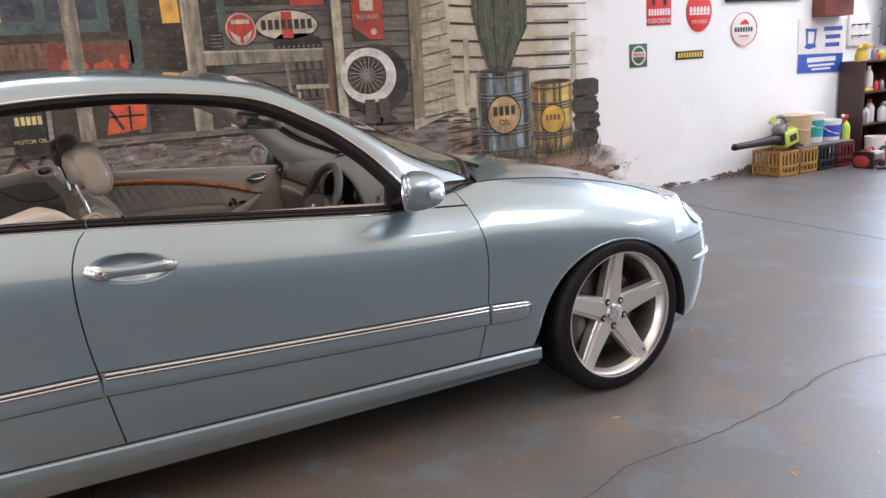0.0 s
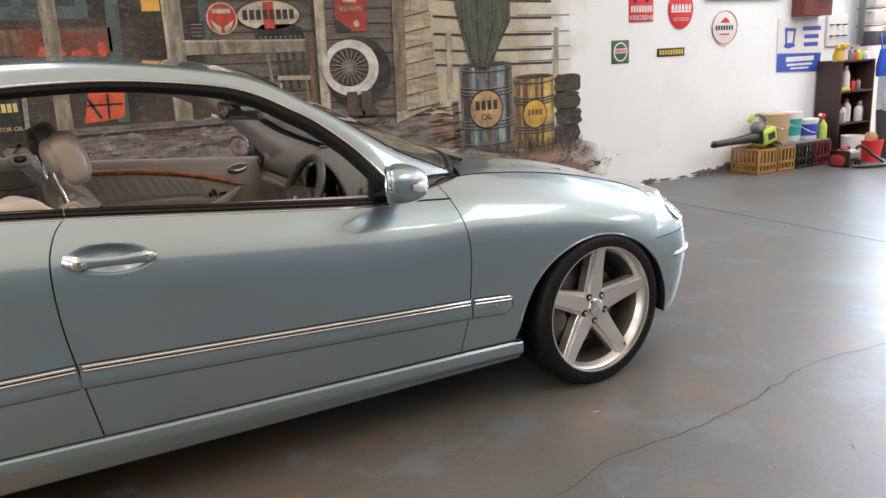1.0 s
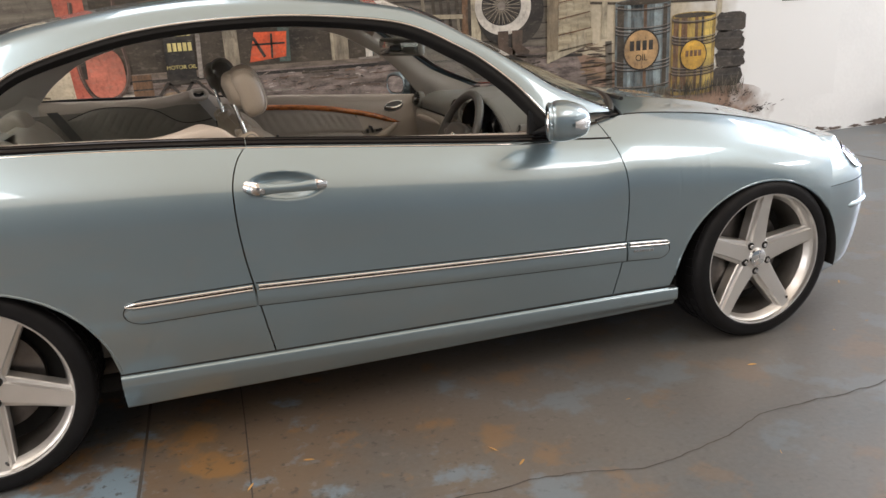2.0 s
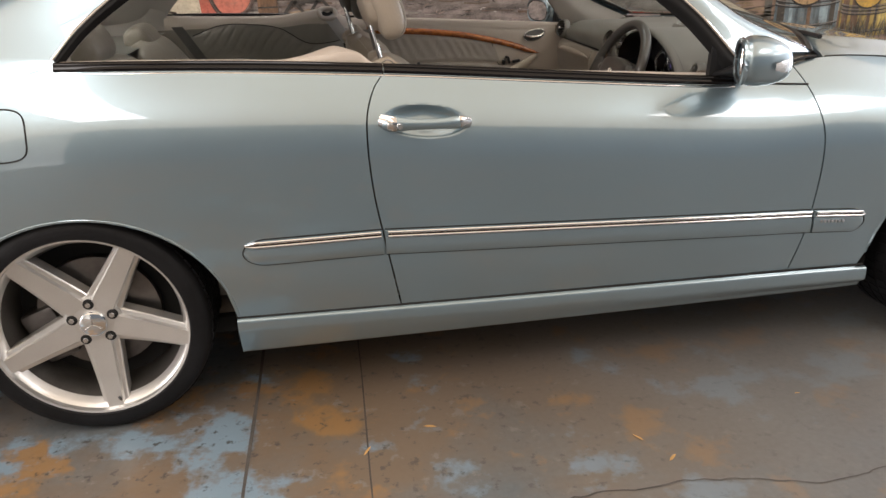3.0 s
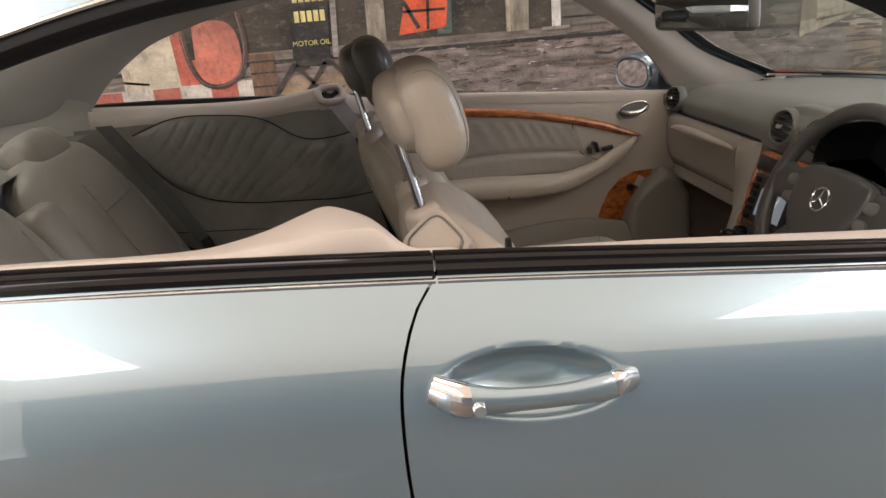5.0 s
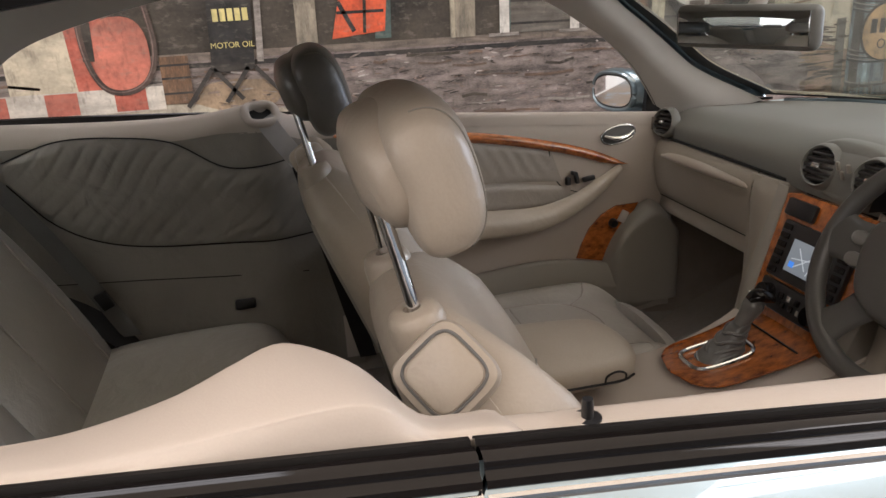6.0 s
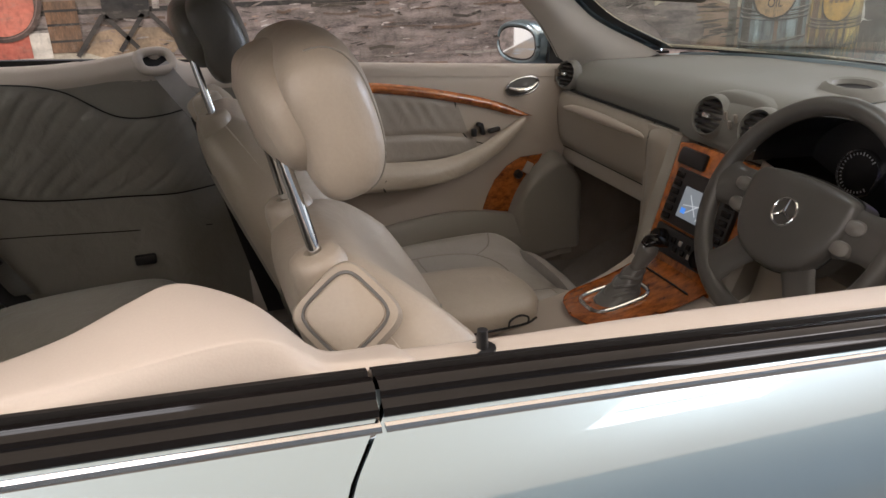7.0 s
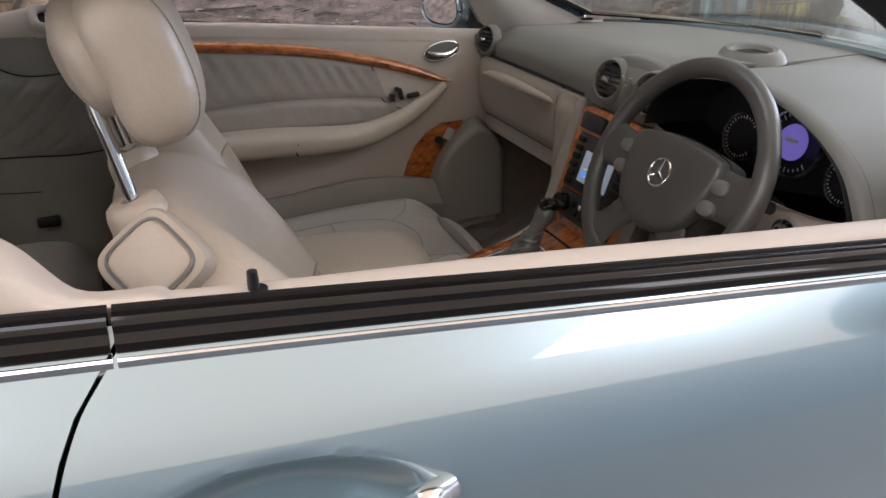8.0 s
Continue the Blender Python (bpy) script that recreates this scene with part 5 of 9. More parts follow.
def wheel(x, s, spin, r, steer=0.0):
    """Five-spoke alloy wheel: built with its axle along local z (outwards), then turned to the car's side."""
    m = pose(x, s * 0.832, r - 0.001, 0, 0, steer) @ pose(0, 0, 0, -90 * s, 0, 0) @ Matrix.Diagonal((r / 0.3155, r / 0.3155, 1, 1))
    tyre = part("wheel", lathe([(0.255, 0.012), (0.262, 0.022), (0.285, 0.026), (0.303, 0.018), (0.312, 0.004), (0.315, -0.012), (0.3155, -0.06), (0.3155, -0.15), (0.312, -0.195), (0.298, -0.212), (0.262, -0.21), (0.25, -0.2)], 72, m, closed=True),
                RUBBER, car, "low-profile tyre on a silver five-spoke alloy wheel")
    bm = bmesh.new()
    for k in range(60):
        for row, (zz, sk) in enumerate(((-0.028, 8), (-0.075, -8), (-0.12, 8), (-0.17, -8))):
            a = 2 * math.pi * (k + 0.25 * row) / 60
            rbox(0.007, 0.028, 0.036, m @ Matrix.Rotation(a, 4, "Z") @ pose(0.3148, 0, zz, sk, 0, 0), r=0, bm=bm)
    part("tread", bm, RUBBER, tyre, smooth=False)
    part("rim", lathe([(0.258, 0.018), (0.262, 0.014), (0.262, 0.006), (0.257, 0.003), (0.251, 0.000), (0.243, -0.012), (0.234, -0.030), (0.236, -0.034), (0.25, -0.03), (0.253, 0.016)], 72, m, closed=True), ALLOY, tyre)
    part("barrel", lathe([(0.236, -0.0345), (0.222, -0.070), (0.218, -0.19), (0.244, -0.2), (0.25, -0.2), (0.25, -0.034)], 72, m, closed=True), BARREL, tyre, "rim barrel with shade in its colour")
    for k in range(5):
        rot = m @ Matrix.Rotation(radians(spin + 72 * k), 4, "Z")

        def fn(u, v):
            r = 0.035 + 0.222 * u
            w = 0.0345 + 0.017 * (1 - u) ** 1.3
            zt = -0.028 + 0.030 * u ** 1.6
            prof = [(-1.0, -0.055), (-1.0, -0.016), (-0.93, -0.012), (-0.70, -0.010), (-0.60, 0.0), (0.60, 0.0), (0.70, -0.010), (0.93, -0.012), (1.0, -0.016), (1.0, -0.055)]
            a, b = prof[round(v * 9)]
            return rot @ Vector((r, a * w, zt + b))
        part("spoke", grid(fn, 14, 9), ALLOY, tyre, angle=30)
        b = Matrix.Rotation(radians(spin + 36 + 72 * k), 4, "Z")
        part("wheel_bolt", lathe([(0.0, -0.019), (0.0075, -0.019), (0.0085, -0.022), (0.0085, -0.05)], 6, m @ b @ pose(0.056, 0, 0)), CHROME_DULL, tyre)
        # Flat dark disc stands for the shade in the bolt's recess.
        part("bolt_hole", lathe([(0.0, -0.0262), (0.0145, -0.0262), (0.0150, -0.030)], 16, m @ b @ pose(0.056, 0, 0)), DARK, tyre)
    part("hub", lathe([(0.0, -0.027), (0.04, -0.027), (0.062, -0.028), (0.076, -0.034), (0.082, -0.06)], 40, m), ALLOY, tyre)
    part("hub_cap", lathe([(0.0, -0.012), (0.028, -0.013), (0.035, -0.017), (0.037, -0.028)], 32, m), CHROME, tyre, "chrome hub cap")
    for k in range(3):
        part("cap_emblem", rbox(0.026, 0.004, 0.003, m @ Matrix.Rotation(radians(90 + 120 * k), 4, "Z") @ pose(0.013, 0, -0.012), r=0.001), CHROME_DULL, tyre)
    part("brake_disc", lathe([(0.06, -0.10), (0.165, -0.10), (0.165, -0.125), (0.06, -0.125)], 48, m, closed=True), IRON, tyre, "dull iron brake disc")
    part("brake_backing", lathe([(0.0, -0.135), (0.235, -0.14), (0.235, -0.15), (0.0, -0.15)], 36, m), DARK, tyre)
    part("brake_caliper", rbox(0.10, 0.16, 0.07, m @ pose(0.15 * math.cos(radians(200)), 0.15 * math.sin(radians(200)), -0.115, 0, 0, 200), r=0.015), IRON, tyre)
    bm = tube([(0.245 * math.cos(radians(-75)), 0.245 * math.sin(radians(-75)), -0.01), (0.225 * math.cos(radians(-75)), 0.225 * math.sin(radians(-75)), 0.004)], 0.004, 8)
    bmesh.ops.transform(bm, matrix=m @ Matrix.Rotation(radians(spin - 65), 4, "Z"), verts=bm.verts)
    part("tyre_valve", bm, BLACK, tyre)
    return tyre


wheel(AXLES[1], -1, 87, 0.3165, 3)
wheel(AXLES[0], -1, 58, 0.3215)
wheel(AXLES[1], 1, 40, 0.3165, 3)
wheel(AXLES[0], 1, 20, 0.3215)


# ---- outside fittings of the car ----
FELT = mat("window_felt", (0.009, 0.008, 0.0075), rough=0.6, vary=0.15, scale=30, grain=700, bump=0.2, bump_d=0.0004, spec=0.15)
# Brown tone put in for the chrome insert's dark reflection.
CHROME_STREAK = mat("dark_reflection", (0.10, 0.075, 0.06), rough=0.12, metal=0.8, vary=0.2, bump=0)


def belt_line(x, s, off=0.0, dz=0.0):
    return Vector((x, s * (lerp_table(EDGE_Y, x) + off), lerp_table(EDGE_Z, x) + dz))


def belt_strip(name, x0, x1, s, rows, material, parent, label="", n=40):
    """A moulding along the window sill line; rows are (outward, up) offsets of its section."""
    def fn(u, v):
        o, dz = rows[round(v * (len(rows) - 1))]
        return belt_line(x0 + (x1 - x0) * u, s, o, dz)
    return part(name, grid(fn, n, len(rows) - 1), material, parent, label)


for s, door in ((-1, door_r), (1, door_l)):
    for x0, x1, par in ((-0.4985, 0.50, door), (-1.324, -0.5015, car)):
        belt_strip("belt_moulding", x0, x1, s, [(0.004, -0.034), (0.015, -0.033), (0.0205, -0.028), (0.0215, -0.023), (0.0190, -0.0175), (0.012, -0.0145)], CHROME_BELT, par, "bright chrome waist moulding")
        belt_strip("belt_seal", x0, x1, s, [(0.0120, -0.0165), (0.0155, -0.012), (0.0145, -0.0065), (0.010, -0.003), (0.0085, 0.000), (0.0085, 0.004), (0.005, 0.0075), (-0.004, 0.0085), (-0.010, 0.004), (-0.010, -0.03)], BLACK_GLOSS, par, "black window seal")
        belt_strip("belt_felt", x0, x1, s, [(-0.0105, -0.03), (-0.0105, 0.003), (-0.013, 0.008), (-0.019, 0.007), (-0.024, -0.006)], FELT, par, "grey felt strip")
    # rubbing strip with a bright insert: long piece on the door, short ones on the wings
    for x0, x1, par in ((-0.915, -0.538, car), (-0.531, 0.745, door), (0.751, 0.925, car)):
        def strip_z(x):
            return 0.534 - 0.0465 * max(0.0, x + 0.535) - 0.03 * max(0.0, x - 0.74)
        def body_fn(u, v, x0=x0, x1=x1, s=s):
            x = x0 + (x1 - x0) * u
            e = 1.0
            if x0 < -0.9:
                e = math.sqrt(max(0.0, 1 - max(0.0, 1 - (x - x0) / 0.065) ** 2))
            if x1 > 0.9:
                e = min(e, math.sqrt(max(0.0, 1 - max(0.0, 1 - (x1 - x) / 0.05) ** 2)))
            prof = [(-1.0, 0.0), (-0.98, 0.006), (-0.90, 0.008), (-0.2, 0.009), (0.34, 0.007), (0.38, 0.004), (0.86, 0.004), (0.92, 0.008), (1.0, 0.0)]
            a, d = prof[round(v * 8)]
            z = strip_z(x) - 0.024 + a * 0.036 * e
            return (x, s * (side_y(x, z) - 0.001 + d * e), z)
        st = part("rubbing_strip", grid(body_fn, 40, 8), PAINT, par, "body-coloured rubbing strip with chrome insert", angle=50)
        pts = []
        for k in range(41):
            x = x0 + 0.008 + (x1 - x0 - 0.012) * k / 40
            z = strip_z(x) - 0.001
            pts.append((x, s * (side_y(x, z) + 0.006), z))
        rr = [min(1.0, 0.25 + k / 4 if x0 < -0.9 else 1.0, 0.25 + (40 - k) / 4 if x1 > 0.9 else 1.0) for k in range(41)]
        owner = st if par is car else par
        for dz, r in ((0.0062, 0.0042), (-0.0058, 0.0036)):
            part("chrome_insert", tube([(p[0], p[1], p[2] + dz * q) for p, q in zip(pts, rr)], [r * q for q in rr], 10, flat=0.9, up=(0, 1, 0)), CHROME, owner, "chrome insert")
        # Dark streak between the chrome lines imitates a reflection.
        part("insert_channel", tube([(p[0], p[1] - s * 0.002, p[2]) for p in pts], [0.0052 * q for q in rr], 8, flat=0.7, up=(0, 1, 0)), CHROME_STREAK, owner, "dark streak for the chrome's reflection")
        # shadow gap round the strip
        for edge in (-1.03, 1.03):
            gp = []
            for k in range(49):
                x, _, z = body_fn(min(1.0, (k / 48) ** (1.6 if x0 < -0.9 else 1.0)), 0.5)
                e = 1.0
                if x0 < -0.9:
                    e = math.sqrt(max(0.0, 1 - max(0.0, 1 - (x - x0) / 0.065) ** 2))
                if x1 > 0.9:
                    e = min(e, math.sqrt(max(0.0, 1 - max(0.0, 1 - (x1 - x) / 0.05) ** 2)))
                z = strip_z(x) - 0.024 + edge * 0.036 * e
                gp.append((x, s * (side_y(x, z) + 0.0006), z))
            part("strip_gap", tube(gp, 0.0016, 6), DARK, owner)
    # badge on the front wing strip: its wording is too small to read
    for k in range(7):
        x = 0.775 + 0.012 * k
        z = strip_z(x) - 0.022
        part("badge_mark", rbox(0.008, 0.003, 0.009, pose(x, s * (side_y(x, z) + 0.010), z), r=0.001), CHROME_DULL, car)
    # handle in its oval dish
    hx, hz = -0.403, 0.829
    hy = side_y(hx, hz)
    pts = [(hx - 0.118, s * (hy - 0.002), hz + 0.012), (hx - 0.088, s * (hy + 0.016), hz + 0.004), (hx - 0.04, s * (hy + 0.024), hz + 0.001), (hx + 0.03, s * (hy + 0.025), hz - 0.002), (hx + 0.08, s * (hy + 0.018), hz - 0.003), (hx + 0.115, s * (hy - 0.002), hz - 0.010)]
    part("door_handle", tube(pts, [0.017, 0.021, 0.0150, 0.0140, 0.017, 0.015], 24, smooth_steps=8, flat=0.72, up=(0, 1, 0)), PAINT, door, "body-coloured pull handle with chrome ends")
    part("handle_cap", tube([pts[0], pts[1], (hx - 0.066, s * (hy + 0.0205), hz + 0.0025)], [0.0178, 0.0214, 0.0160], 24, smooth_steps=8, flat=0.74, up=(0, 1, 0)), CHROME_BELT, door, "chrome handle end")
    part("handle_cap", tube([(hx + 0.084, s * (hy + 0.0170), hz - 0.003), (hx + 0.092, s * (hy + 0.014), hz - 0.003), pts[-1]], [0.0148, 0.0176, 0.0158], 24, smooth_steps=8, flat=0.74, up=(0, 1, 0)), CHROME_BELT, door, "chrome handle end")
    if s < 0:
        part("key_lock", lathe([(0.0, 0.0), (0.007, 0.0), (0.0085, -0.003), (0.009, -0.02)], 20, pose(hx - 0.072, -(hy + 0.0400), hz + 0.000, 90, 0, 0)), CHROME_DULL, door, "chrome key lock")
    # door mirror
    shell = []
    shell.append(part("door_mirror", pillow(dense([((0.435, s * 0.925, 0.947), 0.081, 0.056, (-0.38, s * 1, 0.02), (0, 0, 1), 2.4), ((0.455, s * 0.925, 0.947), 0.090, 0.064, (-0.36, s * 1, 0.02), (0, 0, 1), 2.4), ((0.50, s * 0.92, 0.945), 0.087, 0.062, (-0.25, s * 1, 0), (0, 0, 1), 2.4),
                  ((0.545, s * 0.905, 0.94), 0.070, 0.049, (0, s * 1, 0), (0, 0, 1), 2.4), ((0.575, s * 0.89, 0.938), 0.035, 0.022, (0, s * 1, 0), (0, 0, 1), 2.4)], 4)), PAINT, door, "light blue door mirror with its own indicator"))
    shell.append(part("mirror_glass", pillow([((0.4300 if s > 0 else 0.438, s * 0.923, 0.947), 0.074, 0.048, (-0.46 if s > 0 else -0.70, s * 1, 0.02), (0, 0, 1)), ((0.4340 if s > 0 else 0.442, s * 0.925, 0.947), 0.076, 0.050, (-0.46 if s > 0 else -0.70, s * 1, 0.02), (0, 0, 1))]), MIRROR, door, "mirror glass"))
    shell.append(part("mirror_rim", tube([Vector((0.432, s * 0.925, 0.947)) + Vector((-0.38, s, 0.02)).normalized() * a + Vector((0, 0, b)) for a, b in ring_pts(0.078, 0.053, 40, 2.6)], 0.008, 8, closed=True), PAINT, door))
    shell.append(part("mirror_gap", tube([Vector((0.4285, s * 0.9245, 0.947)) + Vector((-0.40, s, 0.02)).normalized() * a + Vector((0, 0, b)) for a, b in ring_pts(0.071, 0.0465, 40, 2.6)], 0.0035, 6, closed=True), BLACK, door, "dark gap round the mirror glass"))
    def lens_fn(u, v, s=s):
        x = 0.478 + 0.078 * u
        c, ha, hb = (lerp_table(t, x) for t in ([(0.435, 0.925), (0.50, 0.92), (0.545, 0.905), (0.575, 0.89)], [(0.435, 0.088), (0.50, 0.087), (0.545, 0.070), (0.575, 0.035)], [(0.435, 0.064), (0.50, 0.062), (0.545, 0.049), (0.575, 0.022)]))
        dz = (2 * v - 1) * 0.017 * math.sin(math.pi * min(0.93, max(0.12, u))) ** 0.5
        return (x, s * (c + ha * math.sqrt(max(0.0, 1 - (dz / hb) ** 2)) + 0.0018), 0.942 + dz - 0.004 * u)
    shell.append(part("mirror_lens", grid(lens_fn, 20, 8), LAMP_LENS, door, "clear ribbed indicator lens"))
    part("mirror_foot", pillow([((0.50, s * 0.76, 0.885), 0.06, 0.012, (1, 0, 0), (0, 0, 1)), ((0.50, s * 0.80, 0.90), 0.05, 0.014, (1, 0, 0), (0, 0, 1)), ((0.50, s * 0.85, 0.918), 0.045, 0.016, (1, 0, 0), (0, 0, 1))]), BLACK, door, "black mirror foot")
    part("mirror_sail", plate([(0.43, 0.882), (0.56, 0.868), (0.47, 0.93), (0.435, 0.965)], 0.02, Matrix.Translation((0, s * 0.762, 0)) @ pose(0, 0, 0, 90, 0, 0)), BLACK, door, "black mirror corner panel")
    if s > 0:
        # the far mirror is swung further back
        for ob in shell:
            ob.data.transform(Matrix.Translation((-0.050, -0.062, -0.002)))


# ---- cabin: floor, console, dashboard ----
part("cabin_floor", grid(lambda u, v: (-1.2 + 2.0 * u, -0.70 + 1.40 * v, 0.262 + 0.16 * max(0, u - 0.83) / 0.17 + 0.012 * math.sin(9 * u) * math.sin(7 * v)), 40, 30), CARPET, car, "beige cabin carpet")
part("firewall", grid(lambda u, v: (0.80 + 0.03 * v, (-0.74 + 0.12 * v) * (1 - 2 * u), 0.40 + 0.48 * v), 10, 8), DARK, car, "dark firewall")
for s in (-1, 1):
    part("inner_sill", grid(lambda u, v: (-0.5 + 1.25 * u, s * (0.68 + 0.09 * v), 0.27 + 0.08 * math.sin(v * math.pi / 2)), 16, 6), TRIM_GREY, car)
    part("kick_panel", grid(lambda u, v: (0.42 + 0.36 * u, s * (0.705 - 0.02 * u), 0.27 + 0.62 * v), 10, 10), CARPET, car)


def loft(sections, material, name, parent, label="", steps=6, m=16):
    """A skin through open profiles that hold the same number of points."""
    n = len(sections) - 1
    k = len(sections[0]) - 1
    def fn(u, v):
        s = u * n
        i = min(int(s), n - 1)
        row = [spline([sec[j] for sec in sections], s) for j in range(k + 1)]
        return spline(row, v * k)
    return part(name, grid(fn, n * steps, m), material, parent, label, angle=60)


def dash_sec(y, back, top, seam_z, wx=0.88, wz=0.925):
    """Upper dash pad at one y: from the windscreen down to the seam."""
    return [(wx, y, wz), (0.74, y, wz - 0.004), (0.62, y, (top + wz) / 2), (back + 0.075, y, top), (back + 0.022, y, top - 0.022), (back, y, (top + seam_z) / 2 - 0.004), (back + 0.004, y, seam_z)]


pad = loft([dash_sec(0.715, 0.462, 0.902, 0.836, 0.74, 0.905), dash_sec(0.62, 0.452, 0.912, 0.838, 0.80, 0.915), dash_sec(0.46, 0.450, 0.918, 0.840, 0.88, 0.925), dash_sec(0.28, 0.450, 0.925, 0.838, 0.93, 0.93),
            dash_sec(0.14, 0.446, 0.935, 0.826, 0.96, 0.935), dash_sec(0.0, 0.444, 0.942, 0.824, 0.97, 0.935), dash_sec(-0.09, 0.446, 0.940, 0.826, 0.965, 0.935)], DASH, "dashboard", car, "grey-beige soft dashboard")
thick(pad, 0.006, 1)
# driver's side: brow over the instruments
BROW = [(-0.10, 0.842), (-0.115, 0.885), (-0.16, 0.925), (-0.23, 0.952), (-0.31, 0.962), (-0.40, 0.955), (-0.48, 0.928), (-0.54, 0.885), (-0.57, 0.835), (-0.575, 0.815)]


def brow_pt(q, x, grow=0.0):
    y, z, _ = spline([(a, b, 0) for a, b in BROW], q)
    return Vector((x, -0.335 + (y + 0.335) * (1 + grow), 0.84 + (z - 0.84) * (1 + grow)))


part("instrument_brow", grid(lambda u, v: brow_pt(9 * u, 0.415 + 0.02 * v ** 2 + 0.012 * math.cos(u * math.pi) ** 2, 0.0 + 0.09 * math.sin(v * math.pi / 2)), 40, 6), DASH, pad, "grey-beige instrument brow")
part("brow_top", grid(lambda u, v: brow_pt(0.6 + 8.0 * u, 0.435 + 0.012 * math.cos(u * math.pi) ** 2, 0.09).lerp(Vector((0.97 - 0.30 * max(0, u - 0.35), -0.07 - 0.645 * u, 0.935 - 0.055 * u)), v) + Vector((0, 0, 0.012 * math.sin(math.pi * v))), 40, 12), DASH, pad)
part("brow_inside", grid(lambda u, v: brow_pt(9 * u, 0.415 + 0.13 * v, -0.10 * v), 40, 6), BLACK, pad, "black instrument recess")
part("instrument_panel", grid(lambda u, v: brow_pt(9 * u, 0.535, -0.1).lerp(Vector((0.525, -0.335, 0.775)), v), 36, 6), BLACK, pad, "black instrument panel")
DIAL_LINE = mat("dial_white", (0.55, 0.55, 0.55), rough=0.5)
PURPLE = glow_mat("violet_display", (0.24, 0.17, 0.52), 0.55)
for dy, dz, r in ((-0.248, 0.846, 0.040), (-0.366, 0.868, 0.054), (-0.478, 0.836, 0.036)):
    mm = Matrix.Translation((0.515, dy, dz)) @ pose(0, 0, 0, 0, -78, 0)
    dial = part("dial", lathe([(r, 0.0), (r * 1.04, 0.004), (r * 1.08, 0.0), (r * 1.08, -0.01)], 40, mm), CHROME_DULL, pad, "instrument dial ring")
    bm = bmesh.new()
    for k in range(25):
        a = radians(-45 + 270 * k / 24)
        rbox(r * (0.16 if k % 4 == 0 else 0.09), 0.0016, 0.001, mm @ Matrix.Rotation(a, 4, "Z") @ pose(r * 0.86, 0, 0.0), r=0, bm=bm)
    part("dial_marks", bm, DIAL_LINE, pad, smooth=False)
part("violet_display", lathe([(0.0, 0.003), (0.029, 0.003), (0.030, 0.0)], 36, Matrix.Translation((0.513, -0.366, 0.868)) @ pose(0, 0, 0, 0, -78, 0)), PURPLE, pad, "violet trip display")
part("display_line", rbox(0.001, 0.026, 0.006, pose(0.509, -0.366, 0.872, 0, 12, 0), r=0), DIAL_LINE, pad)
# lower dash on the driver's side
low = loft([[(0.447, y, zt), (0.440 + dx, y, zt - 0.03), (0.448 + dx, y, 0.72), (0.462 + dx, y, zb + 0.02), (0.48 + dx, y, zb), (0.54, y, zb + 0.004)] for y, zb, dx, zt in ((-0.10, 0.62, 0.0, 0.836), (-0.24, 0.618, 0.005, 0.806), (-0.38, 0.614, 0.006, 0.792), (-0.50, 0.606, 0.004, 0.796), (-0.62, 0.596, 0.0, 0.824), (-0.70, 0.594, 0.004, 0.838))],
           TRIM, "lower_dash", car, "beige lower dash panel")
thick(low, 0.006, 1)
# passenger's side: glove box and its lid slot
glove = loft([[(0.452, y, 0.833), (0.436, y, 0.815), (0.430, y, 0.77), (0.440, y, 0.70), (0.452, y, 0.672)] for y in (0.70, 0.62, 0.5, 0.38, 0.262)], TRIM_MID, "glove_box", car, "closed grey-beige glove box lid")
thick(glove, 0.006, 1)
part("glove_lower", grid(lambda u, v: spline([(0.458, 0, 0.668), (0.452, 0, 0.64), (0.466, 0, 0.622), (0.56, 0, 0.618)], 3 * v) + Vector((0, 0.70 - 0.44 * u, 0)), 16, 10), TRIM_MID, car, "grey-beige panel below the glove box")
part("dash_filler", rbox(0.03, 0.12, 0.30, pose(0.452, 0.215, 0.68), r=0.004), TRIM_MID, car)
part("dash_filler", rbox(0.02, 0.20, 0.26, pose(0.472, -0.23, 0.64), r=0.004), TRIM_MID, car)
part("glove_slot", tube([(0.425, 0.65, 0.793), (0.421, 0.58, 0.802), (0.419, 0.46, 0.805), (0.423, 0.30, 0.802), (0.427, 0.27, 0.797)], [0.004, 0.011, 0.014, 0.008, 0.003], 10, smooth_steps=5, flat=0.8, up=(1, 0, 0)), TRIM, glove, "moulded grip lip")
part("dash_seam", tube([(0.451, y, 0.836) for y in (0.71, 0.6, 0.45, 0.3, 0.17)], 0.0035, 6), DARK, car)
part("glove_seam", tube([(0.450, 0.262, 0.834), (0.432, 0.258, 0.80), (0.438, 0.255, 0.72), (0.455, 0.25, 0.665)], 0.0015, 6), DARK, car)
part("glove_seam", tube([(0.456, y, 0.670) for y in (0.70, 0.5, 0.26)], 0.003, 6), DARK, car)
for s in (-1, 1):
    def cheek_fn(u, v, s=s):
        x, z, _ = spline([(0.450, 0.832, 0), (0.434, 0.808, 0), (0.428, 0.765, 0), (0.428, 0.70, 0), (0.420, 0.63, 0), (0.396, 0.53, 0)], 5 * v)
        y0, y1 = 0.260 - 0.030 * v ** 2, 0.160 + 0.010 * v
        return (x - 0.010 * math.sin(math.pi * u) - 0.02 * u * v, s * (y0 + (y1 - y0) * u), z)
    part("console_cheek", grid(cheek_fn, 10, 20), TRIM_MID, car, "grey-beige console cheek")


VENT_SLAT = mat("dark_vent_slat", (0.030, 0.028, 0.026), rough=0.3, vary=0.1, bump=0)


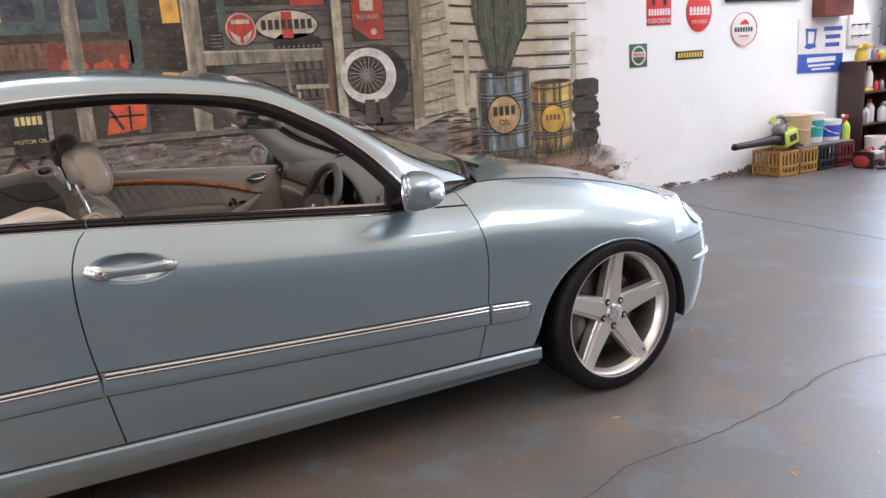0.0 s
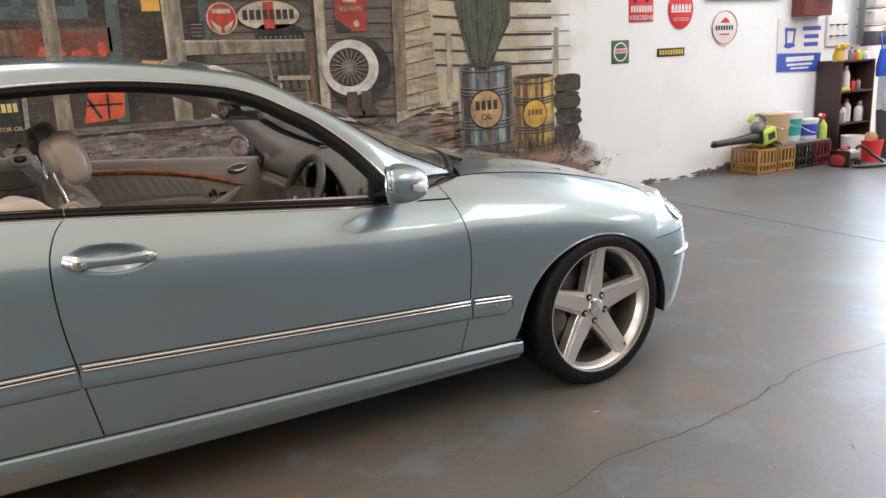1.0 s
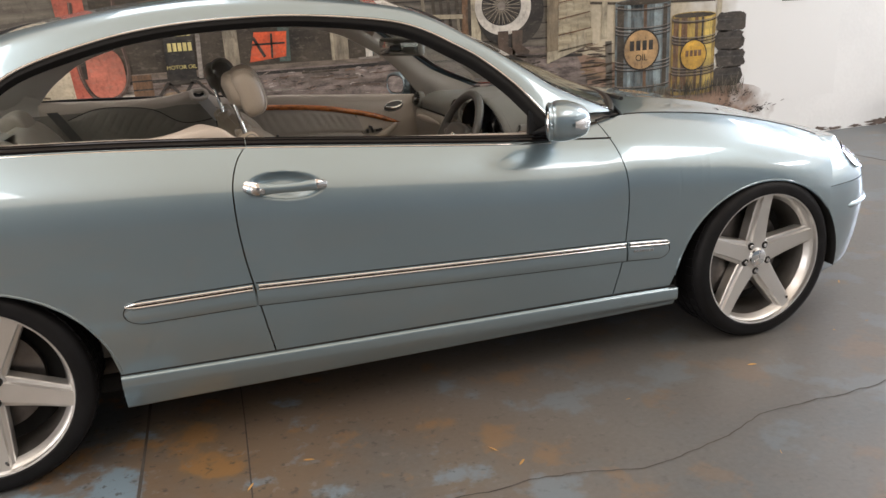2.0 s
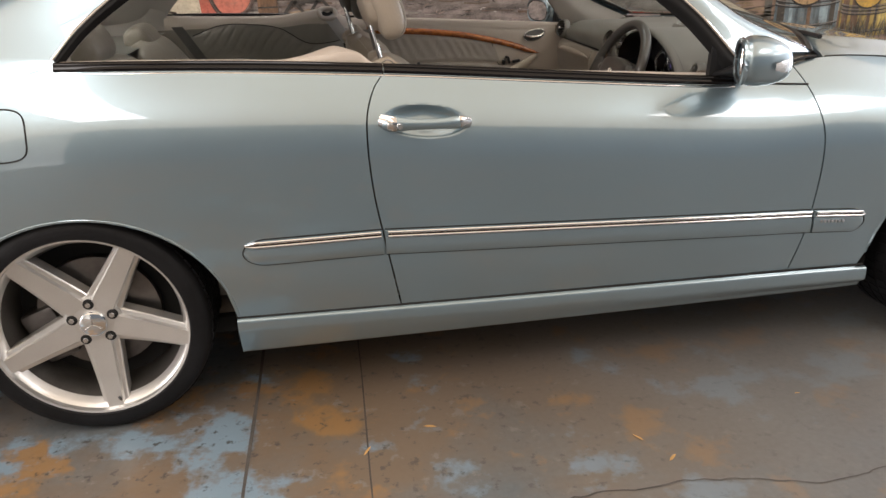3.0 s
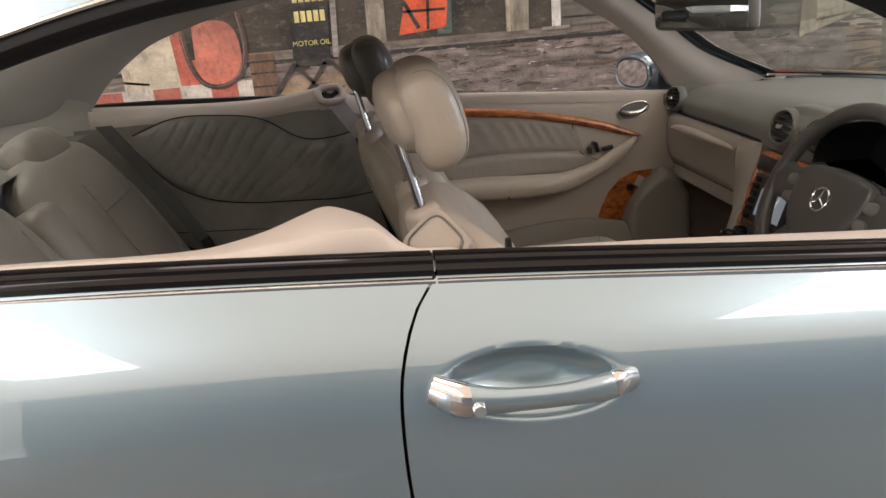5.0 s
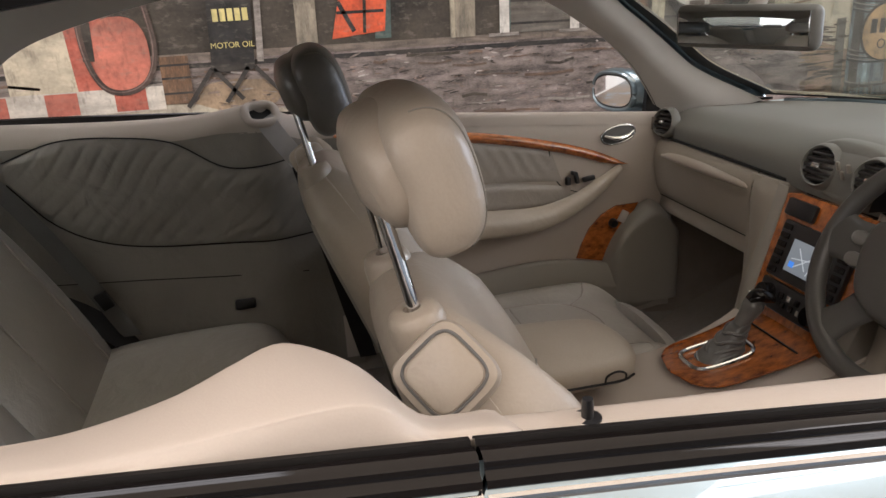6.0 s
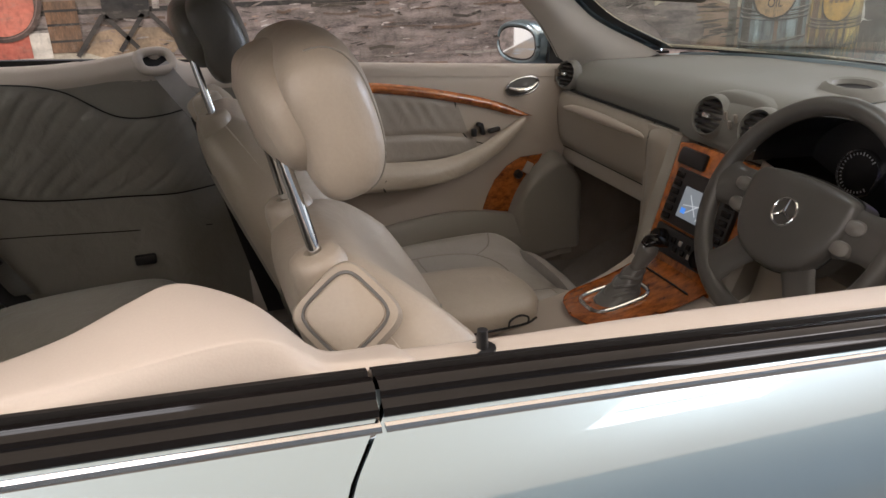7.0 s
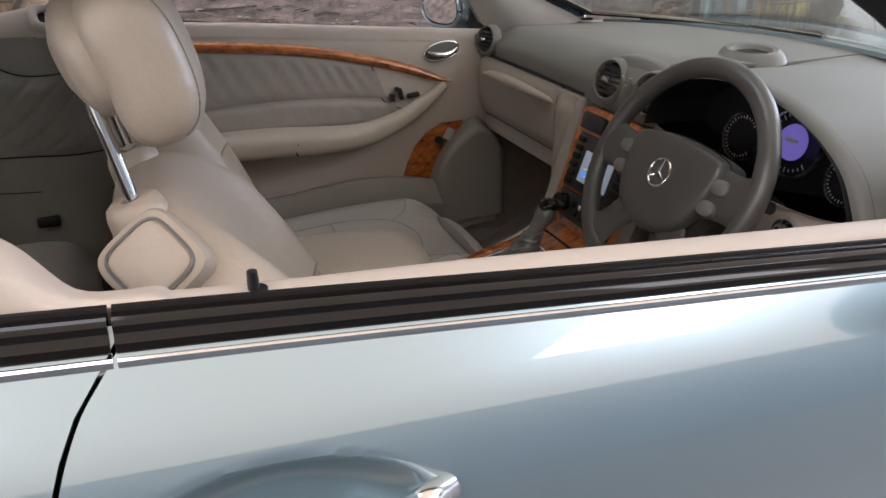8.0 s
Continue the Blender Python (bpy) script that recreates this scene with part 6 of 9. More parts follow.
def vent(c, facing, r, parent, n=5):
    """A round air vent with slats."""
    c = Vector(c) + Vector(facing).normalized() * 0.009
    mm = look(c, c + Vector(facing)) @ pose(0, 0, 0, 0, 180, 0)
    ring = part("air_vent", lathe([(r * 0.94, -0.02), (r * 0.94, 0.002), (r, 0.005), (r * 1.06, 0.003), (r * 1.16, -0.006), (r * 1.22, -0.02)], 40, mm), DASH, parent, "round air vent")
    part("vent_back", lathe([(0.0, -0.0095), (r * 0.93, -0.0095)], 32, mm), DARK, parent)
    for k in range(n):
        h = (k - (n - 1) / 2) * 2 * r * 0.80 / n
        w = math.sqrt(max(0.0, (r * 0.9) ** 2 - h * h))
        part("vent_slat", rbox(2 * w, r * 0.16, 0.012, mm @ pose(0, h, -0.004, 28, 0, 0), r=0.001), VENT_SLAT, parent)
    part("vent_tab", rbox(r * 0.5, r * 0.28, 0.012, mm @ pose(0, 0, 0.006), r=0.003), CHROME_DULL, parent)


vent((0.447, 0.676, 0.877), (-1, -0.25, 0.25), 0.035, car)
vent((0.452, 0.072, 0.886), (-1, -0.12, 0.3), 0.040, car)
vent((0.452, -0.068, 0.886), (-1, -0.12, 0.3), 0.040, car)
PF, PU = Vector((-0.958, 0, 0.287)), Vector((0.287, 0, 0.958))
PC = Vector((0.486, 0.014, 0.878))
part("vent_pod", pillow(dense([(PC, 0.122, 0.066, (0, 1, 0), PU, 2.6), (PC + PF * 0.018, 0.116, 0.060, (0, 1, 0), PU, 2.6), (PC + PF * 0.027, 0.106, 0.051, (0, 1, 0), PU, 2.6), (PC + PF * 0.030, 0.065, 0.022, (0, 1, 0), PU, 2.4)], 5), n=48), DASH, car, "rounded pod round the centre vents")
vent((0.455, -0.642, 0.868), (-1, 0.12, 0.25), 0.030, car)
for k in range(3):
    part("vent_switch", rbox(0.006, 0.008, 0.018, pose(0.440, -0.012 + 0.014 * k, 0.90 - 0.016 * (k % 2), 0, -15, 0), r=0.002), TRIM_GREY, car)
# sensor hump on the dash top
sm = pose(0.71, -0.035, 0.936, 0, -6, 0) @ Matrix.Diagonal((0.8, 1.15, 1, 1))
part("dash_sensor", lathe([(0.036, 0.006), (0.042, 0.015), (0.052, 0.017), (0.062, 0.010), (0.070, -0.006)], 40, sm), DASH, pad, "raised round grille on the dash")
part("sensor_grille", lathe([(0.0, 0.005), (0.037, 0.005)], 32, sm), BLACK, pad)

# centre stack: burl frame, radio with its screen, heater controls
ST0, ST1 = Vector((0.434, 0, 0.828)), Vector((0.345, 0, 0.565))


def stack_m(f, y=0.0, out=0.0):
    """A frame on the sloping face of the stack: local x to the car's right, y up, z outwards."""
    up = (ST0 - ST1).normalized()
    nrm = Vector((-up.z, 0, up.x))
    p = ST1.lerp(ST0, f) + nrm * out
    m3 = Matrix((Vector((0, -1, 0)), up, nrm)).transposed().to_4x4()
    return Matrix.Translation((p.x, y, p.z)) @ m3


stack = part("stack_panel", plate([(-0.142, 0.130), (-0.10, 0.138), (0.10, 0.138), (0.142, 0.130), (0.128, -0.10), (0.108, -0.142), (-0.108, -0.142), (-0.128, -0.10)], 0.03, stack_m(0.5), r=0.008), BURL, car, "glossy burl wood centre stack")
part("stack_frame", plate([(-0.172, 0.140), (-0.137, 0.142), (-0.124, -0.10), (-0.104, -0.145), (-0.150, -0.145), (-0.160, -0.10)], 0.05, stack_m(0.5, 0, 0.002), r=0.004), TRIM_GREY, stack)
part("stack_frame", plate([(0.137, 0.142), (0.172, 0.140), (0.160, -0.10), (0.150, -0.145), (0.104, -0.145), (0.124, -0.10)], 0.05, stack_m(0.5, 0, 0.002), r=0.004), TRIM_GREY, stack)
part("ashtray_lid", rbox(0.085, 0.036, 0.012, stack_m(0.88, 0.075, 0.004), r=0.005), BLACK, stack, "black switch row")
part("ashtray_lid", rbox(0.085, 0.036, 0.012, stack_m(0.88, -0.06, 0.004), r=0.005), BLACK, stack, "black switch row")
radio = part("radio", rbox(0.20, 0.118, 0.014, stack_m(0.575, 0, 0.005), r=0.004), BLACK, stack, "black radio with navigation screen")
SCREEN = glow_mat("map_screen", (0.46, 0.48, 0.47), 0.40)
part("screen", rbox(0.104, 0.066, 0.004, stack_m(0.56, 0.0, 0.0125), r=0.001), SCREEN, stack, "pale map screen")
MAPLINE = glow_mat("map_line", (0.85, 0.85, 0.80), 0.55)
for a, w, dx in ((35, 0.07, 0.0), (-50, 0.05, 0.012), (70, 0.055, -0.02), (10, 0.06, 0.01)):
    part("map_road", rbox(w, 0.002, 0.001, stack_m(0.56, dx, 0.0148) @ pose(0, 0, 0, 0, 0, a), r=0), MAPLINE, stack)
part("map_mark", rbox(0.014, 0.012, 0.001, stack_m(0.50, 0.035, 0.015), r=0), glow_mat("map_blue", (0.1, 0.3, 0.8), 0.9), stack)
for col in (-0.082, 0.082):
    for k in range(6):
        part("radio_button", rbox(0.024, 0.012, 0.005, stack_m(0.41 + 0.066 * k, col, 0.013), r=0.0015), BLACK_GLOSS, stack)
heater = part("heater_panel", rbox(0.20, 0.058, 0.012, stack_m(0.235, 0, 0.005), r=0.004), BLACK, stack, "black heater panel")
for y in (-0.068, 0.068):
    part("heater_knob", lathe([(0.0, 0.022), (0.018, 0.021), (0.020, 0.015), (0.021, 0.0)], 24, stack_m(0.235, y, 0.01)), BLACK_GLOSS, stack)
for k in range(6):
    part("heater_button", rbox(0.012, 0.012, 0.006, stack_m(0.205 + 0.06 * (k % 2), -0.03 + 0.012 * k, 0.012), r=0.0015), CHROME_DULL if k % 3 == 0 else BLACK_GLOSS, stack)

# centre console with burl plate, selector lever and armrest
console = loft([[(x, w + 0.012, 0.265), (x, w + 0.006, zt - 0.06), (x, w, zt - 0.012), (x, w - 0.014, zt), (x, 0.0, zt + 0.004), (x, -w + 0.014, zt), (x, -w, zt - 0.012), (x, -w - 0.006, zt - 0.06), (x, -w - 0.012, 0.265)]
                for x, w, zt in ((-0.62, 0.11, 0.47), (-0.42, 0.115, 0.505), (-0.2, 0.118, 0.515), (0.0, 0.118, 0.508), (0.12, 0.120, 0.512), (0.24, 0.135, 0.53), (0.34, 0.155, 0.56), (0.42, 0.17, 0.60))], TRIM, "centre_console", car, "beige centre console", m=48)
part("console_seam", tube([(x, -(0.127 + 0.0 * x), 0.475) for x in (-0.4, -0.1, 0.1)] + [(0.2, -0.137, 0.480), (0.3, -0.158, 0.50)], 0.0025, 6, smooth_steps=3), DARK, console)


GAITER = mat("dark_grey_leather", (0.115, 0.112, 0.105), rough=0.38, vary=0.12, scale=12, grain=240, bump=0.4, bump_d=0.0008)


def wood_plate_z(x):
    return 0.010 + lerp_table([(0.0, 0.512), (0.12, 0.516), (0.24, 0.534), (0.34, 0.564), (0.42, 0.604)], x)


def wood_fn(u, v):
    x = 0.100 + 0.275 * u
    w = 0.088 * math.sqrt(1 - max(0.0, 1 - u / 0.30) ** 2.6) * (1 + 0.22 * u ** 2) + 0.004
    return (x, (2 * v - 1) * w, wood_plate_z(x) + 0.004 * (1 - (2 * v - 1) ** 2))


thick(part("burl_plate", grid(wood_fn, 24, 12), BURL, console, "glossy burl wood console plate"), 0.004, 1)
part("plate_seam", rbox(0.003, 0.17, 0.004, pose(0.315, 0, wood_plate_z(0.315) + 0.006), r=0.001), DARK, console)
gate = [(0.206 + a * 0.066, 0.010 + b * 0.043) for a, b in ring_pts(1, 1, 32, 4)]
part("selector_gate", tube([(x, y, wood_plate_z(x) + 0.006) for x, y in gate], 0.0048, 8, closed=True), CHROME, console, "chrome selector frame")
UX, UY = (1, 0, 0.25), (0, 1, 0)
part("gaiter", pillow(dense([((0.206, 0.010, 0.528), 0.060, 0.038, UX, UY, 3.5), ((0.212, 0.010, 0.546), 0.050, 0.034, UX, UY, 3), ((0.226, 0.009, 0.566), 0.034, 0.027, UX, UY, 2.6), ((0.240, 0.007, 0.586), 0.025, 0.022, UX, UY, 2.4), ((0.252, 0.005, 0.606), 0.019, 0.018, UX, UY, 2.2)], 5)), GAITER, console, "creased silver-grey leather gaiter")
for k in range(4):
    # soft folds round the gaiter
    f = 0.15 + 0.22 * k
    c = Vector((0.206, 0.010, 0.534)).lerp(Vector((0.252, 0.005, 0.606)), f)
    rx, ry = 0.060 - 0.041 * f ** 0.6, 0.038 - 0.019 * f ** 0.6
    part("gaiter_fold", tube([c + Vector((rx * math.cos(a), ry * math.sin(a), 0.25 * rx * math.cos(a) + 0.004 * math.sin(3 * a + k))) for a in (2 * math.pi * q / 28 for q in range(28))], 0.0035, 6, closed=True), GAITER, console)
part("selector_lever", tube([(0.250, 0.005, 0.600), (0.262, 0.003, 0.622), (0.272, 0.001, 0.640), (0.280, -0.001, 0.654)], [0.015, 0.017, 0.021, 0.016], 16, smooth_steps=5), GAITER, console, "grey leather selector lever")
part("selector_top", tube([(0.262, 0.002, 0.652), (0.278, -0.001, 0.662), (0.302, -0.004, 0.656), (0.312, -0.005, 0.648)], [0.012, 0.020, 0.017, 0.009], 14, smooth_steps=4, flat=0.6), BLACK_GLOSS, console, "black selector knob")
part("selector_trim", tube([(0.270, 0.014, 0.664), (0.290, 0.012, 0.667), (0.308, 0.006, 0.660)], 0.0032, 8, smooth_steps=4), CHROME, console, "chrome knob trim")
arm = part("armrest", pillow(dense([((-0.40, 0.012, 0.579), 0.09, 0.03, (0, 1, 0), (0, 0, 1), 3), ((-0.36, 0.012, 0.592), 0.104, 0.046, (0, 1, 0), (0, 0, 1), 3.4), ((-0.22, 0.012, 0.594), 0.106, 0.048, (0, 1, 0), (0, 0, 1), 3.4), ((-0.07, 0.012, 0.592), 0.100, 0.044, (0, 1, 0), (0, 0, 1), 3.2),
                                  ((-0.022, 0.012, 0.590), 0.088, 0.036, (0, 1, 0), (0, 0, 1), 2.8), ((0.004, 0.012, 0.589), 0.05, 0.02, (0, 1, 0), (0, 0, 1), 2.4)], 5), n=40), LEATHER, console, "beige leather centre armrest")
part("armrest_seam", tube([(-0.36, -0.099, 0.586), (-0.2, -0.100, 0.586), (-0.06, -0.096, 0.584), (-0.02, -0.080, 0.584)], 0.0022, 6, smooth_steps=4), DARK, console)
part("armrest_latch", tube([(-0.085, -0.098, 0.586), (-0.083, -0.101, 0.600), (-0.065, -0.101, 0.607), (-0.047, -0.099, 0.600), (-0.045, -0.096, 0.586)], 0.002, 6, smooth_steps=4), DARK, console)
part("seat_belt_buckle", rbox(0.05, 0.026, 0.11, pose(-0.20, -0.155, 0.50, 0, -18, 0), r=0.008), BLACK, car, "black seat belt buckle")
part("buckle_button", rbox(0.03, 0.02, 0.012, pose(-0.217, -0.155, 0.556, 0, -18, 0), r=0.003), RED_PLASTIC, car, "red release button")
part("seat_belt_buckle", rbox(0.05, 0.026, 0.11, pose(-0.25, 0.155, 0.50, 0, -18, 0), r=0.008), BLACK, car, "black seat belt buckle")

# ---- steering wheel ----
SWC, BETA = Vector((0.314, -0.317, 0.8215)), radians(26)
sw_m = Matrix.Translation(SWC) @ Matrix((Vector((0, -1, 0)), Vector((math.sin(BETA), 0, math.cos(BETA))), Vector((-math.cos(BETA), 0, math.sin(BETA))))).transposed().to_4x4()
sw_b = sw_m @ pose(0, 0, -0.0115)
SW_LEATHER = mat("grey_wheel_leather", (0.068, 0.065, 0.059), rough=0.34, vary=0.08, scale=7, grain=260, bump=0.3, bump_d=0.0006)
rim = part("steering_wheel", tube([sw_m @ Vector((0.183 * math.cos(a), 0.183 * math.sin(a), 0.0)) for a in (2 * math.pi * k / 72 for k in range(72))], 0.0165, 14, closed=True, up=(1, 0, 0.2)), SW_LEATHER, car, "grey leather four-spoke steering wheel")
boss = [(-0.104, 0.040), (-0.085, 0.058), (0, 0.066), (0.085, 0.058), (0.104, 0.040), (0.100, -0.010), (0.070, -0.066), (0, -0.088), (-0.070, -0.066), (-0.100, -0.010)]
smooth_boss = [tuple(spline([(a, b, 0) for a, b in boss + boss[:1]], k / 4)[:2]) for k in range(40)]
def boss_fn(u, v):
    sc, h = spline([(1.0, -0.030, 0), (1.0, 0.008, 0), (0.985, 0.018, 0), (0.93, 0.026, 0), (0.75, 0.0305, 0), (0.4, 0.032, 0), (0.02, 0.0325, 0)], 6 * v)[:2]
    x, y = smooth_boss[round(u * 40) % 40]
    return sw_b @ Vector((x * 1.04 * sc, y * 1.04 * sc - 0.004, h))
part("airbag_cover", grid(boss_fn, 40, 24, closed_u=True), SW_LEATHER, rim, "grey padded wheel boss", angle=60)
part("boss_groove", tube([sw_b @ Vector((x * 1.05, y * 1.05 - 0.004, 0.006)) for x, y in smooth_boss], 0.0016, 6, closed=True), BLACK, rim)
for a0, w, r0 in ((3, 0.047, 0.07), (177, 0.047, 0.07), (-54, 0.036, 0.05), (-126, 0.036, 0.05)):
    a = radians(a0)
    p0, p1 = Vector((r0 * math.cos(a), r0 * math.sin(a), -0.008)), Vector((0.180 * math.cos(a), 0.180 * math.sin(a), 0.0))
    part("wheel_spoke", tube([sw_m @ p0, sw_m @ p0.lerp(p1, 0.35), sw_m @ p0.lerp(p1, 0.7), sw_m @ p1], [w * 1.1, w * 0.86, w * 0.80, w * 1.05], 16, smooth_steps=5, flat=0.30, up=sw_m.to_3x3() @ Vector((0, 0, 1))), SW_LEATHER, rim)
BUTTON = mat("grey_button", (0.14, 0.133, 0.122), rough=0.3, vary=0.05, bump=0)
ex, ey = sw_m.to_3x3() @ Vector((1, 0, 0)), sw_m.to_3x3() @ Vector((0, 1, 0))
for sx in (-1, 1):
    for bx, by in ((0.118, 0.016), (0.111, -0.020)):
        part("wheel_button", pillow([(sw_b @ Vector((sx * bx, by, 0.012)), 0.019, 0.0135, ex, ey, 2.4), (sw_b @ Vector((sx * bx, by, 0.022)), 0.017, 0.0115, ex, ey, 2.4), (sw_b @ Vector((sx * bx, by, 0.0255)), 0.010, 0.006, ex, ey, 2.2)]), BUTTON, rim)
part("wheel_emblem", tube([sw_b @ Vector((0.023 * math.cos(a), 0.023 * math.sin(a) - 0.002, 0.0335)) for a in (2 * math.pi * k / 32 for k in range(32))], 0.002, 6, closed=True), CHROME, rim, "chrome ring emblem")
for k in range(3):
    a = radians(90 + 120 * k)
    part("emblem_ray", tube([sw_b @ Vector((0, -0.002, 0.0345)), sw_b @ Vector((0.022 * math.cos(a), 0.022 * math.sin(a) - 0.002, 0.0335))], [0.003, 0.0012], 6), CHROME, rim)
part("steering_column", tube([sw_m @ Vector((0, 0, -0.02)), sw_m @ Vector((0, -0.01, -0.09)), sw_m @ Vector((0, -0.02, -0.24))], [0.04, 0.055, 0.06], 16, smooth_steps=3), SW_LEATHER, car, "grey steering column cover")
for sx in (-1, 1):
    part("column_stalk", tube([sw_m @ Vector((sx * 0.04, 0.005, -0.07)), sw_m @ Vector((sx * 0.16, 0.02, -0.06))], [0.008, 0.010], 8), BLACK, car, "black column stalk")
# ignition, key, switches
part("ignition", lathe([(0.012, 0.008), (0.020, 0.012), (0.026, 0.008), (0.027, -0.01)], 28, Matrix.Translation((0.442, -0.456, 0.752)) @ pose(0, 0, 0, 0, -90, 0)), CHROME, car, "chrome ignition ring")
part("ignition_core", lathe([(0.0, 0.006), (0.013, 0.006), (0.013, -0.01)], 20, Matrix.Translation((0.442, -0.456, 0.752)) @ pose(0, 0, 0, 0, -90, 0)), BLACK, car)
key = part("key", rbox(0.045, 0.010, 0.020, pose(0.415, -0.456, 0.752), r=0.004), CHROME_DULL, car, "key in the ignition")
part("key_ring", tube([(0.398, -0.456 + 0.010 * math.cos(a), 0.738 + 0.012 * math.sin(a)) for a in (2 * math.pi * k / 20 for k in range(20))], 0.0014, 6, closed=True), CHROME, key)
part("key_fob", rbox(0.012, 0.024, 0.036, pose(0.398, -0.448, 0.712, 0, 0, 15), r=0.006), BLACK, key, "black key fob")
part("key_tag", rbox(0.003, 0.026, 0.052, pose(0.392, -0.462, 0.690, 4, 0, 20), r=0.002), mat("white_tag", (0.75, 0.74, 0.72), rough=0.4), key, "white key tag")
part("light_switch", lathe([(0.0, 0.018), (0.014, 0.017), (0.017, 0.0), (0.022, 0.0), (0.024, -0.004)], 24, Matrix.Translation((0.442, -0.545, 0.712)) @ pose(0, 0, 0, 0, -90, 0)), BLACK, car, "black light switch")
part("wheel_adjuster", rbox(0.008, 0.020, 0.026, pose(0.442, -0.560, 0.765), r=0.003), BLACK, car)
part("headlamp_leveller", rbox(0.008, 0.012, 0.032, pose(0.442, -0.510, 0.725), r=0.003), BLACK, car)
part("brake_release", rbox(0.012, 0.085, 0.034, pose(0.448, -0.560, 0.655, 8, 0, 0), r=0.008), BLACK, car, "black parking brake release")
for k, (py, pz) in enumerate(((-0.30, 0.40), (-0.42, 0.40))):
    ped = part("pedal", rbox(0.014, 0.06, 0.09, pose(0.64, py, pz, 0, -35, 0), r=0.006), BLACK, car, "black foot pedal")
    part("pedal_arm", tube([(0.65, py, pz), (0.70, py, pz + 0.12), (0.76, py, pz + 0.3)], 0.008, 8), BLACK, ped)
part("floor_mat", grid(lambda u, v: (0.12 + 0.52 * u, -0.62 + 0.46 * v, 0.285 + 0.05 * max(0, u - 0.7)), 20, 16), CARPET, car, "beige floor mat with a heel pad")
HEEL = mat("heel_pad", (0.20, 0.175, 0.145), rough=0.6, vary=0.1, bump=0.3)
hp = part("heel_pad", rbox(0.15, 0.19, 0.006, pose(0.52, -0.30, 0.291), r=0.002), HEEL, car, "ribbed heel pad")
for k in range(7):
    part("heel_rib", rbox(0.008, 0.13, 0.004, pose(0.47 + 0.016 * k, -0.30, 0.296), r=0.001), CARPET, hp)
# inner mirror
im = look((0.192, -0.004, 1.170), (-0.70, -0.44, 1.13)) @ pose(0, 0, 0, 0, 180, 0)
# Glass colour greyed to stand for a reflection of the dark cabin.
DARKENED_MIRROR = mat("darkened_mirror_glass", (0.36, 0.37, 0.36), rough=0.05, metal=1.0, vary=0.01, bump=0)
inner = part("inner_mirror", rbox(0.262, 0.074, 0.034, im @ pose(0, 0, -0.014), r=0.016, seg=4), DASH, car, "grey-brown framed inner mirror")
part("inner_mirror_glass", rbox(0.240, 0.056, 0.004, im @ pose(0, 0, 0.003), r=0.0018), DARKENED_MIRROR, inner, "mirror glass greyed for the dark cabin it reflects")
part("mirror_arm", tube([(0.215, 0.006, 1.185), (0.235, 0.004, 1.23), (0.225, 0.0, 1.285)], 0.014, 10, smooth_steps=3), HEADLINER, inner)
for s in (-1, 1):
    part("sun_visor", rbox(0.17, 0.42, 0.02, pose(0.09, s * 0.30, 1.305, 0, 26, 0), r=0.008), HEADLINER, car, "grey-beige sun visor folded up")


# ---- seats ----
LEAN_A = radians(25.5)
UPV, FWD = Vector((-math.sin(LEAN_A), 0, math.cos(LEAN_A))), Vector((math.cos(LEAN_A), 0, math.sin(LEAN_A)))
# Beige leather darkened to put the far restraint's shade into its colour.
LEATHER_SHADED = mat("shaded_beige_leather", (0.115, 0.106, 0.090), crease=0.22, rough=0.42, vary=0.08, scale=5, grain=260, bump=0.35, bump_d=0.0008)
STITCH = mat("pale_stitching", (0.50, 0.44, 0.37), rough=0.7)


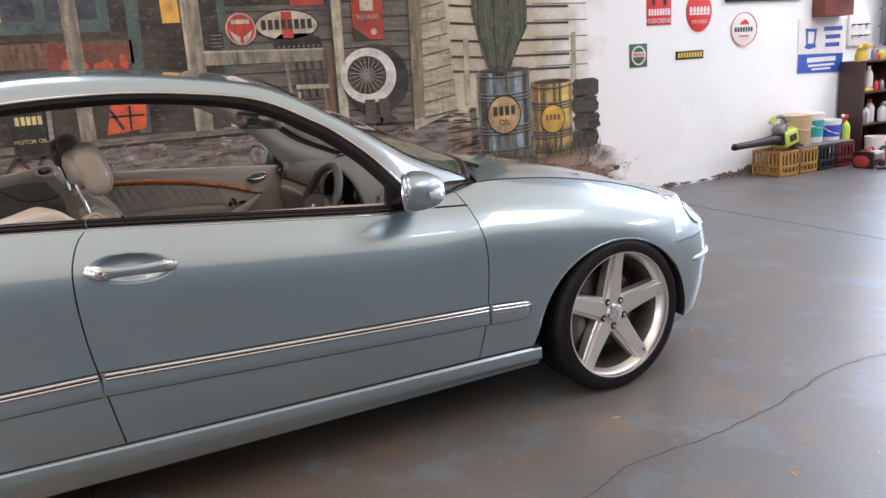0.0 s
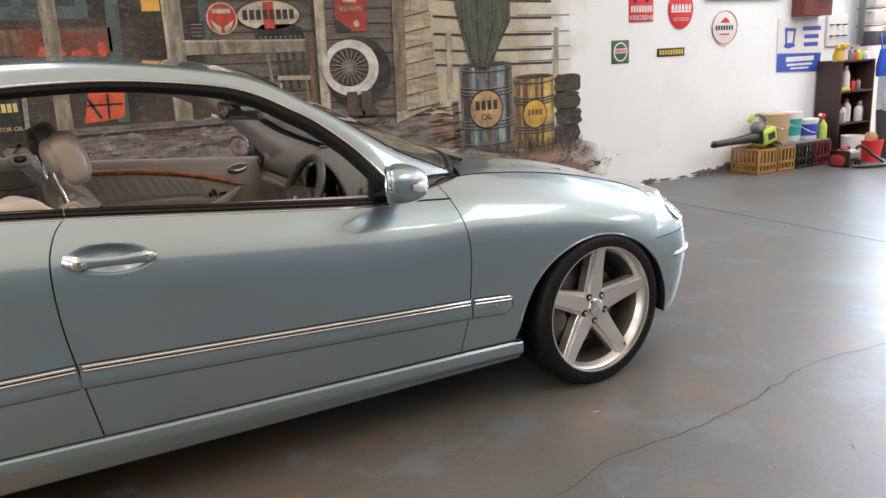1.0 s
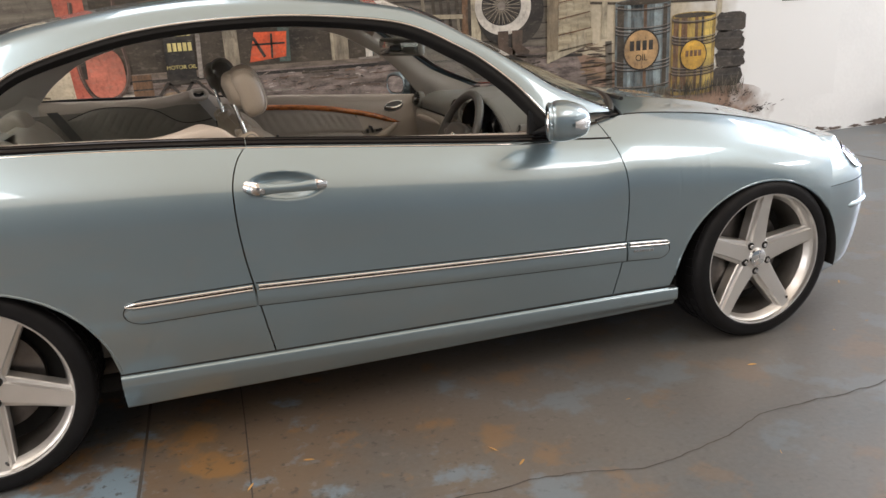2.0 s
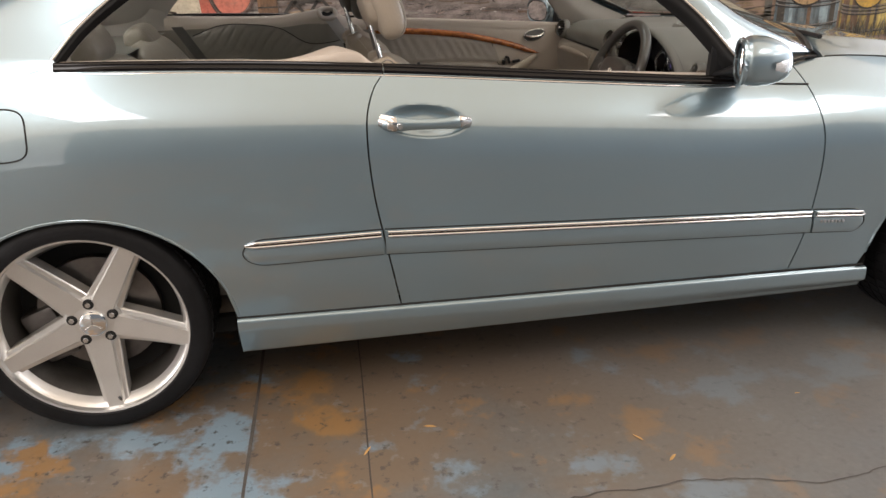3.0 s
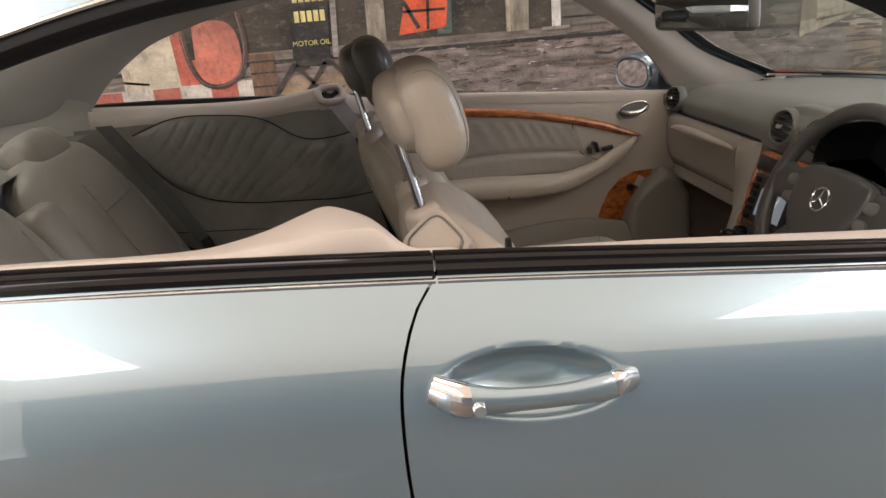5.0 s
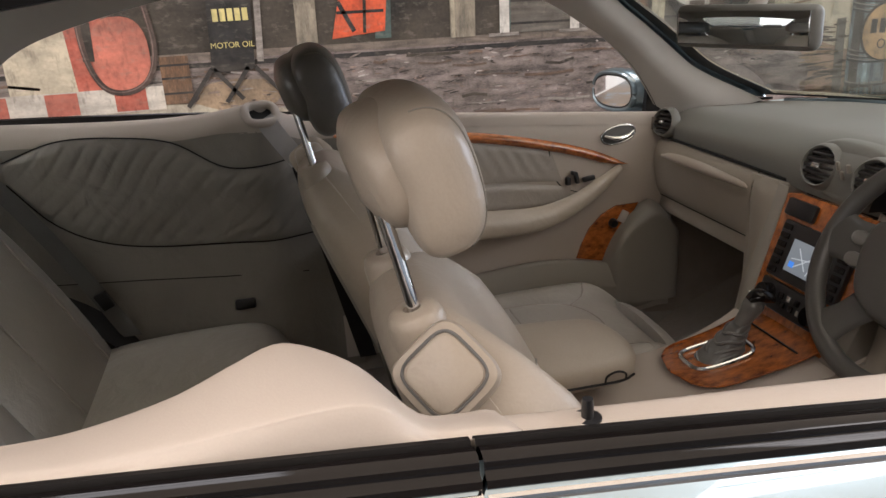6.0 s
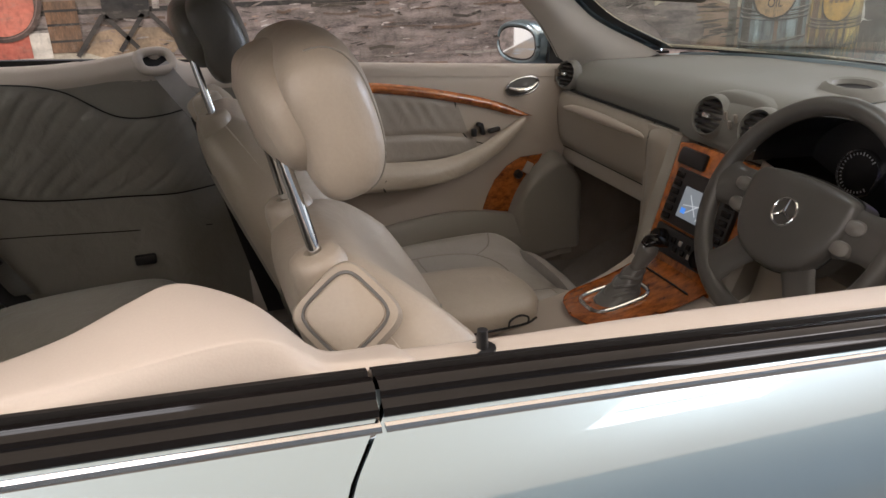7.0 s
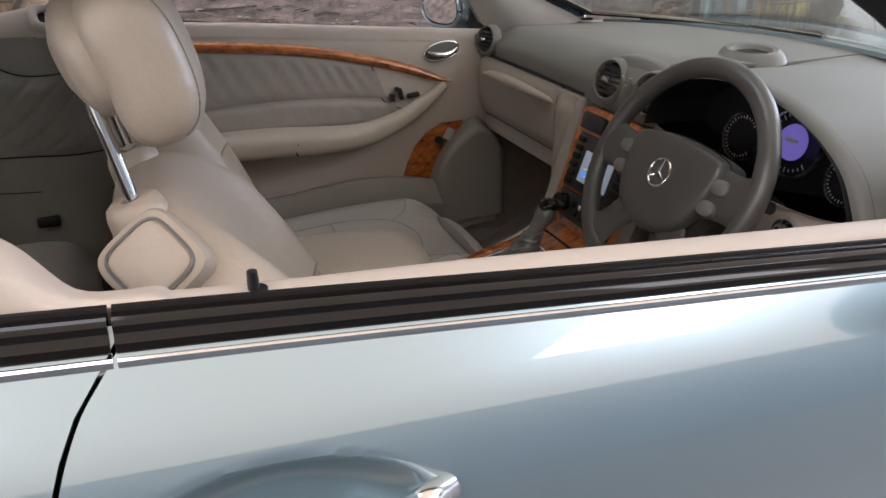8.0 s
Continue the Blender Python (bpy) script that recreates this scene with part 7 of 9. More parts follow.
def front_seat(dx, cy, out):
    """A leather front seat; out = -1 or 1 is the side of its door."""
    Y = Vector((0, 1, 0))
    o = Vector((dx, cy, 0))
    # cushion: two soft rolls at the sides and a dished middle
    def cushion_fn(u, v):
        # u along x from the back to the front, v round the section
        x = -0.30 + 0.60 * u
        w = 0.235 + 0.02 * math.sin(math.pi * u) - 0.07 * max(0, (u - 0.86) / 0.14) ** 2
        top = 0.450 + 0.035 * u + 0.012 * math.sin(math.pi * u) - 0.075 * max(0, (u - 0.80) / 0.20) ** 2.2
        a = 2 * math.pi * v
        c, sn = math.cos(a), math.sin(a)
        yy = w * math.copysign(abs(c) ** 0.62, c)
        zz = math.copysign(abs(sn) ** 0.55, sn)
        roll = 0.040 * math.exp(-((abs(yy) / w - 0.80) / 0.17) ** 2)
        z = top + roll - 0.012 if zz > 0 else top
        hgt = 0.5 * (1 + zz)
        return o + Vector((x, yy, 0.275 + (z - 0.275) * hgt))
    seat = part("front_seat", grid(cushion_fn, 40, 72, closed_v=True), LEATHER_SEAT, car, "beige leather front seat with padded bolsters", angle=70)
    # closing faces and the dark base
    part("seat_base", rbox(0.50, 0.40, 0.09, Matrix.Translation(o) @ pose(-0.02, 0, 0.285), r=0.02), DARK, seat, "dark seat base")
    part("cushion_nose", pillow(dense([(o + Vector((0.27, 0, 0.380)), 0.20, 0.085, Y, (0, 0, 1), 3), (o + Vector((0.305, 0, 0.380)), 0.185, 0.070, Y, (0, 0, 1), 3), (o + Vector((0.325, 0, 0.375)), 0.14, 0.03, Y, (0, 0, 1), 2.6)], 4)), LEATHER_SEAT, seat)
    # seams on the cushion
    def top_z(x, y):
        u = (x + 0.30) / 0.60
        w = 0.235 + 0.02 * math.sin(math.pi * u) - 0.07 * max(0, (u - 0.86) / 0.14) ** 2
        t = 0.450 + 0.035 * u + 0.012 * math.sin(math.pi * u) - 0.075 * max(0, (u - 0.80) / 0.20) ** 2.2
        cv = min(1.0, abs(y) / w) ** (1 / 0.62)
        hgt = 0.5 * (1 + max(0.0, 1 - cv * cv) ** 0.275)
        zz = t + 0.040 * math.exp(-((abs(y) / w - 0.80) / 0.17) ** 2) - 0.012
        return 0.275 + (zz - 0.275) * hgt
    arc = [(-0.25, -0.145), (-0.10, -0.150), (0.04, -0.145), (0.13, -0.11), (0.165, 0.0), (0.13, 0.11), (0.04, 0.145), (-0.10, 0.150), (-0.25, 0.145)]
    pts = [spline([(a, b, 0) for a, b in arc], k / 5) for k in range(41)]
    part("cushion_seam", tube([o + Vector((p.x, p.y, top_z(p.x, p.y) - 0.0005)) for p in pts], 0.0022, 6), TRIM_GREY, seat)
    for sx in (-1, 1):
        pts = [spline([(0.13, sx * 0.11, 0), (0.18, sx * 0.15, 0), (0.20, sx * 0.20, 0)], k / 4) for k in range(9)]
        part("cushion_seam", tube([o + Vector((p.x, p.y, top_z(p.x, p.y) - 0.0005)) for p in pts], 0.002, 6), TRIM_GREY, seat)
    pts = [Vector((0.0, -0.146 + 0.292 * k / 12, 0)) for k in range(13)]
    part("cushion_seam", tube([o + Vector((p.x - 0.02, p.y, top_z(p.x - 0.02, p.y) - 0.0005)) for p in pts], 0.002, 6), TRIM_GREY, seat)

    # backrest: sections up along the lean
    foot = o + Vector((-0.262, 0, 0.46))
    def back_pt(h):
        return foot + UPV * h + FWD * (0.012 * math.sin(h * 6.0))
    secs = [(-0.08, 0.21, 0.075), (0.0, 0.245, 0.092), (0.14, 0.258, 0.095), (0.28, 0.252, 0.088), (0.38, 0.226, 0.078), (0.45, 0.192, 0.066), (0.490, 0.156, 0.052), (0.514, 0.115, 0.034), (0.524, 0.070, 0.014)]
    body = dense([(back_pt(h), w, d, Y, FWD) for h, w, d in secs], 5)
    bm = bmesh.new()
    n = 64
    rings = []
    for c, w, d, aa, ab in body:
        ring = []
        for k in range(n):
            a = 2 * math.pi * k / n
            cs, sn = math.cos(a), math.sin(a)
            yy = w * math.copysign(abs(cs) ** 0.72, cs)
            f = d * math.copysign(abs(sn) ** 0.7, sn)
            if sn > 0:
                f += 0.034 * math.exp(-((abs(yy) / w - 0.82) / 0.16) ** 2) * min(1, w / 0.22) ** 3 - 0.016 * max(0, 1 - (yy / (0.6 * w)) ** 2) * min(1, w / 0.22) ** 3
            ring.append(bm.verts.new(c + Y * yy + FWD * f))
        rings.append(ring)
    for a, b in zip(rings, rings[1:]):
        for k in range(n):
            bm.faces.new((a[k], a[(k + 1) % n], b[(k + 1) % n], b[k]))
    bm.faces.new(rings[0][::-1])
    bm.faces.new(rings[-1])
    back = part("backrest", bm, LEATHER, seat, "beige leather backrest", angle=70)
    # hard back shell
    def shell_fn(u, v):
        h = 0.04 + 0.40 * u
        w = lerp_table([(q[0], q[1]) for q in secs], h) * 0.86
        d = lerp_table([(q[0], q[2]) for q in secs], h)
        y = (2 * v - 1) * w
        return back_pt(h) + Y * y - FWD * (d * (1 - abs(2 * v - 1) ** 3) ** 0.35 * 1.0 + 0.004)
    part("back_shell", grid(shell_fn, 16, 20), TRIM_GREY, seat, "grey-beige seat back panel")
    # seams along the bolsters
    for sx in (-1, 1):
        pts = []
        for k in range(31):
            h = 0.02 + 0.49 * k / 30
            w, d = lerp_table([(q[0], q[1]) for q in secs], h), lerp_table([(q[0], q[2]) for q in secs], h)
            yy = sx * w * 0.985
            pts.append(back_pt(h) + Y * yy + FWD * d * 0.30)
        part("bolster_seam", tube(pts, 0.0022, 6), STITCH, seat)
    pts = []
    for k in range(21):
        t = -1 + 2 * k / 20
        h = 0.20 + 0.02 * (1 - t * t)
        w, d = lerp_table([(q[0], q[1]) for q in secs], h), lerp_table([(q[0], q[2]) for q in secs], h)
        cs = max(0.0, 1 - abs(t * 0.97) ** (2 / 0.72)) ** 0.35
        f = d * cs + 0.034 * math.exp(-((abs(t) * 0.97 - 0.82) / 0.16) ** 2) - 0.016 * max(0, 1 - (t / 0.6) ** 2)
        pts.append(back_pt(h) + Y * (t * 0.97 * w) + FWD * (f + 0.0005))
    part("backrest_seam", tube(pts, 0.0022, 6), TRIM_GREY, seat)

    # release pad high on the outer side
    pc = o + Vector((-0.476, out * 0.176, 0.909))
    facing = Vector((-0.28, out * 0.80, 0.53))
    pm = look(pc, pc + facing) @ pose(0, 0, 0, 0, 180, 45)
    fr = part("release_frame", plate(ring_pts(0.0445, 0.0445, 36, 4.2), 0.05, pm @ pose(0, 0, 0.012), r=0.010), LEATHER, seat, "moulded leather pad frame")
    part("release_pad", plate(ring_pts(0.0325, 0.0325, 36, 4.2), 0.02, pm @ pose(0, 0, 0.0155), r=0.005), LEATHER, seat, "square leather release pad")
    # Dark line puts shadow into the groove round the pad.
    part("pad_groove", tube([pm @ Vector((a, b, 0.0122)) for a, b in ring_pts(0.0342, 0.0342, 40, 4.2)], 0.0018, 6, closed=True), GAITER, seat)

    # head restraint on two bent chrome posts
    hc = o + Vector((-0.455, 0, 1.081))
    ht = radians(17)
    hu, hf = Vector((-math.sin(ht), 0, math.cos(ht))), Vector((math.cos(ht), 0, math.sin(ht)))
    def hr_fn(u, v):
        # u across from side to side, v round in the side view
        t = 2 * u - 1
        e = max(0.0, 1 - abs(t) ** 4.2) ** (1 / 2.6)
        a = 2 * math.pi * v
        cs, sn = math.cos(a), math.sin(a)
        f = 0.052 * math.copysign(abs(cs) ** 0.8, cs) * (0.35 + 0.65 * e) + 0.010 * (1 - t * t)
        z = 0.086 * math.copysign(abs(sn) ** 0.72, sn) * (0.42 + 0.58 * e)
        f -= 0.10 * max(0, -z) * 0.3
        if cs < 0:
            f += 0.012 * (1 - abs(sn))
        return hc + hf * (f - 0.010) + hu * z + Y * (0.128 * math.copysign(abs(t) ** 0.92, t))
    bm = grid(hr_fn, 36, 48, closed_v=True)
    bmesh.ops.holes_fill(bm, edges=[e for e in bm.edges if e.is_boundary], sides=0)
    # The passenger's restraint takes the copy with shade in its colour.
    cover = LEATHER if out < 0 else LEATHER_SHADED
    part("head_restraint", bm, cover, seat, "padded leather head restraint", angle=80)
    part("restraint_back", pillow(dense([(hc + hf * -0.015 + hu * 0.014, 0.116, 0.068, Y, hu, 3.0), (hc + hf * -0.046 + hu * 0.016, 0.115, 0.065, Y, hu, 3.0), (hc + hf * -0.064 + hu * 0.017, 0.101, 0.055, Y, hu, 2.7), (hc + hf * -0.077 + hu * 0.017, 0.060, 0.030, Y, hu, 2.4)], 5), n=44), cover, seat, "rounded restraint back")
    for sx in (-1, 1):
        pts = []
        for k in range(25):
            a = radians(-75 + 165 * k / 24)
            p = hr_fn(0.5 + 0.5 * sx * 0.80, (a % (2 * math.pi)) / (2 * math.pi))
            pts.append(p + (p - hc).normalized() * 0.0006)
        part("restraint_seam", tube(pts, 0.0010, 6), TRIM_GREY, seat)
    for sx in (-1, 1):
        y = sx * 0.093
        base = o + Vector((-0.486, y, 0.934))
        p2 = o + Vector((-0.509, y * 0.80, 1.046))
        part("restraint_post", tube([base - Vector((-0.004, 0, 0.03)), base, base.lerp(p2, 0.6), p2, p2 + Vector((0.004, 0, 0.025))], 0.0072, 12, smooth_steps=4), CHROME, seat, "chrome restraint post")
        part("post_collar", lathe([(0.0085, 0.010), (0.010, 0.0155), (0.022, 0.0155), (0.028, 0.011), (0.031, 0.002), (0.033, -0.022)], 32, Matrix.Translation(base - Vector((0, 0, 0.002))) @ pose(0, 0, 0, 0, -16, 0)), LEATHER, seat, "round post collar")
    return seat


front_seat(0.005, -0.372, -1)
front_seat(-0.043, 0.365, 1)


def rear_seat(cy):
    Y = Vector((0, 1, 0))
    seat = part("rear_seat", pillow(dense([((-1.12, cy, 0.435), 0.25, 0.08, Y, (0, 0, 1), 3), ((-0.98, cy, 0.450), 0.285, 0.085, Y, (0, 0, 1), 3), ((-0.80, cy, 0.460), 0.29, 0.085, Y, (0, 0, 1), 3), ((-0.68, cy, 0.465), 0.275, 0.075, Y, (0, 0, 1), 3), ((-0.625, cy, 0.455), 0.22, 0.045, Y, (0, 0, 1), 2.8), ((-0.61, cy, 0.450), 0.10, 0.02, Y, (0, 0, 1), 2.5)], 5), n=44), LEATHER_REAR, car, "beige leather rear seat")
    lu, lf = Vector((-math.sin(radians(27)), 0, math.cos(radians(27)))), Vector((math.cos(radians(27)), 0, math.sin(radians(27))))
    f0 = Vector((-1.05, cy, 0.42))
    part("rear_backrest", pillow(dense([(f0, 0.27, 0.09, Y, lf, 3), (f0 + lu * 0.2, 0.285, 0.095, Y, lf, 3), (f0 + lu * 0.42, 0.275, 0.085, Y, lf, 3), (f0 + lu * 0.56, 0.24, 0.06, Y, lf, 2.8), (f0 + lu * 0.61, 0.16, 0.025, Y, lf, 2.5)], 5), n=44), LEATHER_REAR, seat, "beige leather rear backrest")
    for yy in (-0.12, 0.12):
        part("rear_seam", tube([f0 + lu * h + lf * (0.092 - 0.03 * max(0, h - 0.35)) + Y * yy for h in (0.08, 0.2, 0.3, 0.42, 0.5)], 0.002, 6, smooth_steps=3), TRIM_GREY, seat)
    part("rear_seam", tube([f0 + lu * 0.42 + lf * 0.088 + Y * yy for yy in (-0.12, 0, 0.12)], 0.002, 6, smooth_steps=3), TRIM_GREY, seat)
    h0 = f0 + lu * (0.67 if cy < 0 else 0.60)
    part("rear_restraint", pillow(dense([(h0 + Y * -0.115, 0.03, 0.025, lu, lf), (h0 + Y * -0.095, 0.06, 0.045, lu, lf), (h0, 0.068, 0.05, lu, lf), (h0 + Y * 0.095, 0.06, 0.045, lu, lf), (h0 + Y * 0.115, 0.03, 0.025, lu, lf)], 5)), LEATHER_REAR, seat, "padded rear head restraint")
    return seat


for cy in (-0.30, 0.30):
    rear_seat(cy)
for s in (-1, 1):
    part("quarter_lining", grid(lambda u, v: (-1.30 - 0.48 * u, s * (lerp_table(EDGE_Y, -1.30 - 0.48 * u) - 0.055 - 0.02 * v + 0.02 * math.sin(math.pi * v)), 0.90 + (0.135 + 0.05 * math.sin(math.pi * u)) * v), 16, 10), HEADLINER, car, "grey-beige quarter lining")
part("rear_centre_panel", rbox(0.16, 0.11, 0.50, pose(-1.175, 0, 0.66, 0, -27, 0), r=0.03, seg=3), LEATHER_REAR, car, "narrow leather panel between the rear seats")
part("rear_tunnel", rbox(0.5, 0.05, 0.12, pose(-0.85, 0, 0.40), r=0.02), TRIM_GREY, car)
part("parcel_shelf", grid(lambda u, v: (-1.30 - 0.5 * u, -0.62 + 1.24 * v, 0.955 - 0.01 * u), 8, 12), DASH, car, "grey-beige parcel shelf")


FIELD = mat("field_leather", (0.30, 0.268, 0.232), crease=0.3, rough=0.42, vary=0.07, scale=6, grain=240, bump=0.35, bump_d=0.0008)
# ---- door cards, rear side trims, belts ----
def belt_in(x):
    """Height of the inner sill top."""
    return lerp_table([(-1.35, 1.016), (-0.93, 1.003), (-0.65, 0.99), (-0.45, 0.966), (-0.19, 0.948), (0.06, 0.928), (0.43, 0.899), (0.6, 0.885)], x)


WOOD_TOP = [(-0.46, 0.925), (-0.30, 0.915), (-0.165, 0.903), (-0.038, 0.886), (0.116, 0.853), (0.246, 0.815), (0.345, 0.770)]


def wood_z(x):
    return lerp_table(WOOD_TOP, x)


for s, door in ((-1, door_r), (1, door_l)):
    low, inn = (0.016, 0.019) if s < 0 else (0.0, 0.0)

    def card_y(x, z):
        top = belt_in(x)
        f = (top - z) / (top - 0.33)
        y = 0.705 - 0.02 * f
        y += 0.012 * math.exp(-((top - z) / 0.03) ** 2)
        # the lower bulge of the map pocket
        if z < 0.5:
            y -= 0.035 * math.sin(min(1, (0.5 - z) / 0.12) * math.pi / 2) * max(0.0, min(1.0, (0.46 - x) / 0.15))
        return y
    def card_fn(u, v, s=s):
        x = -0.475 + 0.965 * u
        z = 0.33 + (belt_in(x) - 0.33 - 1.6 * low) * v
        return (x, s * (card_y(x, z) - inn), z)
    card = part("door_card", grid(card_fn, 60, 50), TRIM, door, "grey-beige door trim")
    # rounded top of the card, out to the window slot
    def cap_fn(u, v, s=s, low=low, inn=inn):
        x = -0.478 + 0.97 * u
        p = spline([(0.711, belt_in(x) - 0.004, 0), (0.706, belt_in(x) - 0.030, 0)][::-1] + [(0.722, belt_in(x) + 0.002, 0), (0.742, belt_in(x) - 0.001, 0), (0.749, belt_in(x) - 0.014, 0)], 4 * v)
        return (x, s * (p[0] - inn * (1 - 0.7 * v)), p[1] - low)
    part("door_top", grid(cap_fn, 40, 12), TRIM, door, "beige padded door top")
    part("lock_pin", lathe([(0.0, 0.020), (0.0042, 0.019), (0.0048, 0.010), (0.0048, 0.003), (0.0112, 0.003), (0.0125, -0.004)], 16, Matrix.Translation((-0.398, s * (0.727 - 0.6 * inn), belt_in(-0.398) - 0.001 - low))), BLACK, door, "black lock pin")
    # burl strip, thick in the middle and pointed at the front
    def strip_fn(u, v, s=s):
        x = -0.46 + 0.805 * u
        w = 0.027 * min(1.0, ((1 - u) / 0.10) ** 0.6 if u > 0.9 else 1.0)
        z = wood_z(x) - w * v
        return (x, s * (card_y(x, z) - 0.004 - 0.010 * math.sin(math.pi * v)), z)
    part("burl_strip", grid(strip_fn, 50, 6), BURL, door, "glossy burl wood door strip")
    # pleated leather field under the strip
    def pleat_fn(u, v, s=s):
        x = -0.46 + 0.585 * u
        zt, zb = wood_z(x) - 0.030, 0.735 + 0.02 * math.sin(u * 3)
        z = zt + (zb - zt) * v
        edge = math.sin(math.pi * min(1, 6 * min(u, 1 - u) + 0.02) / 2) * math.sin(math.pi * min(1, 6 * min(v, 1 - v) + 0.02) / 2)
        wav = 0.0015 * math.sin(2 * math.pi * (x * 24 + z * 9 + 0.3 * math.sin(17 * x))) * (1 - v) ** 0.7 * edge
        return (x + 0.03 * v * u, s * (card_y(x, z) - 0.002 - 0.006 * edge - wav), z)
    part("pleated_field", grid(pleat_fn, 110, 20), FIELD, door, "pleated grey-beige leather field")
    def field_fn(u, v, s=s):
        x = -0.46 + 0.64 * u
        zt = 0.733 + 0.02 * math.sin(u * 3) - 0.05 * max(0, u - 0.7)
        zb = 0.672
        z = zt + (zb - zt) * v
        edge = math.sin(math.pi * min(1, 5 * min(u, 1 - u) + 0.02) / 2) * math.sin(math.pi * min(1, 5 * min(v, 1 - v) + 0.02) / 2)
        return (x, s * (card_y(x, z) - 0.001 - 0.010 * edge), z)
    part("lower_field", grid(field_fn, 40, 10), FIELD, door, "plain leather field")
    # armrest that sweeps up into the pull
    aY = Vector((0, s, 0))
    part("door_armrest", pillow(dense([((-0.44, s * 0.665, 0.655), 0.028, 0.03, aY, (0, 0, 1)), ((-0.36, s * 0.645, 0.662), 0.05, 0.034, aY, (0, 0, 1)), ((-0.18, s * 0.637, 0.664), 0.055, 0.034, aY, (0, 0, 1)), ((-0.03, s * 0.637, 0.657), 0.052, 0.032, aY, (-0.1, 0, 1)), ((0.08, s * 0.643, 0.660), 0.038, 0.028, aY, (-0.25, 0, 1)), ((0.18, s * 0.655, 0.687), 0.026, 0.022, aY, (-0.5, 0, 1)),
                                       ((0.255, s * 0.672, 0.722), 0.020, 0.018, aY, (-0.6, 0, 1)), ((0.325, s * 0.690, 0.762), 0.012, 0.010, aY, (-0.6, 0, 1))], 6), n=28), LEATHER, door, "padded armrest sweeping up into a pull")
    part("armrest_seam", tube([(-0.115, s * 0.583, 0.668), (-0.125, s * 0.584, 0.655), (-0.118, s * 0.588, 0.636)], 0.002, 6, smooth_steps=4), DARK, door)
    part("field_seam", tube([(0.118, s * (card_y(0.1, 0.83) - 0.002), 0.832), (0.125, s * (card_y(0.1, 0.8) - 0.002), 0.77), (0.155, s * (card_y(0.1, 0.8) - 0.002), 0.722), (0.20, s * (card_y(0.1, 0.8) - 0.002), 0.703)], 0.0018, 6, smooth_steps=4), DARK, door)
    # seat-shaped switches
    for dx, dz, w, h, a in ((-0.024, -0.004, 0.014, 0.022, 0), (0.0, 0.004, 0.012, 0.034, 14), (0.036, -0.002, 0.036, 0.013, 8), (-0.010, 0.018, 0.012, 0.012, 0)):
        part("seat_switch", rbox(w, 0.016, h, pose(0.194 + dx, s * (card_y(0.19, 0.74) - 0.008), 0.742 + dz, 0, -a, 0), r=0.004), BLACK, door, "black seat switch")
    # inner handle in an oval cup
    hp2 = Matrix.Translation((0.318, s * (card_y(0.318, 0.85) - 0.001), 0.852)) @ pose(0, 0, 0, 90 if s > 0 else -90, 0, 0) @ pose(0, 0, 0, 0, 0, 10 if s > 0 else -10)
    part("handle_cup", plate(ring_pts(0.050, 0.024, 32, 2.2), 0.006, hp2 @ pose(0, 0, 0.003), r=0.002), GAITER, door, "dark oval handle cup")
    part("cup_ring", tube([hp2 @ Vector((a, b, 0.004)) for a, b in ring_pts(0.050, 0.024, 40, 2.2)], 0.0022, 6, closed=True), CHROME_DULL, door)
    part("inner_handle", tube([hp2 @ Vector(q) for q in ((-0.040, 0.006 * s, 0.006), (-0.012, -0.004 * s, 0.016), (0.018, -0.006 * s, 0.014), (0.044, 0.0, 0.005))], [0.006, 0.010, 0.009, 0.005], 12, smooth_steps=5, flat=0.7), CHROME, door, "chrome inner door handle")
    # burl pocket panel with its knob
    py = lambda x, z: card_y(x, max(z, 0.5)) - 0.004
    outline = [(0.196, 0.512), (0.208, 0.548), (0.232, 0.595), (0.268, 0.632), (0.312, 0.654), (0.380, 0.656), (0.352, 0.610), (0.318, 0.555), (0.274, 0.494)]
    part("burl_pocket", plate(outline, 0.008, Matrix.Translation((0, s * 0.692, 0)) @ pose(0, 0, 0, 90, 0, 0) @ Matrix.Translation((0, 0, 0.008 if s > 0 else 0)), r=0.002), BURL, door, "glossy burl wood speaker panel")
    part("panel_knob", lathe([(0.0, 0.012), (0.010, 0.011), (0.013, 0.002), (0.013, -0.004)], 20, Matrix.Translation((0.302, s * 0.680, 0.606)) @ pose(0, 0, 0, 90 if s > 0 else -90, 0, 0)), BLACK, door, "black round knob")
    part("panel_tag", rbox(0.024, 0.004, 0.034, pose(0.332, s * 0.680, 0.622, 0, 30, 0), r=0.002), TRIM, door)
    # swelling map pocket along the foot of the card
    POCKET = [(-0.46, 0.490), (-0.15, 0.506), (0.04, 0.524), (0.15, 0.520), (0.25, 0.500), (0.34, 0.49), (0.40, 0.53), (0.445, 0.62)]
    def pocket_fn(u, v, s=s):
        x = -0.46 + 0.905 * u
        zt = lerp_table(POCKET, x)
        f = min(1.0, u / 0.06, (1 - u) / 0.10)
        p = spline([(0.684, zt - 0.010, 0), (0.672, zt, 0), (0.660, zt - 0.012, 0), (0.644, zt - 0.055, 0), (0.642, 0.42, 0), (0.652, 0.35, 0)], 5 * v)
        return (x, s * (0.690 + (p[0] - 0.690) * (0.25 + 0.75 * math.sin(f * math.pi / 2))), p[1])
    part("map_pocket", grid(pocket_fn, 60, 24), TRIM_GREY, door, "grey-beige moulded map pocket")
    # rounded pod at the foot of the card, against the dash
    POD = [(0.268, 0.490), (0.300, 0.560), (0.340, 0.615), (0.385, 0.650), (0.415, 0.662), (0.450, 0.640), (0.485, 0.595), (0.515, 0.540)]
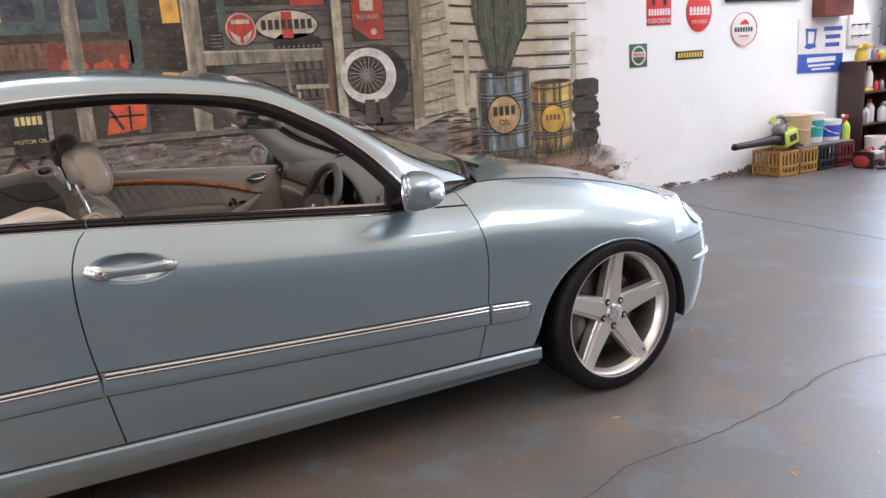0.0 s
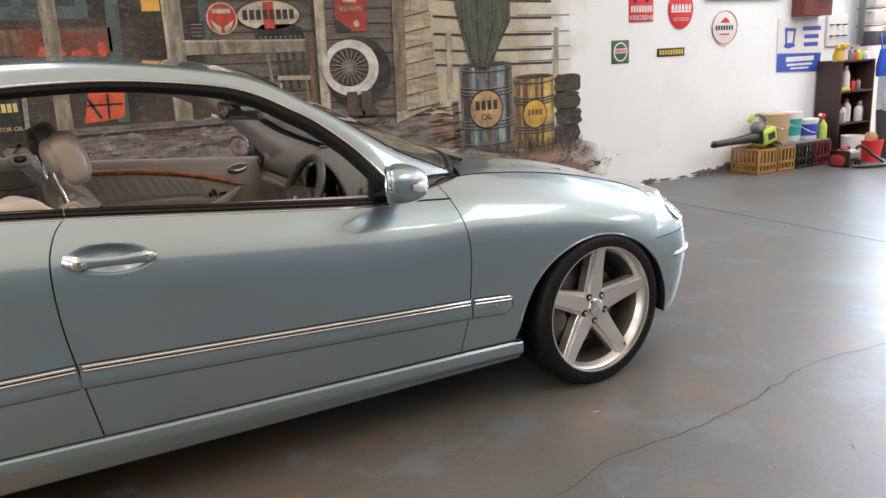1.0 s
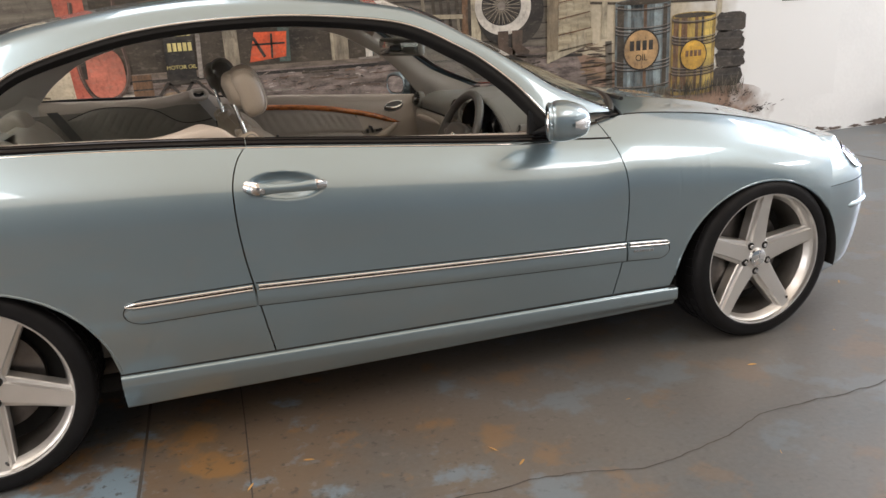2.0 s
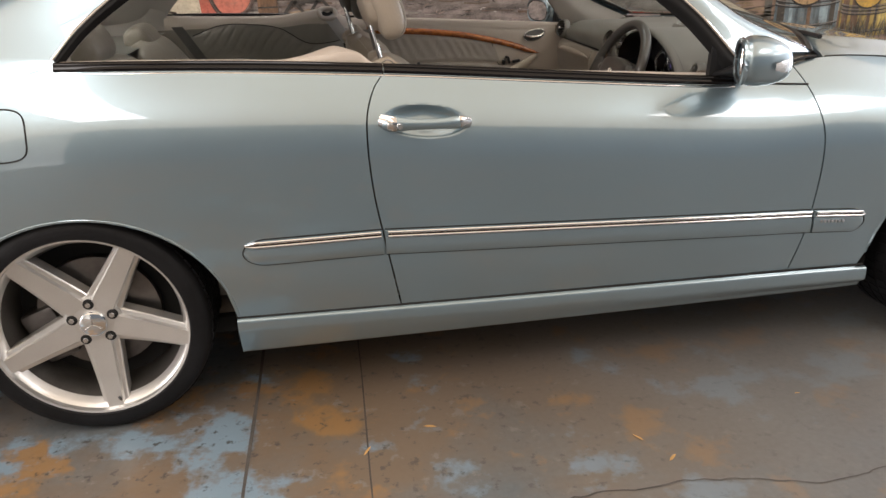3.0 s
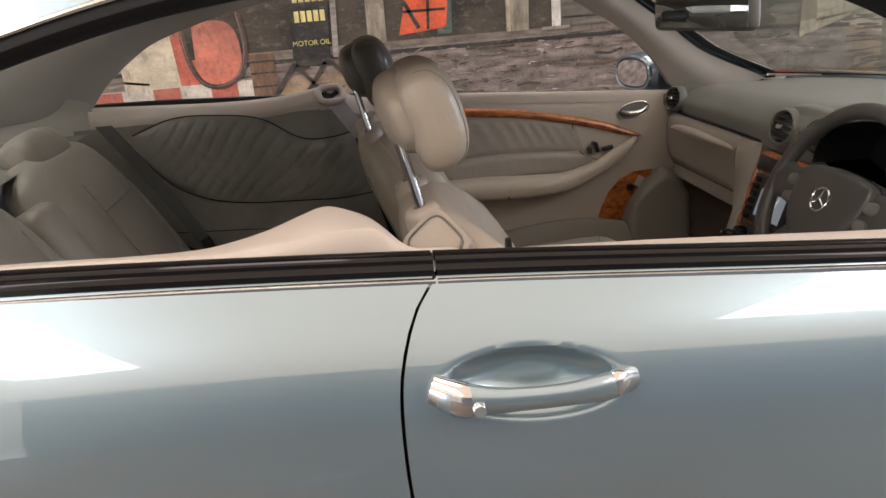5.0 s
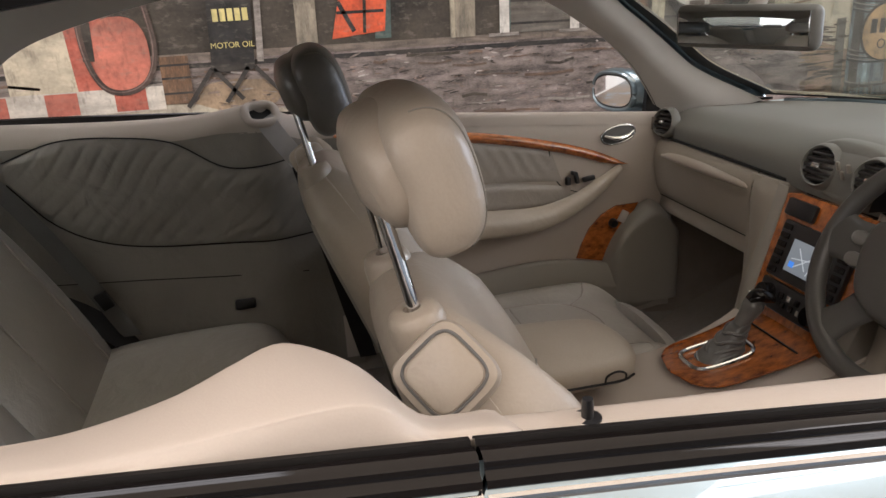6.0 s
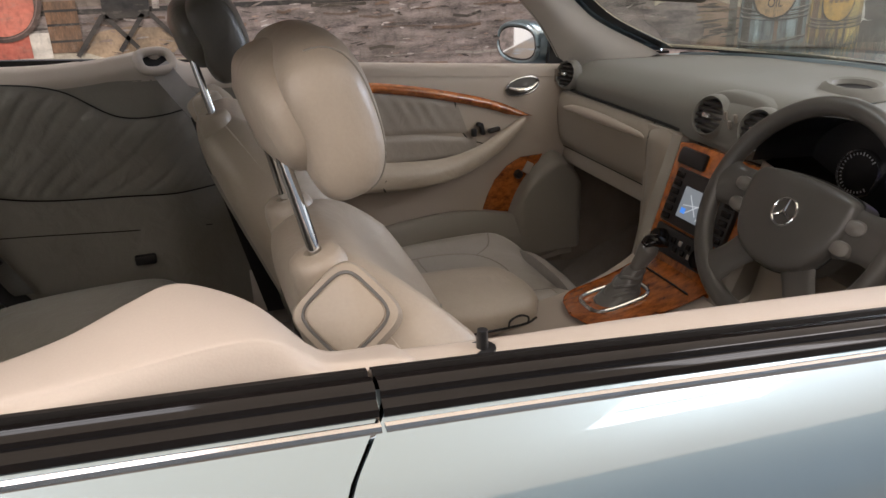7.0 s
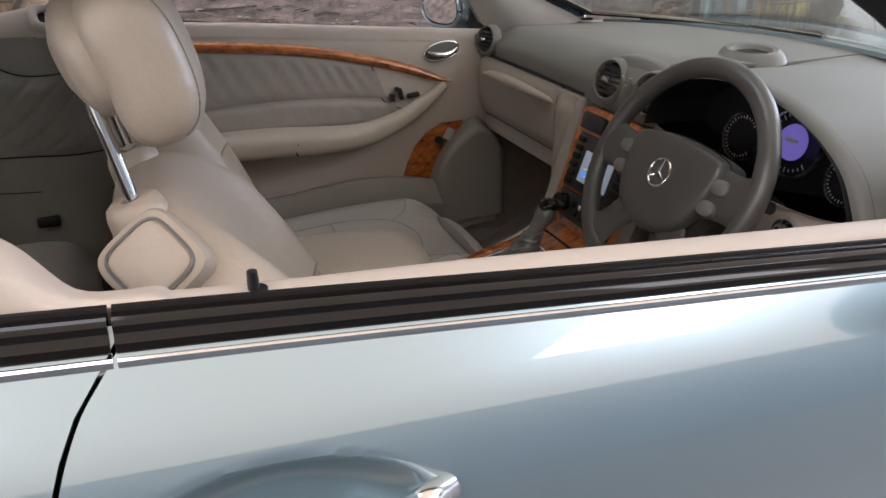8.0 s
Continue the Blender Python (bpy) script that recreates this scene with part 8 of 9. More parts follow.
    def pod_fn(u, v, s=s):
        x = 0.268 + 0.247 * u
        f = math.sin(math.pi / 2 * min(1.0, u / 0.16, (1 - u) / 0.16)) * math.sin(math.pi / 2 * min(1.0, (1 - v) / 0.10))
        return (x, s * (0.692 - 0.054 * f), 0.37 + (lerp_table(POD, x) - 0.37) * v)
    part("speaker_pod", grid(pod_fn, 30, 24), TRIM_GREY, door, "grey-beige rounded speaker pod", angle=60)
    # window slot and the shut face of the door
    part("door_edge", grid(lambda u, v: (seam_x(DOOR_REAR, 0.31 + 0.60 * u) + 0.008, s * (side_y(-0.53, 0.31 + 0.60 * u) - 0.012 - 0.07 * v), 0.31 + 0.60 * u), 20, 4), PAINT, door)

    # rear side trim: padded top that swells up to the belt guide, pleated field, lower shell
    TOPZ = [(-1.36, 1.02), (-1.1, 1.005), (-0.95, 0.998), (-0.82, 0.997), (-0.72, 1.008), (-0.65, 1.021), (-0.622, 1.023), (-0.595, 1.006), (-0.559, 0.986), (-0.525, 0.972), (-0.505, 0.970), (-0.455, 0.968)]
    TOPY = [(-1.36, 0.70), (-1.1, 0.695), (-0.9, 0.69), (-0.82, 0.688), (-0.72, 0.672), (-0.65, 0.657), (-0.622, 0.655), (-0.59, 0.662), (-0.55, 0.678), (-0.51, 0.695), (-0.455, 0.70)]
    def crest(x):
        return lerp_table(TOPY, x), lerp_table(TOPZ, x)
    # the driver's side swells into a broad flat-topped pad behind the door: inner ridge, outer ridge, foot
    RIDGE_IN = [(-1.36, 1.018), (-1.1, 1.003), (-0.95, 0.995), (-0.85, 0.988), (-0.78, 0.986), (-0.74, 0.990), (-0.70, 0.997), (-0.66, 1.006), (-0.635, 1.011), (-0.618, 1.011), (-0.59, 1.004), (-0.565, 0.995), (-0.545, 0.980), (-0.528, 0.965), (-0.512, 0.957), (-0.49, 0.953), (-0.465, 0.950), (-0.455, 0.940)]
    RIDGE_IN_Y = [(-1.36, 0.70), (-1.0, 0.69), (-0.80, 0.682), (-0.70, 0.672), (-0.65, 0.652), (-0.62, 0.640), (-0.59, 0.648), (-0.56, 0.668), (-0.53, 0.692), (-0.50, 0.688), (-0.455, 0.684)]
    RIDGE_OUT = [(-1.36, 0.004), (-0.85, 0.004), (-0.76, 0.004), (-0.70, 0.012), (-0.65, 0.021), (-0.60, 0.029), (-0.572, 0.030), (-0.555, 0.024), (-0.537, 0.010), (-0.524, 0.002), (-0.50, 0.0), (-0.465, -0.002), (-0.455, -0.010)]
    def top_fn(u, v, s=s):
        x = -1.312 + 0.857 * u
        zb = lerp_table(EDGE_Z, x)
        if s < 0:
            cy, cz = lerp_table(RIDGE_IN_Y, x), lerp_table(RIDGE_IN, x)
            fz = zb + 0.004
            oy, oz = 0.738, fz + lerp_table(RIDGE_OUT, x)
            prof = [(0.749, fz - 0.02), (0.749, fz - 0.004), (0.7475, fz + 0.3 * (oz - fz)), (0.7415, oz - 0.004), (oy - 0.004, oz), (cy + 0.5 * (oy - cy), 0.5 * (oz + cz) + 0.001), (cy + 0.006, cz), (cy - 0.003, cz - 0.005), (cy - 0.010, cz - 0.034), (cy - 0.012, min(cz - 0.06, 0.955))]
        else:
            cy, cz = crest(x)
            # outer face, crease, upper face, crest, inner face
            lean = 1.0 - 0.75 * min(1.0, max(0.0, (x + 0.60) / 0.08))
            ax, ay = 0.749, min(zb + 0.003, cz - 0.008)
            bx, by = min(cy + 0.030 + 0.012 * (1 - lean), 0.740), max(cz - 0.017 * lean, ay + 0.004)
            prof = [(ax, ay - 0.02), (ax, ay), (ax + 0.9 * (bx - ax), ay + 0.9 * (by - ay)), (bx - 0.1 * (bx - cy), by + 0.1 * (cz - by)), (cy + 0.12 * (bx - cy), cz - 0.12 * (cz - by)), (cy - 0.004, cz - 0.003), (cy - 0.012, cz - 0.012), (cy - 0.022, cz - 0.034), (cy - 0.024, min(cz - 0.06, 0.955))]
        p = spline([(a, b, 0) for a, b in prof], v * (len(prof) - 1))
        return (x, s * p[0], p[1])
    rt = part("rear_side_trim", grid(top_fn, 110, 54), TRIM, car, "beige padded rear side trim")
    part("trim_end", grid(lambda u, v: (lambda q: (q[0] + 0.001 + 0.004 * v, q[1] * (1 - 0.0 * v), q[2] - 0.10 * v))(top_fn(1.0, u)), 16, 6), TRIM, rt)
    def rs_fn(u, v, s=s):
        x = -1.36 + 0.935 * u
        z = 0.30 + (min(lerp_table(TOPZ, x) - 0.05, 0.958) - 0.30) * v
        return (x, s * (lerp_table(TOPY, x) - 0.020 - 0.012 * (1 - v) - 0.004), z)
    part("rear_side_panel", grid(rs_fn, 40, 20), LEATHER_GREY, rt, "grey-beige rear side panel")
    def rp_fn(u, v, s=s):
        x = -1.20 + 0.70 * u
        zt = lerp_table([(-1.20, 0.93), (-1.08, 0.968), (-0.95, 0.966), (-0.83, 0.944), (-0.72, 0.880), (-0.62, 0.878), (-0.5, 0.90)], x)
        zb = lerp_table([(-1.20, 0.88), (-1.12, 0.78), (-1.02, 0.722), (-0.88, 0.695), (-0.7, 0.69), (-0.5, 0.69)], x)
        z = zt + (zb - zt) * v
        edge = math.sin(math.pi * min(1, 8 * min(u, 1 - u) + 0.02) / 2) * math.sin(math.pi * min(1, 6 * min(v, 1 - v) + 0.02) / 2)
        ph = (x * 19 - z * 19 + 0.35 * math.sin(13 * x) + 0.12 * math.sin(31 * z + 9 * x)) % 1.0
        wav = (0.0022 - 0.0042 * math.exp(-((ph - 0.5) / 0.13) ** 2)) * edge * (0.35 + 0.65 * math.cos(math.pi * v) ** 2)
        return (x, s * (lerp_table(TOPY, x) - 0.028 - 0.008 * edge - wav), z)
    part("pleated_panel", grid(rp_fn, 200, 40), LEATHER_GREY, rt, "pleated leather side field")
    part("panel_piping", tube([Vector(rp_fn(k / 40, 0.0)) - Vector((0, s * 0.002, 0)) for k in range(41)], 0.0017, 6), DARK, rt)
    part("panel_piping", tube([Vector(rp_fn(k / 40, 1.0)) - Vector((0, s * 0.002, 0)) for k in range(41)], 0.0017, 6), DARK, rt)
    part("panel_line", tube([(x, s * (lerp_table(TOPY, x) - 0.036), 0.627 - 0.06 * (x + 1.1)) for x in (-1.15, -0.95, -0.75, -0.55)], 0.0012, 6), DARK, rt)
    part("panel_clip", rbox(0.05, 0.02, 0.025, pose(-0.715, s * 0.622, 0.535), r=0.006), BLACK, rt, "black catch")
    # belt guide with the belt through it
    g = Vector((-0.622, s * 0.634, 0.992))
    gm = look(g, g + Vector((0.20, -s * 0.66, 0.72))) @ pose(0, 0, 0, 0, 180, 0)
    if s > 0:
        part("belt_guide", tube([gm @ Vector((a, b, 0.008)) for a, b in ring_pts(0.036, 0.027, 28, 3)], 0.0105, 10, closed=True), TRIM, rt, "beige belt guide")
    if s > 0:
        part("guide_slot", plate(ring_pts(0.028, 0.020, 24, 3), 0.004, gm @ pose(0, 0, 0.004)), DARK, rt)
    BELT = mat("pale_belt_webbing", (0.40, 0.385, 0.38), rough=0.75, vary=0.06, scale=30, grain=500, bump=0.3, bump_d=0.0005) if s > 0 else TRIM_GREY
    if s > 0:
        part("seat_belt", grid(lambda u, v: Vector((-0.616, s * 0.622, 0.988)).lerp(Vector((-0.545, s * (0.585 if s > 0 else 0.60), 0.885)), u) + Vector((0.040 * (v - 0.5), 0, 0.022 * (v - 0.5))) + Vector((0, -s * 0.012 * math.sin(math.pi * u), 0)), 10, 4), BELT, rt, "pale grey seat belt")
    if s > 0:
        part("seat_belt", grid(lambda u, v: Vector((-0.545, s * (0.585 if s > 0 else 0.60), 0.885)).lerp(Vector((-0.42, s * 0.64, 0.33)), u) + Vector((0.044 * (v - 0.5), 0, 0)), 10, 3), BLACK, rt, "black seat belt")
    # rear belt
    part("rear_belt", grid(lambda u, v: Vector((-1.24, s * 0.56, 0.98)).lerp(Vector((-0.985, s * 0.60, 0.50)), u) + Vector((0.045 * (v - 0.5), s * 0.03 * math.sin(math.pi * u), 0)), 10, 3), GAITER, rt, "dark grey rear seat belt")
    part("rear_belt_tongue", rbox(0.03, 0.012, 0.045, pose(-1.03, s * 0.595, 0.60, 0, -25, 0), r=0.004), BLACK, rt, "black belt tongue")
    # shut face at the front of the rear quarter
    part("shut_pillar", grid(lambda u, v: (seam_x(DOOR_REAR, 0.30 + 0.60 * u) - 0.008, s * (side_y(-0.56, 0.30 + 0.60 * u) - 0.012 - 0.06 * v), 0.30 + 0.60 * u), 20, 4), PAINT, rt, "light blue door shut pillar")


# ---- signs on the white wall ----
def sign(name, outline, material, label, layer=2.0):
    ob = tagged(new(name), label, "sign")
    part("plate", plate(outline, 0.006, Matrix.Translation((0, WALL_Y - 0.008, 0)) @ pose(0, 0, 0, 90, 0, 0), r=0.001), material, ob)
    return ob


def mark(owner, outline, material, lift=1, name="mark"):
    return part(name, plate(outline, 0.001, Matrix.Translation((0, WALL_Y - 0.0095 - 0.001 * lift, 0)) @ pose(0, 0, 0, 90, 0, 0)), material, owner, smooth=False)


ENAMEL_RED = mat("enamel_red", (0.62, 0.035, 0.03), rough=0.35, vary=0.12, scale=8)
ENAMEL_WHITE = mat("enamel_white", (0.72, 0.70, 0.68), rough=0.35, vary=0.06, scale=8)
ENAMEL_GREEN = mat("enamel_green", (0.05, 0.12, 0.05), rough=0.35, vary=0.15, scale=8)
ENAMEL_BLUE = mat("enamel_blue", (0.035, 0.09, 0.42), rough=0.35, vary=0.1, scale=8)
ENAMEL_BLACK = mat("enamel_black", (0.02, 0.02, 0.02), rough=0.35)
ENAMEL_YEL = mat("enamel_yellow", (0.60, 0.42, 0.05), rough=0.35)


def txt_at(x, z):
    return Matrix.Translation((x, WALL_Y - 0.0115, z)) @ pose(0, 0, 0, 90, 0, 0)


sg = sign("wall_sign", rect(4.56, 4.86, 1.58, 2.02), ENAMEL_RED, "red enamel kerosene sign on the white wall")
for k in range(8):
    mark(sg, rect(4.58 + 0.034 * k, 4.603 + 0.034 * k, 1.67, 1.73), ENAMEL_WHITE)
letters("KEROSENE", 0.062, txt_at(4.71, 1.60), ENAMEL_WHITE, sg)
mark(sg, rect(4.62, 4.66, 1.76, 1.95), ENAMEL_BLACK)
mark(sg, rect(4.76, 4.80, 1.76, 1.95), ENAMEL_BLACK)
sg = sign("wall_sign", ring_pts(0.165, 0.19, 36, 2, 5.22, 1.69), ENAMEL_RED, "round red enamel drink sign on the white wall")
mark(sg, rect(5.09, 5.35, 1.66, 1.675), ENAMEL_WHITE)
for k in range(6):
    mark(sg, ring_pts(0.018, 0.035, 12, 2, 5.11 + 0.045 * k, 1.705), ENAMEL_WHITE)
letters("ICE COLD", 0.045, txt_at(5.22, 1.58), ENAMEL_WHITE, sg)
sg = sign("wall_sign", rect(4.35, 4.56, 1.205, 1.42), ENAMEL_GREEN, "small green square oil sign on the wall")
mark(sg, ring_pts(0.085, 0.09, 32, 2, 4.455, 1.312), ENAMEL_WHITE, 1)
mark(sg, ring_pts(0.07, 0.075, 32, 2, 4.455, 1.312), ENAMEL_GREEN, 2)
mark(sg, rect(4.375, 4.535, 1.30, 1.345), ENAMEL_WHITE, 3)
for k in range(6):
    mark(sg, rect(4.39 + 0.023 * k, 4.405 + 0.023 * k, 1.308, 1.337), ENAMEL_RED, 4)
sg = sign("wall_sign", rect(4.92, 5.28, 1.245, 1.325), ENAMEL_BLACK, "small black and yellow tyre sign on the wall")
for k in range(9):
    mark(sg, rect(4.945 + 0.036 * k, 4.97 + 0.036 * k, 1.262, 1.308), ENAMEL_YEL)
sg = sign("wall_sign", ring_pts(0.18, 0.165, 40, 2, 5.83, 1.50), ENAMEL_WHITE, "round white oil sign with red badge")
part("sign_edge", tube([(a, WALL_Y - 0.010, b) for a, b in ring_pts(0.178, 0.163, 40, 2, 5.83, 1.50)], 0.004, 6, closed=True), ENAMEL_RED, sg)
mark(sg, [(5.76, 1.545), (5.90, 1.545), (5.88, 1.575), (5.84, 1.60), (5.80, 1.58)], ENAMEL_RED)
for k in range(7):
    mark(sg, rect(5.70 + 0.037 * k, 5.725 + 0.037 * k, 1.475, 1.52), ENAMEL_BLACK)
mark(sg, rect(5.76, 5.90, 1.425, 1.44), ENAMEL_RED)
mark(sg, rect(5.77, 5.89, 1.325, 1.34), ENAMEL_WHITE)
# licence board
sg = sign("notice_board", [(6.64, 1.01), (7.34, 0.985), (7.41, 1.55), (6.63, 1.567)], ENAMEL_WHITE, "white and blue dealer notice board on the wall")
mark(sg, [(6.64, 1.01), (7.34, 0.985), (7.36, 1.185), (6.638, 1.205)], ENAMEL_BLUE, 1)
mark(sg, [(6.73, 1.27), (6.80, 1.25), (6.92, 1.27), (6.90, 1.30), (6.92, 1.46), (6.74, 1.47), (6.755, 1.30)], ENAMEL_BLUE, 1)
mark(sg, [(6.785, 1.31), (6.87, 1.31), (6.88, 1.43), (6.78, 1.435)], ENAMEL_WHITE, 2)
for z, x0, x1 in ((1.455, 7.03, 7.33), (1.37, 7.06, 7.30), (1.285, 7.06, 7.29)):
    mark(sg, rect(x0, x1, z - 0.022, z + 0.022), ENAMEL_BLUE, 1)
for z, x0, x1, h in ((1.135, 6.78, 7.24, 0.025), (1.075, 6.80, 7.22, 0.012), (1.035, 6.86, 7.16, 0.010)):
    mark(sg, rect(x0, x1, z - h, z + h), ENAMEL_WHITE, 2)
# framed picture edge and red box above
fr = thing("picture_frame", "thin dark picture frame on the white wall", "picture")
part("frame", rbox(1.08, 0.03, 0.03, pose(6.10, WALL_Y - 0.018, 1.785), r=0.006), ENAMEL_BLACK, fr)
part("frame", rbox(1.08, 0.03, 0.03, pose(6.10, WALL_Y - 0.018, 2.42), r=0.006), ENAMEL_BLACK, fr)
for x in (5.57, 6.63):
    part("frame", rbox(0.03, 0.03, 0.61, pose(x, WALL_Y - 0.018, 2.10), r=0.006), ENAMEL_BLACK, fr)
part("picture", rbox(1.03, 0.01, 0.61, pose(6.10, WALL_Y - 0.010, 2.10), r=0), CREAM, fr)
bx = thing("fuse_box", "brown-red wall cabinet with a black lock box", "cabinet")
part("body", rbox(0.46, 0.16, 0.7, pose(7.06, WALL_Y - 0.085, 1.93), r=0.008), mat("brown_red_paint", (0.17, 0.045, 0.03), rough=0.5), bx)
part("lock_box", rbox(0.22, 0.08, 0.10, pose(7.16, WALL_Y - 0.20, 1.80), r=0.01), BLACK, bx)
# wall racks of pale boxes
rk = thing("wall_rack", "grey wall rack with pale boxes", "rack")
part("rail", rbox(0.05, 0.05, 1.4, pose(7.84, 2.5, 1.95), r=0.004), STEEL_GREY, rk)
for k in range(5):
    part("shelf", rbox(0.42, 0.20, 0.015, pose(8.10, 2.5, 1.45 + 0.19 * k), r=0.003), STEEL_GREY, rk)
    part("carton", rbox(0.34, 0.15, 0.13, pose(8.10, 2.48, 1.535 + 0.19 * k), r=0.006), ENAMEL_WHITE, rk)
part("case", rbox(0.36, 0.18, 0.16, pose(8.06, 2.44, 1.31), r=0.01), mat("slate_case", (0.08, 0.085, 0.10), rough=0.5), rk)
rk2 = thing("key_rack", "white key rack with small hooks", "rack")
part("board", rbox(0.34, 0.03, 0.34, pose(7.58, WALL_Y - 0.02, 1.42), r=0.004), ENAMEL_WHITE, rk2)
for k in range(6):
    part("hook", rbox(0.05, 0.04, 0.014, pose(7.47 + 0.11 * (k % 3), WALL_Y - 0.05, 1.36 + 0.12 * (k // 3)), r=0.003), BLACK, rk2)

# ---- milk crates along the wall ----
def crate(x, material, label):
    ob = tagged(new("milk_crate"), label, "crate", "crates along the wall")
    w, d, h = 0.27, 0.34, 0.265
    for z in (0.02, 0.10, 0.245):
        for y in (-d / 2, d / 2):
            part("rail", rbox(w, 0.014, 0.028, pose(0, y, z), r=0.003), material, ob)
        for xx in (-w / 2, w / 2):
            part("rail", rbox(0.014, d, 0.028, pose(xx, 0, z), r=0.003), material, ob)
    for k in range(6):
        for y in (-d / 2, d / 2):
            part("slat", rbox(0.018 if 0 < k < 5 else 0.034, 0.014, h, pose(-w / 2 + w * k / 5, y, h / 2), r=0.003), material, ob)
    for k in range(1, 7):
        for xx in (-w / 2, w / 2):
            part("slat", rbox(0.014, 0.018, h, pose(xx, -d / 2 + d * k / 7, h / 2), r=0.003), material, ob)
    part("floor_grid", rbox(w, d, 0.012, pose(0, 0, 0.012), r=0.002), material, ob)
    ob.location = (x, 2.40, 0.0)
    return ob


TAN_CRATE = mat("tan_plastic", (0.36, 0.20, 0.055), rough=0.5, vary=0.15)
crate(6.085, TAN_CRATE, "tan plastic milk crate turned over on the floor")
crate(6.365, TAN_CRATE, "tan plastic milk crate turned over on the floor")
crate(6.645, mat("black_crate", (0.02, 0.02, 0.022), rough=0.5), "black plastic milk crate on the floor")
crate(6.925, mat("maroon_crate", (0.10, 0.015, 0.02), rough=0.5), "maroon plastic milk crate on the floor")
bd = thing("crate_board", "grey board lying across the milk crates", "board")
part("board", rbox(0.84, 0.34, 0.012, pose(6.64, 2.40, 0.272), r=0.003), STEEL_GREY, bd)


def bucket(x, y, z, r, h, material, label, band=None):
    ob = tagged(new("bucket"), label, "bucket", "buckets on the crates")
    part("body", lathe([(0.0, 0.0), (r * 0.86, 0.0), (r * 0.90, 0.008), (r, h * 0.86), (r * 1.03, h * 0.87), (r * 1.03, h * 0.90), (r, h * 0.91), (r, h), (r * 0.95, h), (r * 0.9, h * 0.5), (0, 0.02)], 36), material, ob)
    part("lid", lathe([(0.0, h + 0.004), (r * 0.97, h + 0.006), (r * 1.04, h + 0.004), (r * 1.05, h - 0.012), (r * 1.0, h - 0.012)], 36), material, ob)
    if band:
        part("label", lathe([(r * 0.935, h * 0.2), (r * 0.995, h * 0.78)], 36), band, ob)
    part("handle", tube([(r * 1.03 * math.cos(a), -r * 0.55 * abs(math.sin(a)) - r * 0.5 * math.sin(a) ** 2, h * 0.86 - 0.11 * math.sin(a)) for a in (math.pi * k / 16 for k in range(17))], 0.003, 6), CHROME_DULL, ob)
    ob.location = (x, y, z)
    return ob


bucket(6.36, 2.40, 0.279, 0.155, 0.315, mat("tan_bucket", (0.50, 0.36, 0.21), rough=0.5, vary=0.1), "tan plastic bucket with its lid on")
bucket(6.665, 2.45, 0.279, 0.125, 0.305, ENAMEL_WHITE, "white plastic tub with a teal label", mat("teal_label", (0.04, 0.32, 0.30), rough=0.5))
bucket(6.90, 2.42, 0.279, 0.125, 0.215, ENAMEL_WHITE, "short white tub with a blue label", mat("blue_label", (0.04, 0.07, 0.45), rough=0.5))
sp = thing("spray_bottle", "spray bottle of yellow-green cleaner with red trigger", "bottle")
part("body", lathe([(0, 0), (0.042, 0.0), (0.045, 0.01), (0.045, 0.13), (0.035, 0.17), (0.016, 0.19), (0.016, 0.21), (0, 0.21)], 24), mat("green_liquid", (0.45, 0.60, 0.08), rough=0.2), sp)
part("trigger", rbox(0.075, 0.03, 0.04, pose(-0.012, 0, 0.25), r=0.008), ENAMEL_RED, sp)
part("nozzle", rbox(0.03, 0.025, 0.03, pose(-0.055, 0, 0.262), r=0.005), ENAMEL_WHITE, sp)
part("lever", rbox(0.012, 0.016, 0.05, pose(-0.03, 0, 0.215, 0, 20, 0), r=0.004), ENAMEL_RED, sp)
sp.location = (7.06, 2.33, 0.27)

# leaf blower on the crates
bl = thing("leaf_blower", "lime green and black leaf blower lying on the crates", "tool")
GREY_PLASTIC = mat("grey_plastic", (0.16, 0.16, 0.155), rough=0.45, vary=0.1)
LIME = mat("lime_plastic", (0.42, 0.52, 0.05), rough=0.4, vary=0.08)
part("tube", tube([(5.34, 2.27, 0.372), (5.37, 2.272, 0.372), (5.72, 2.30, 0.376), (5.96, 2.32, 0.384), (6.05, 2.325, 0.388)], [0.038, 0.034, 0.040, 0.055, 0.062], 16, smooth_steps=4), BLACK, bl)
part("body", rbox(0.22, 0.17, 0.17, pose(6.13, 2.33, 0.385, 0, -14, 0), r=0.035, seg=3), LIME, bl, "lime green motor housing")
part("collar", rbox(0.05, 0.15, 0.15, pose(6.02, 2.325, 0.388, 0, -6, 0), r=0.03, seg=3), BLACK, bl)
part("motor", rbox(0.12, 0.13, 0.10, pose(6.03, 2.33, 0.475, 0, -30, 0), r=0.035, seg=3), GREY_PLASTIC, bl, "grey motor cover")
part("handle", tube([(6.12, 2.33, 0.47), (6.13, 2.33, 0.55), (6.06, 2.33, 0.605), (5.97, 2.33, 0.60), (5.925, 2.33, 0.565)], 0.019, 12, smooth_steps=5), GREY_PLASTIC, bl, "grey loop handle")
part("grip", tube([(5.955, 2.33, 0.60), (5.92, 2.33, 0.575), (5.905, 2.33, 0.545)], 0.025, 12, smooth_steps=4), LIME, bl)
part("vent_row", rbox(0.10, 0.004, 0.07, pose(6.14, 2.243, 0.39, 0, -14, 0), r=0), BLACK, bl)
part("cable", tube([(6.22, 2.33, 0.34), (6.30, 2.25, 0.288), (6.20, 2.27, 0.288), (6.27, 2.31, 0.288), (6.16, 2.29, 0.288)], 0.010, 8, smooth_steps=6), BLACK, bl)

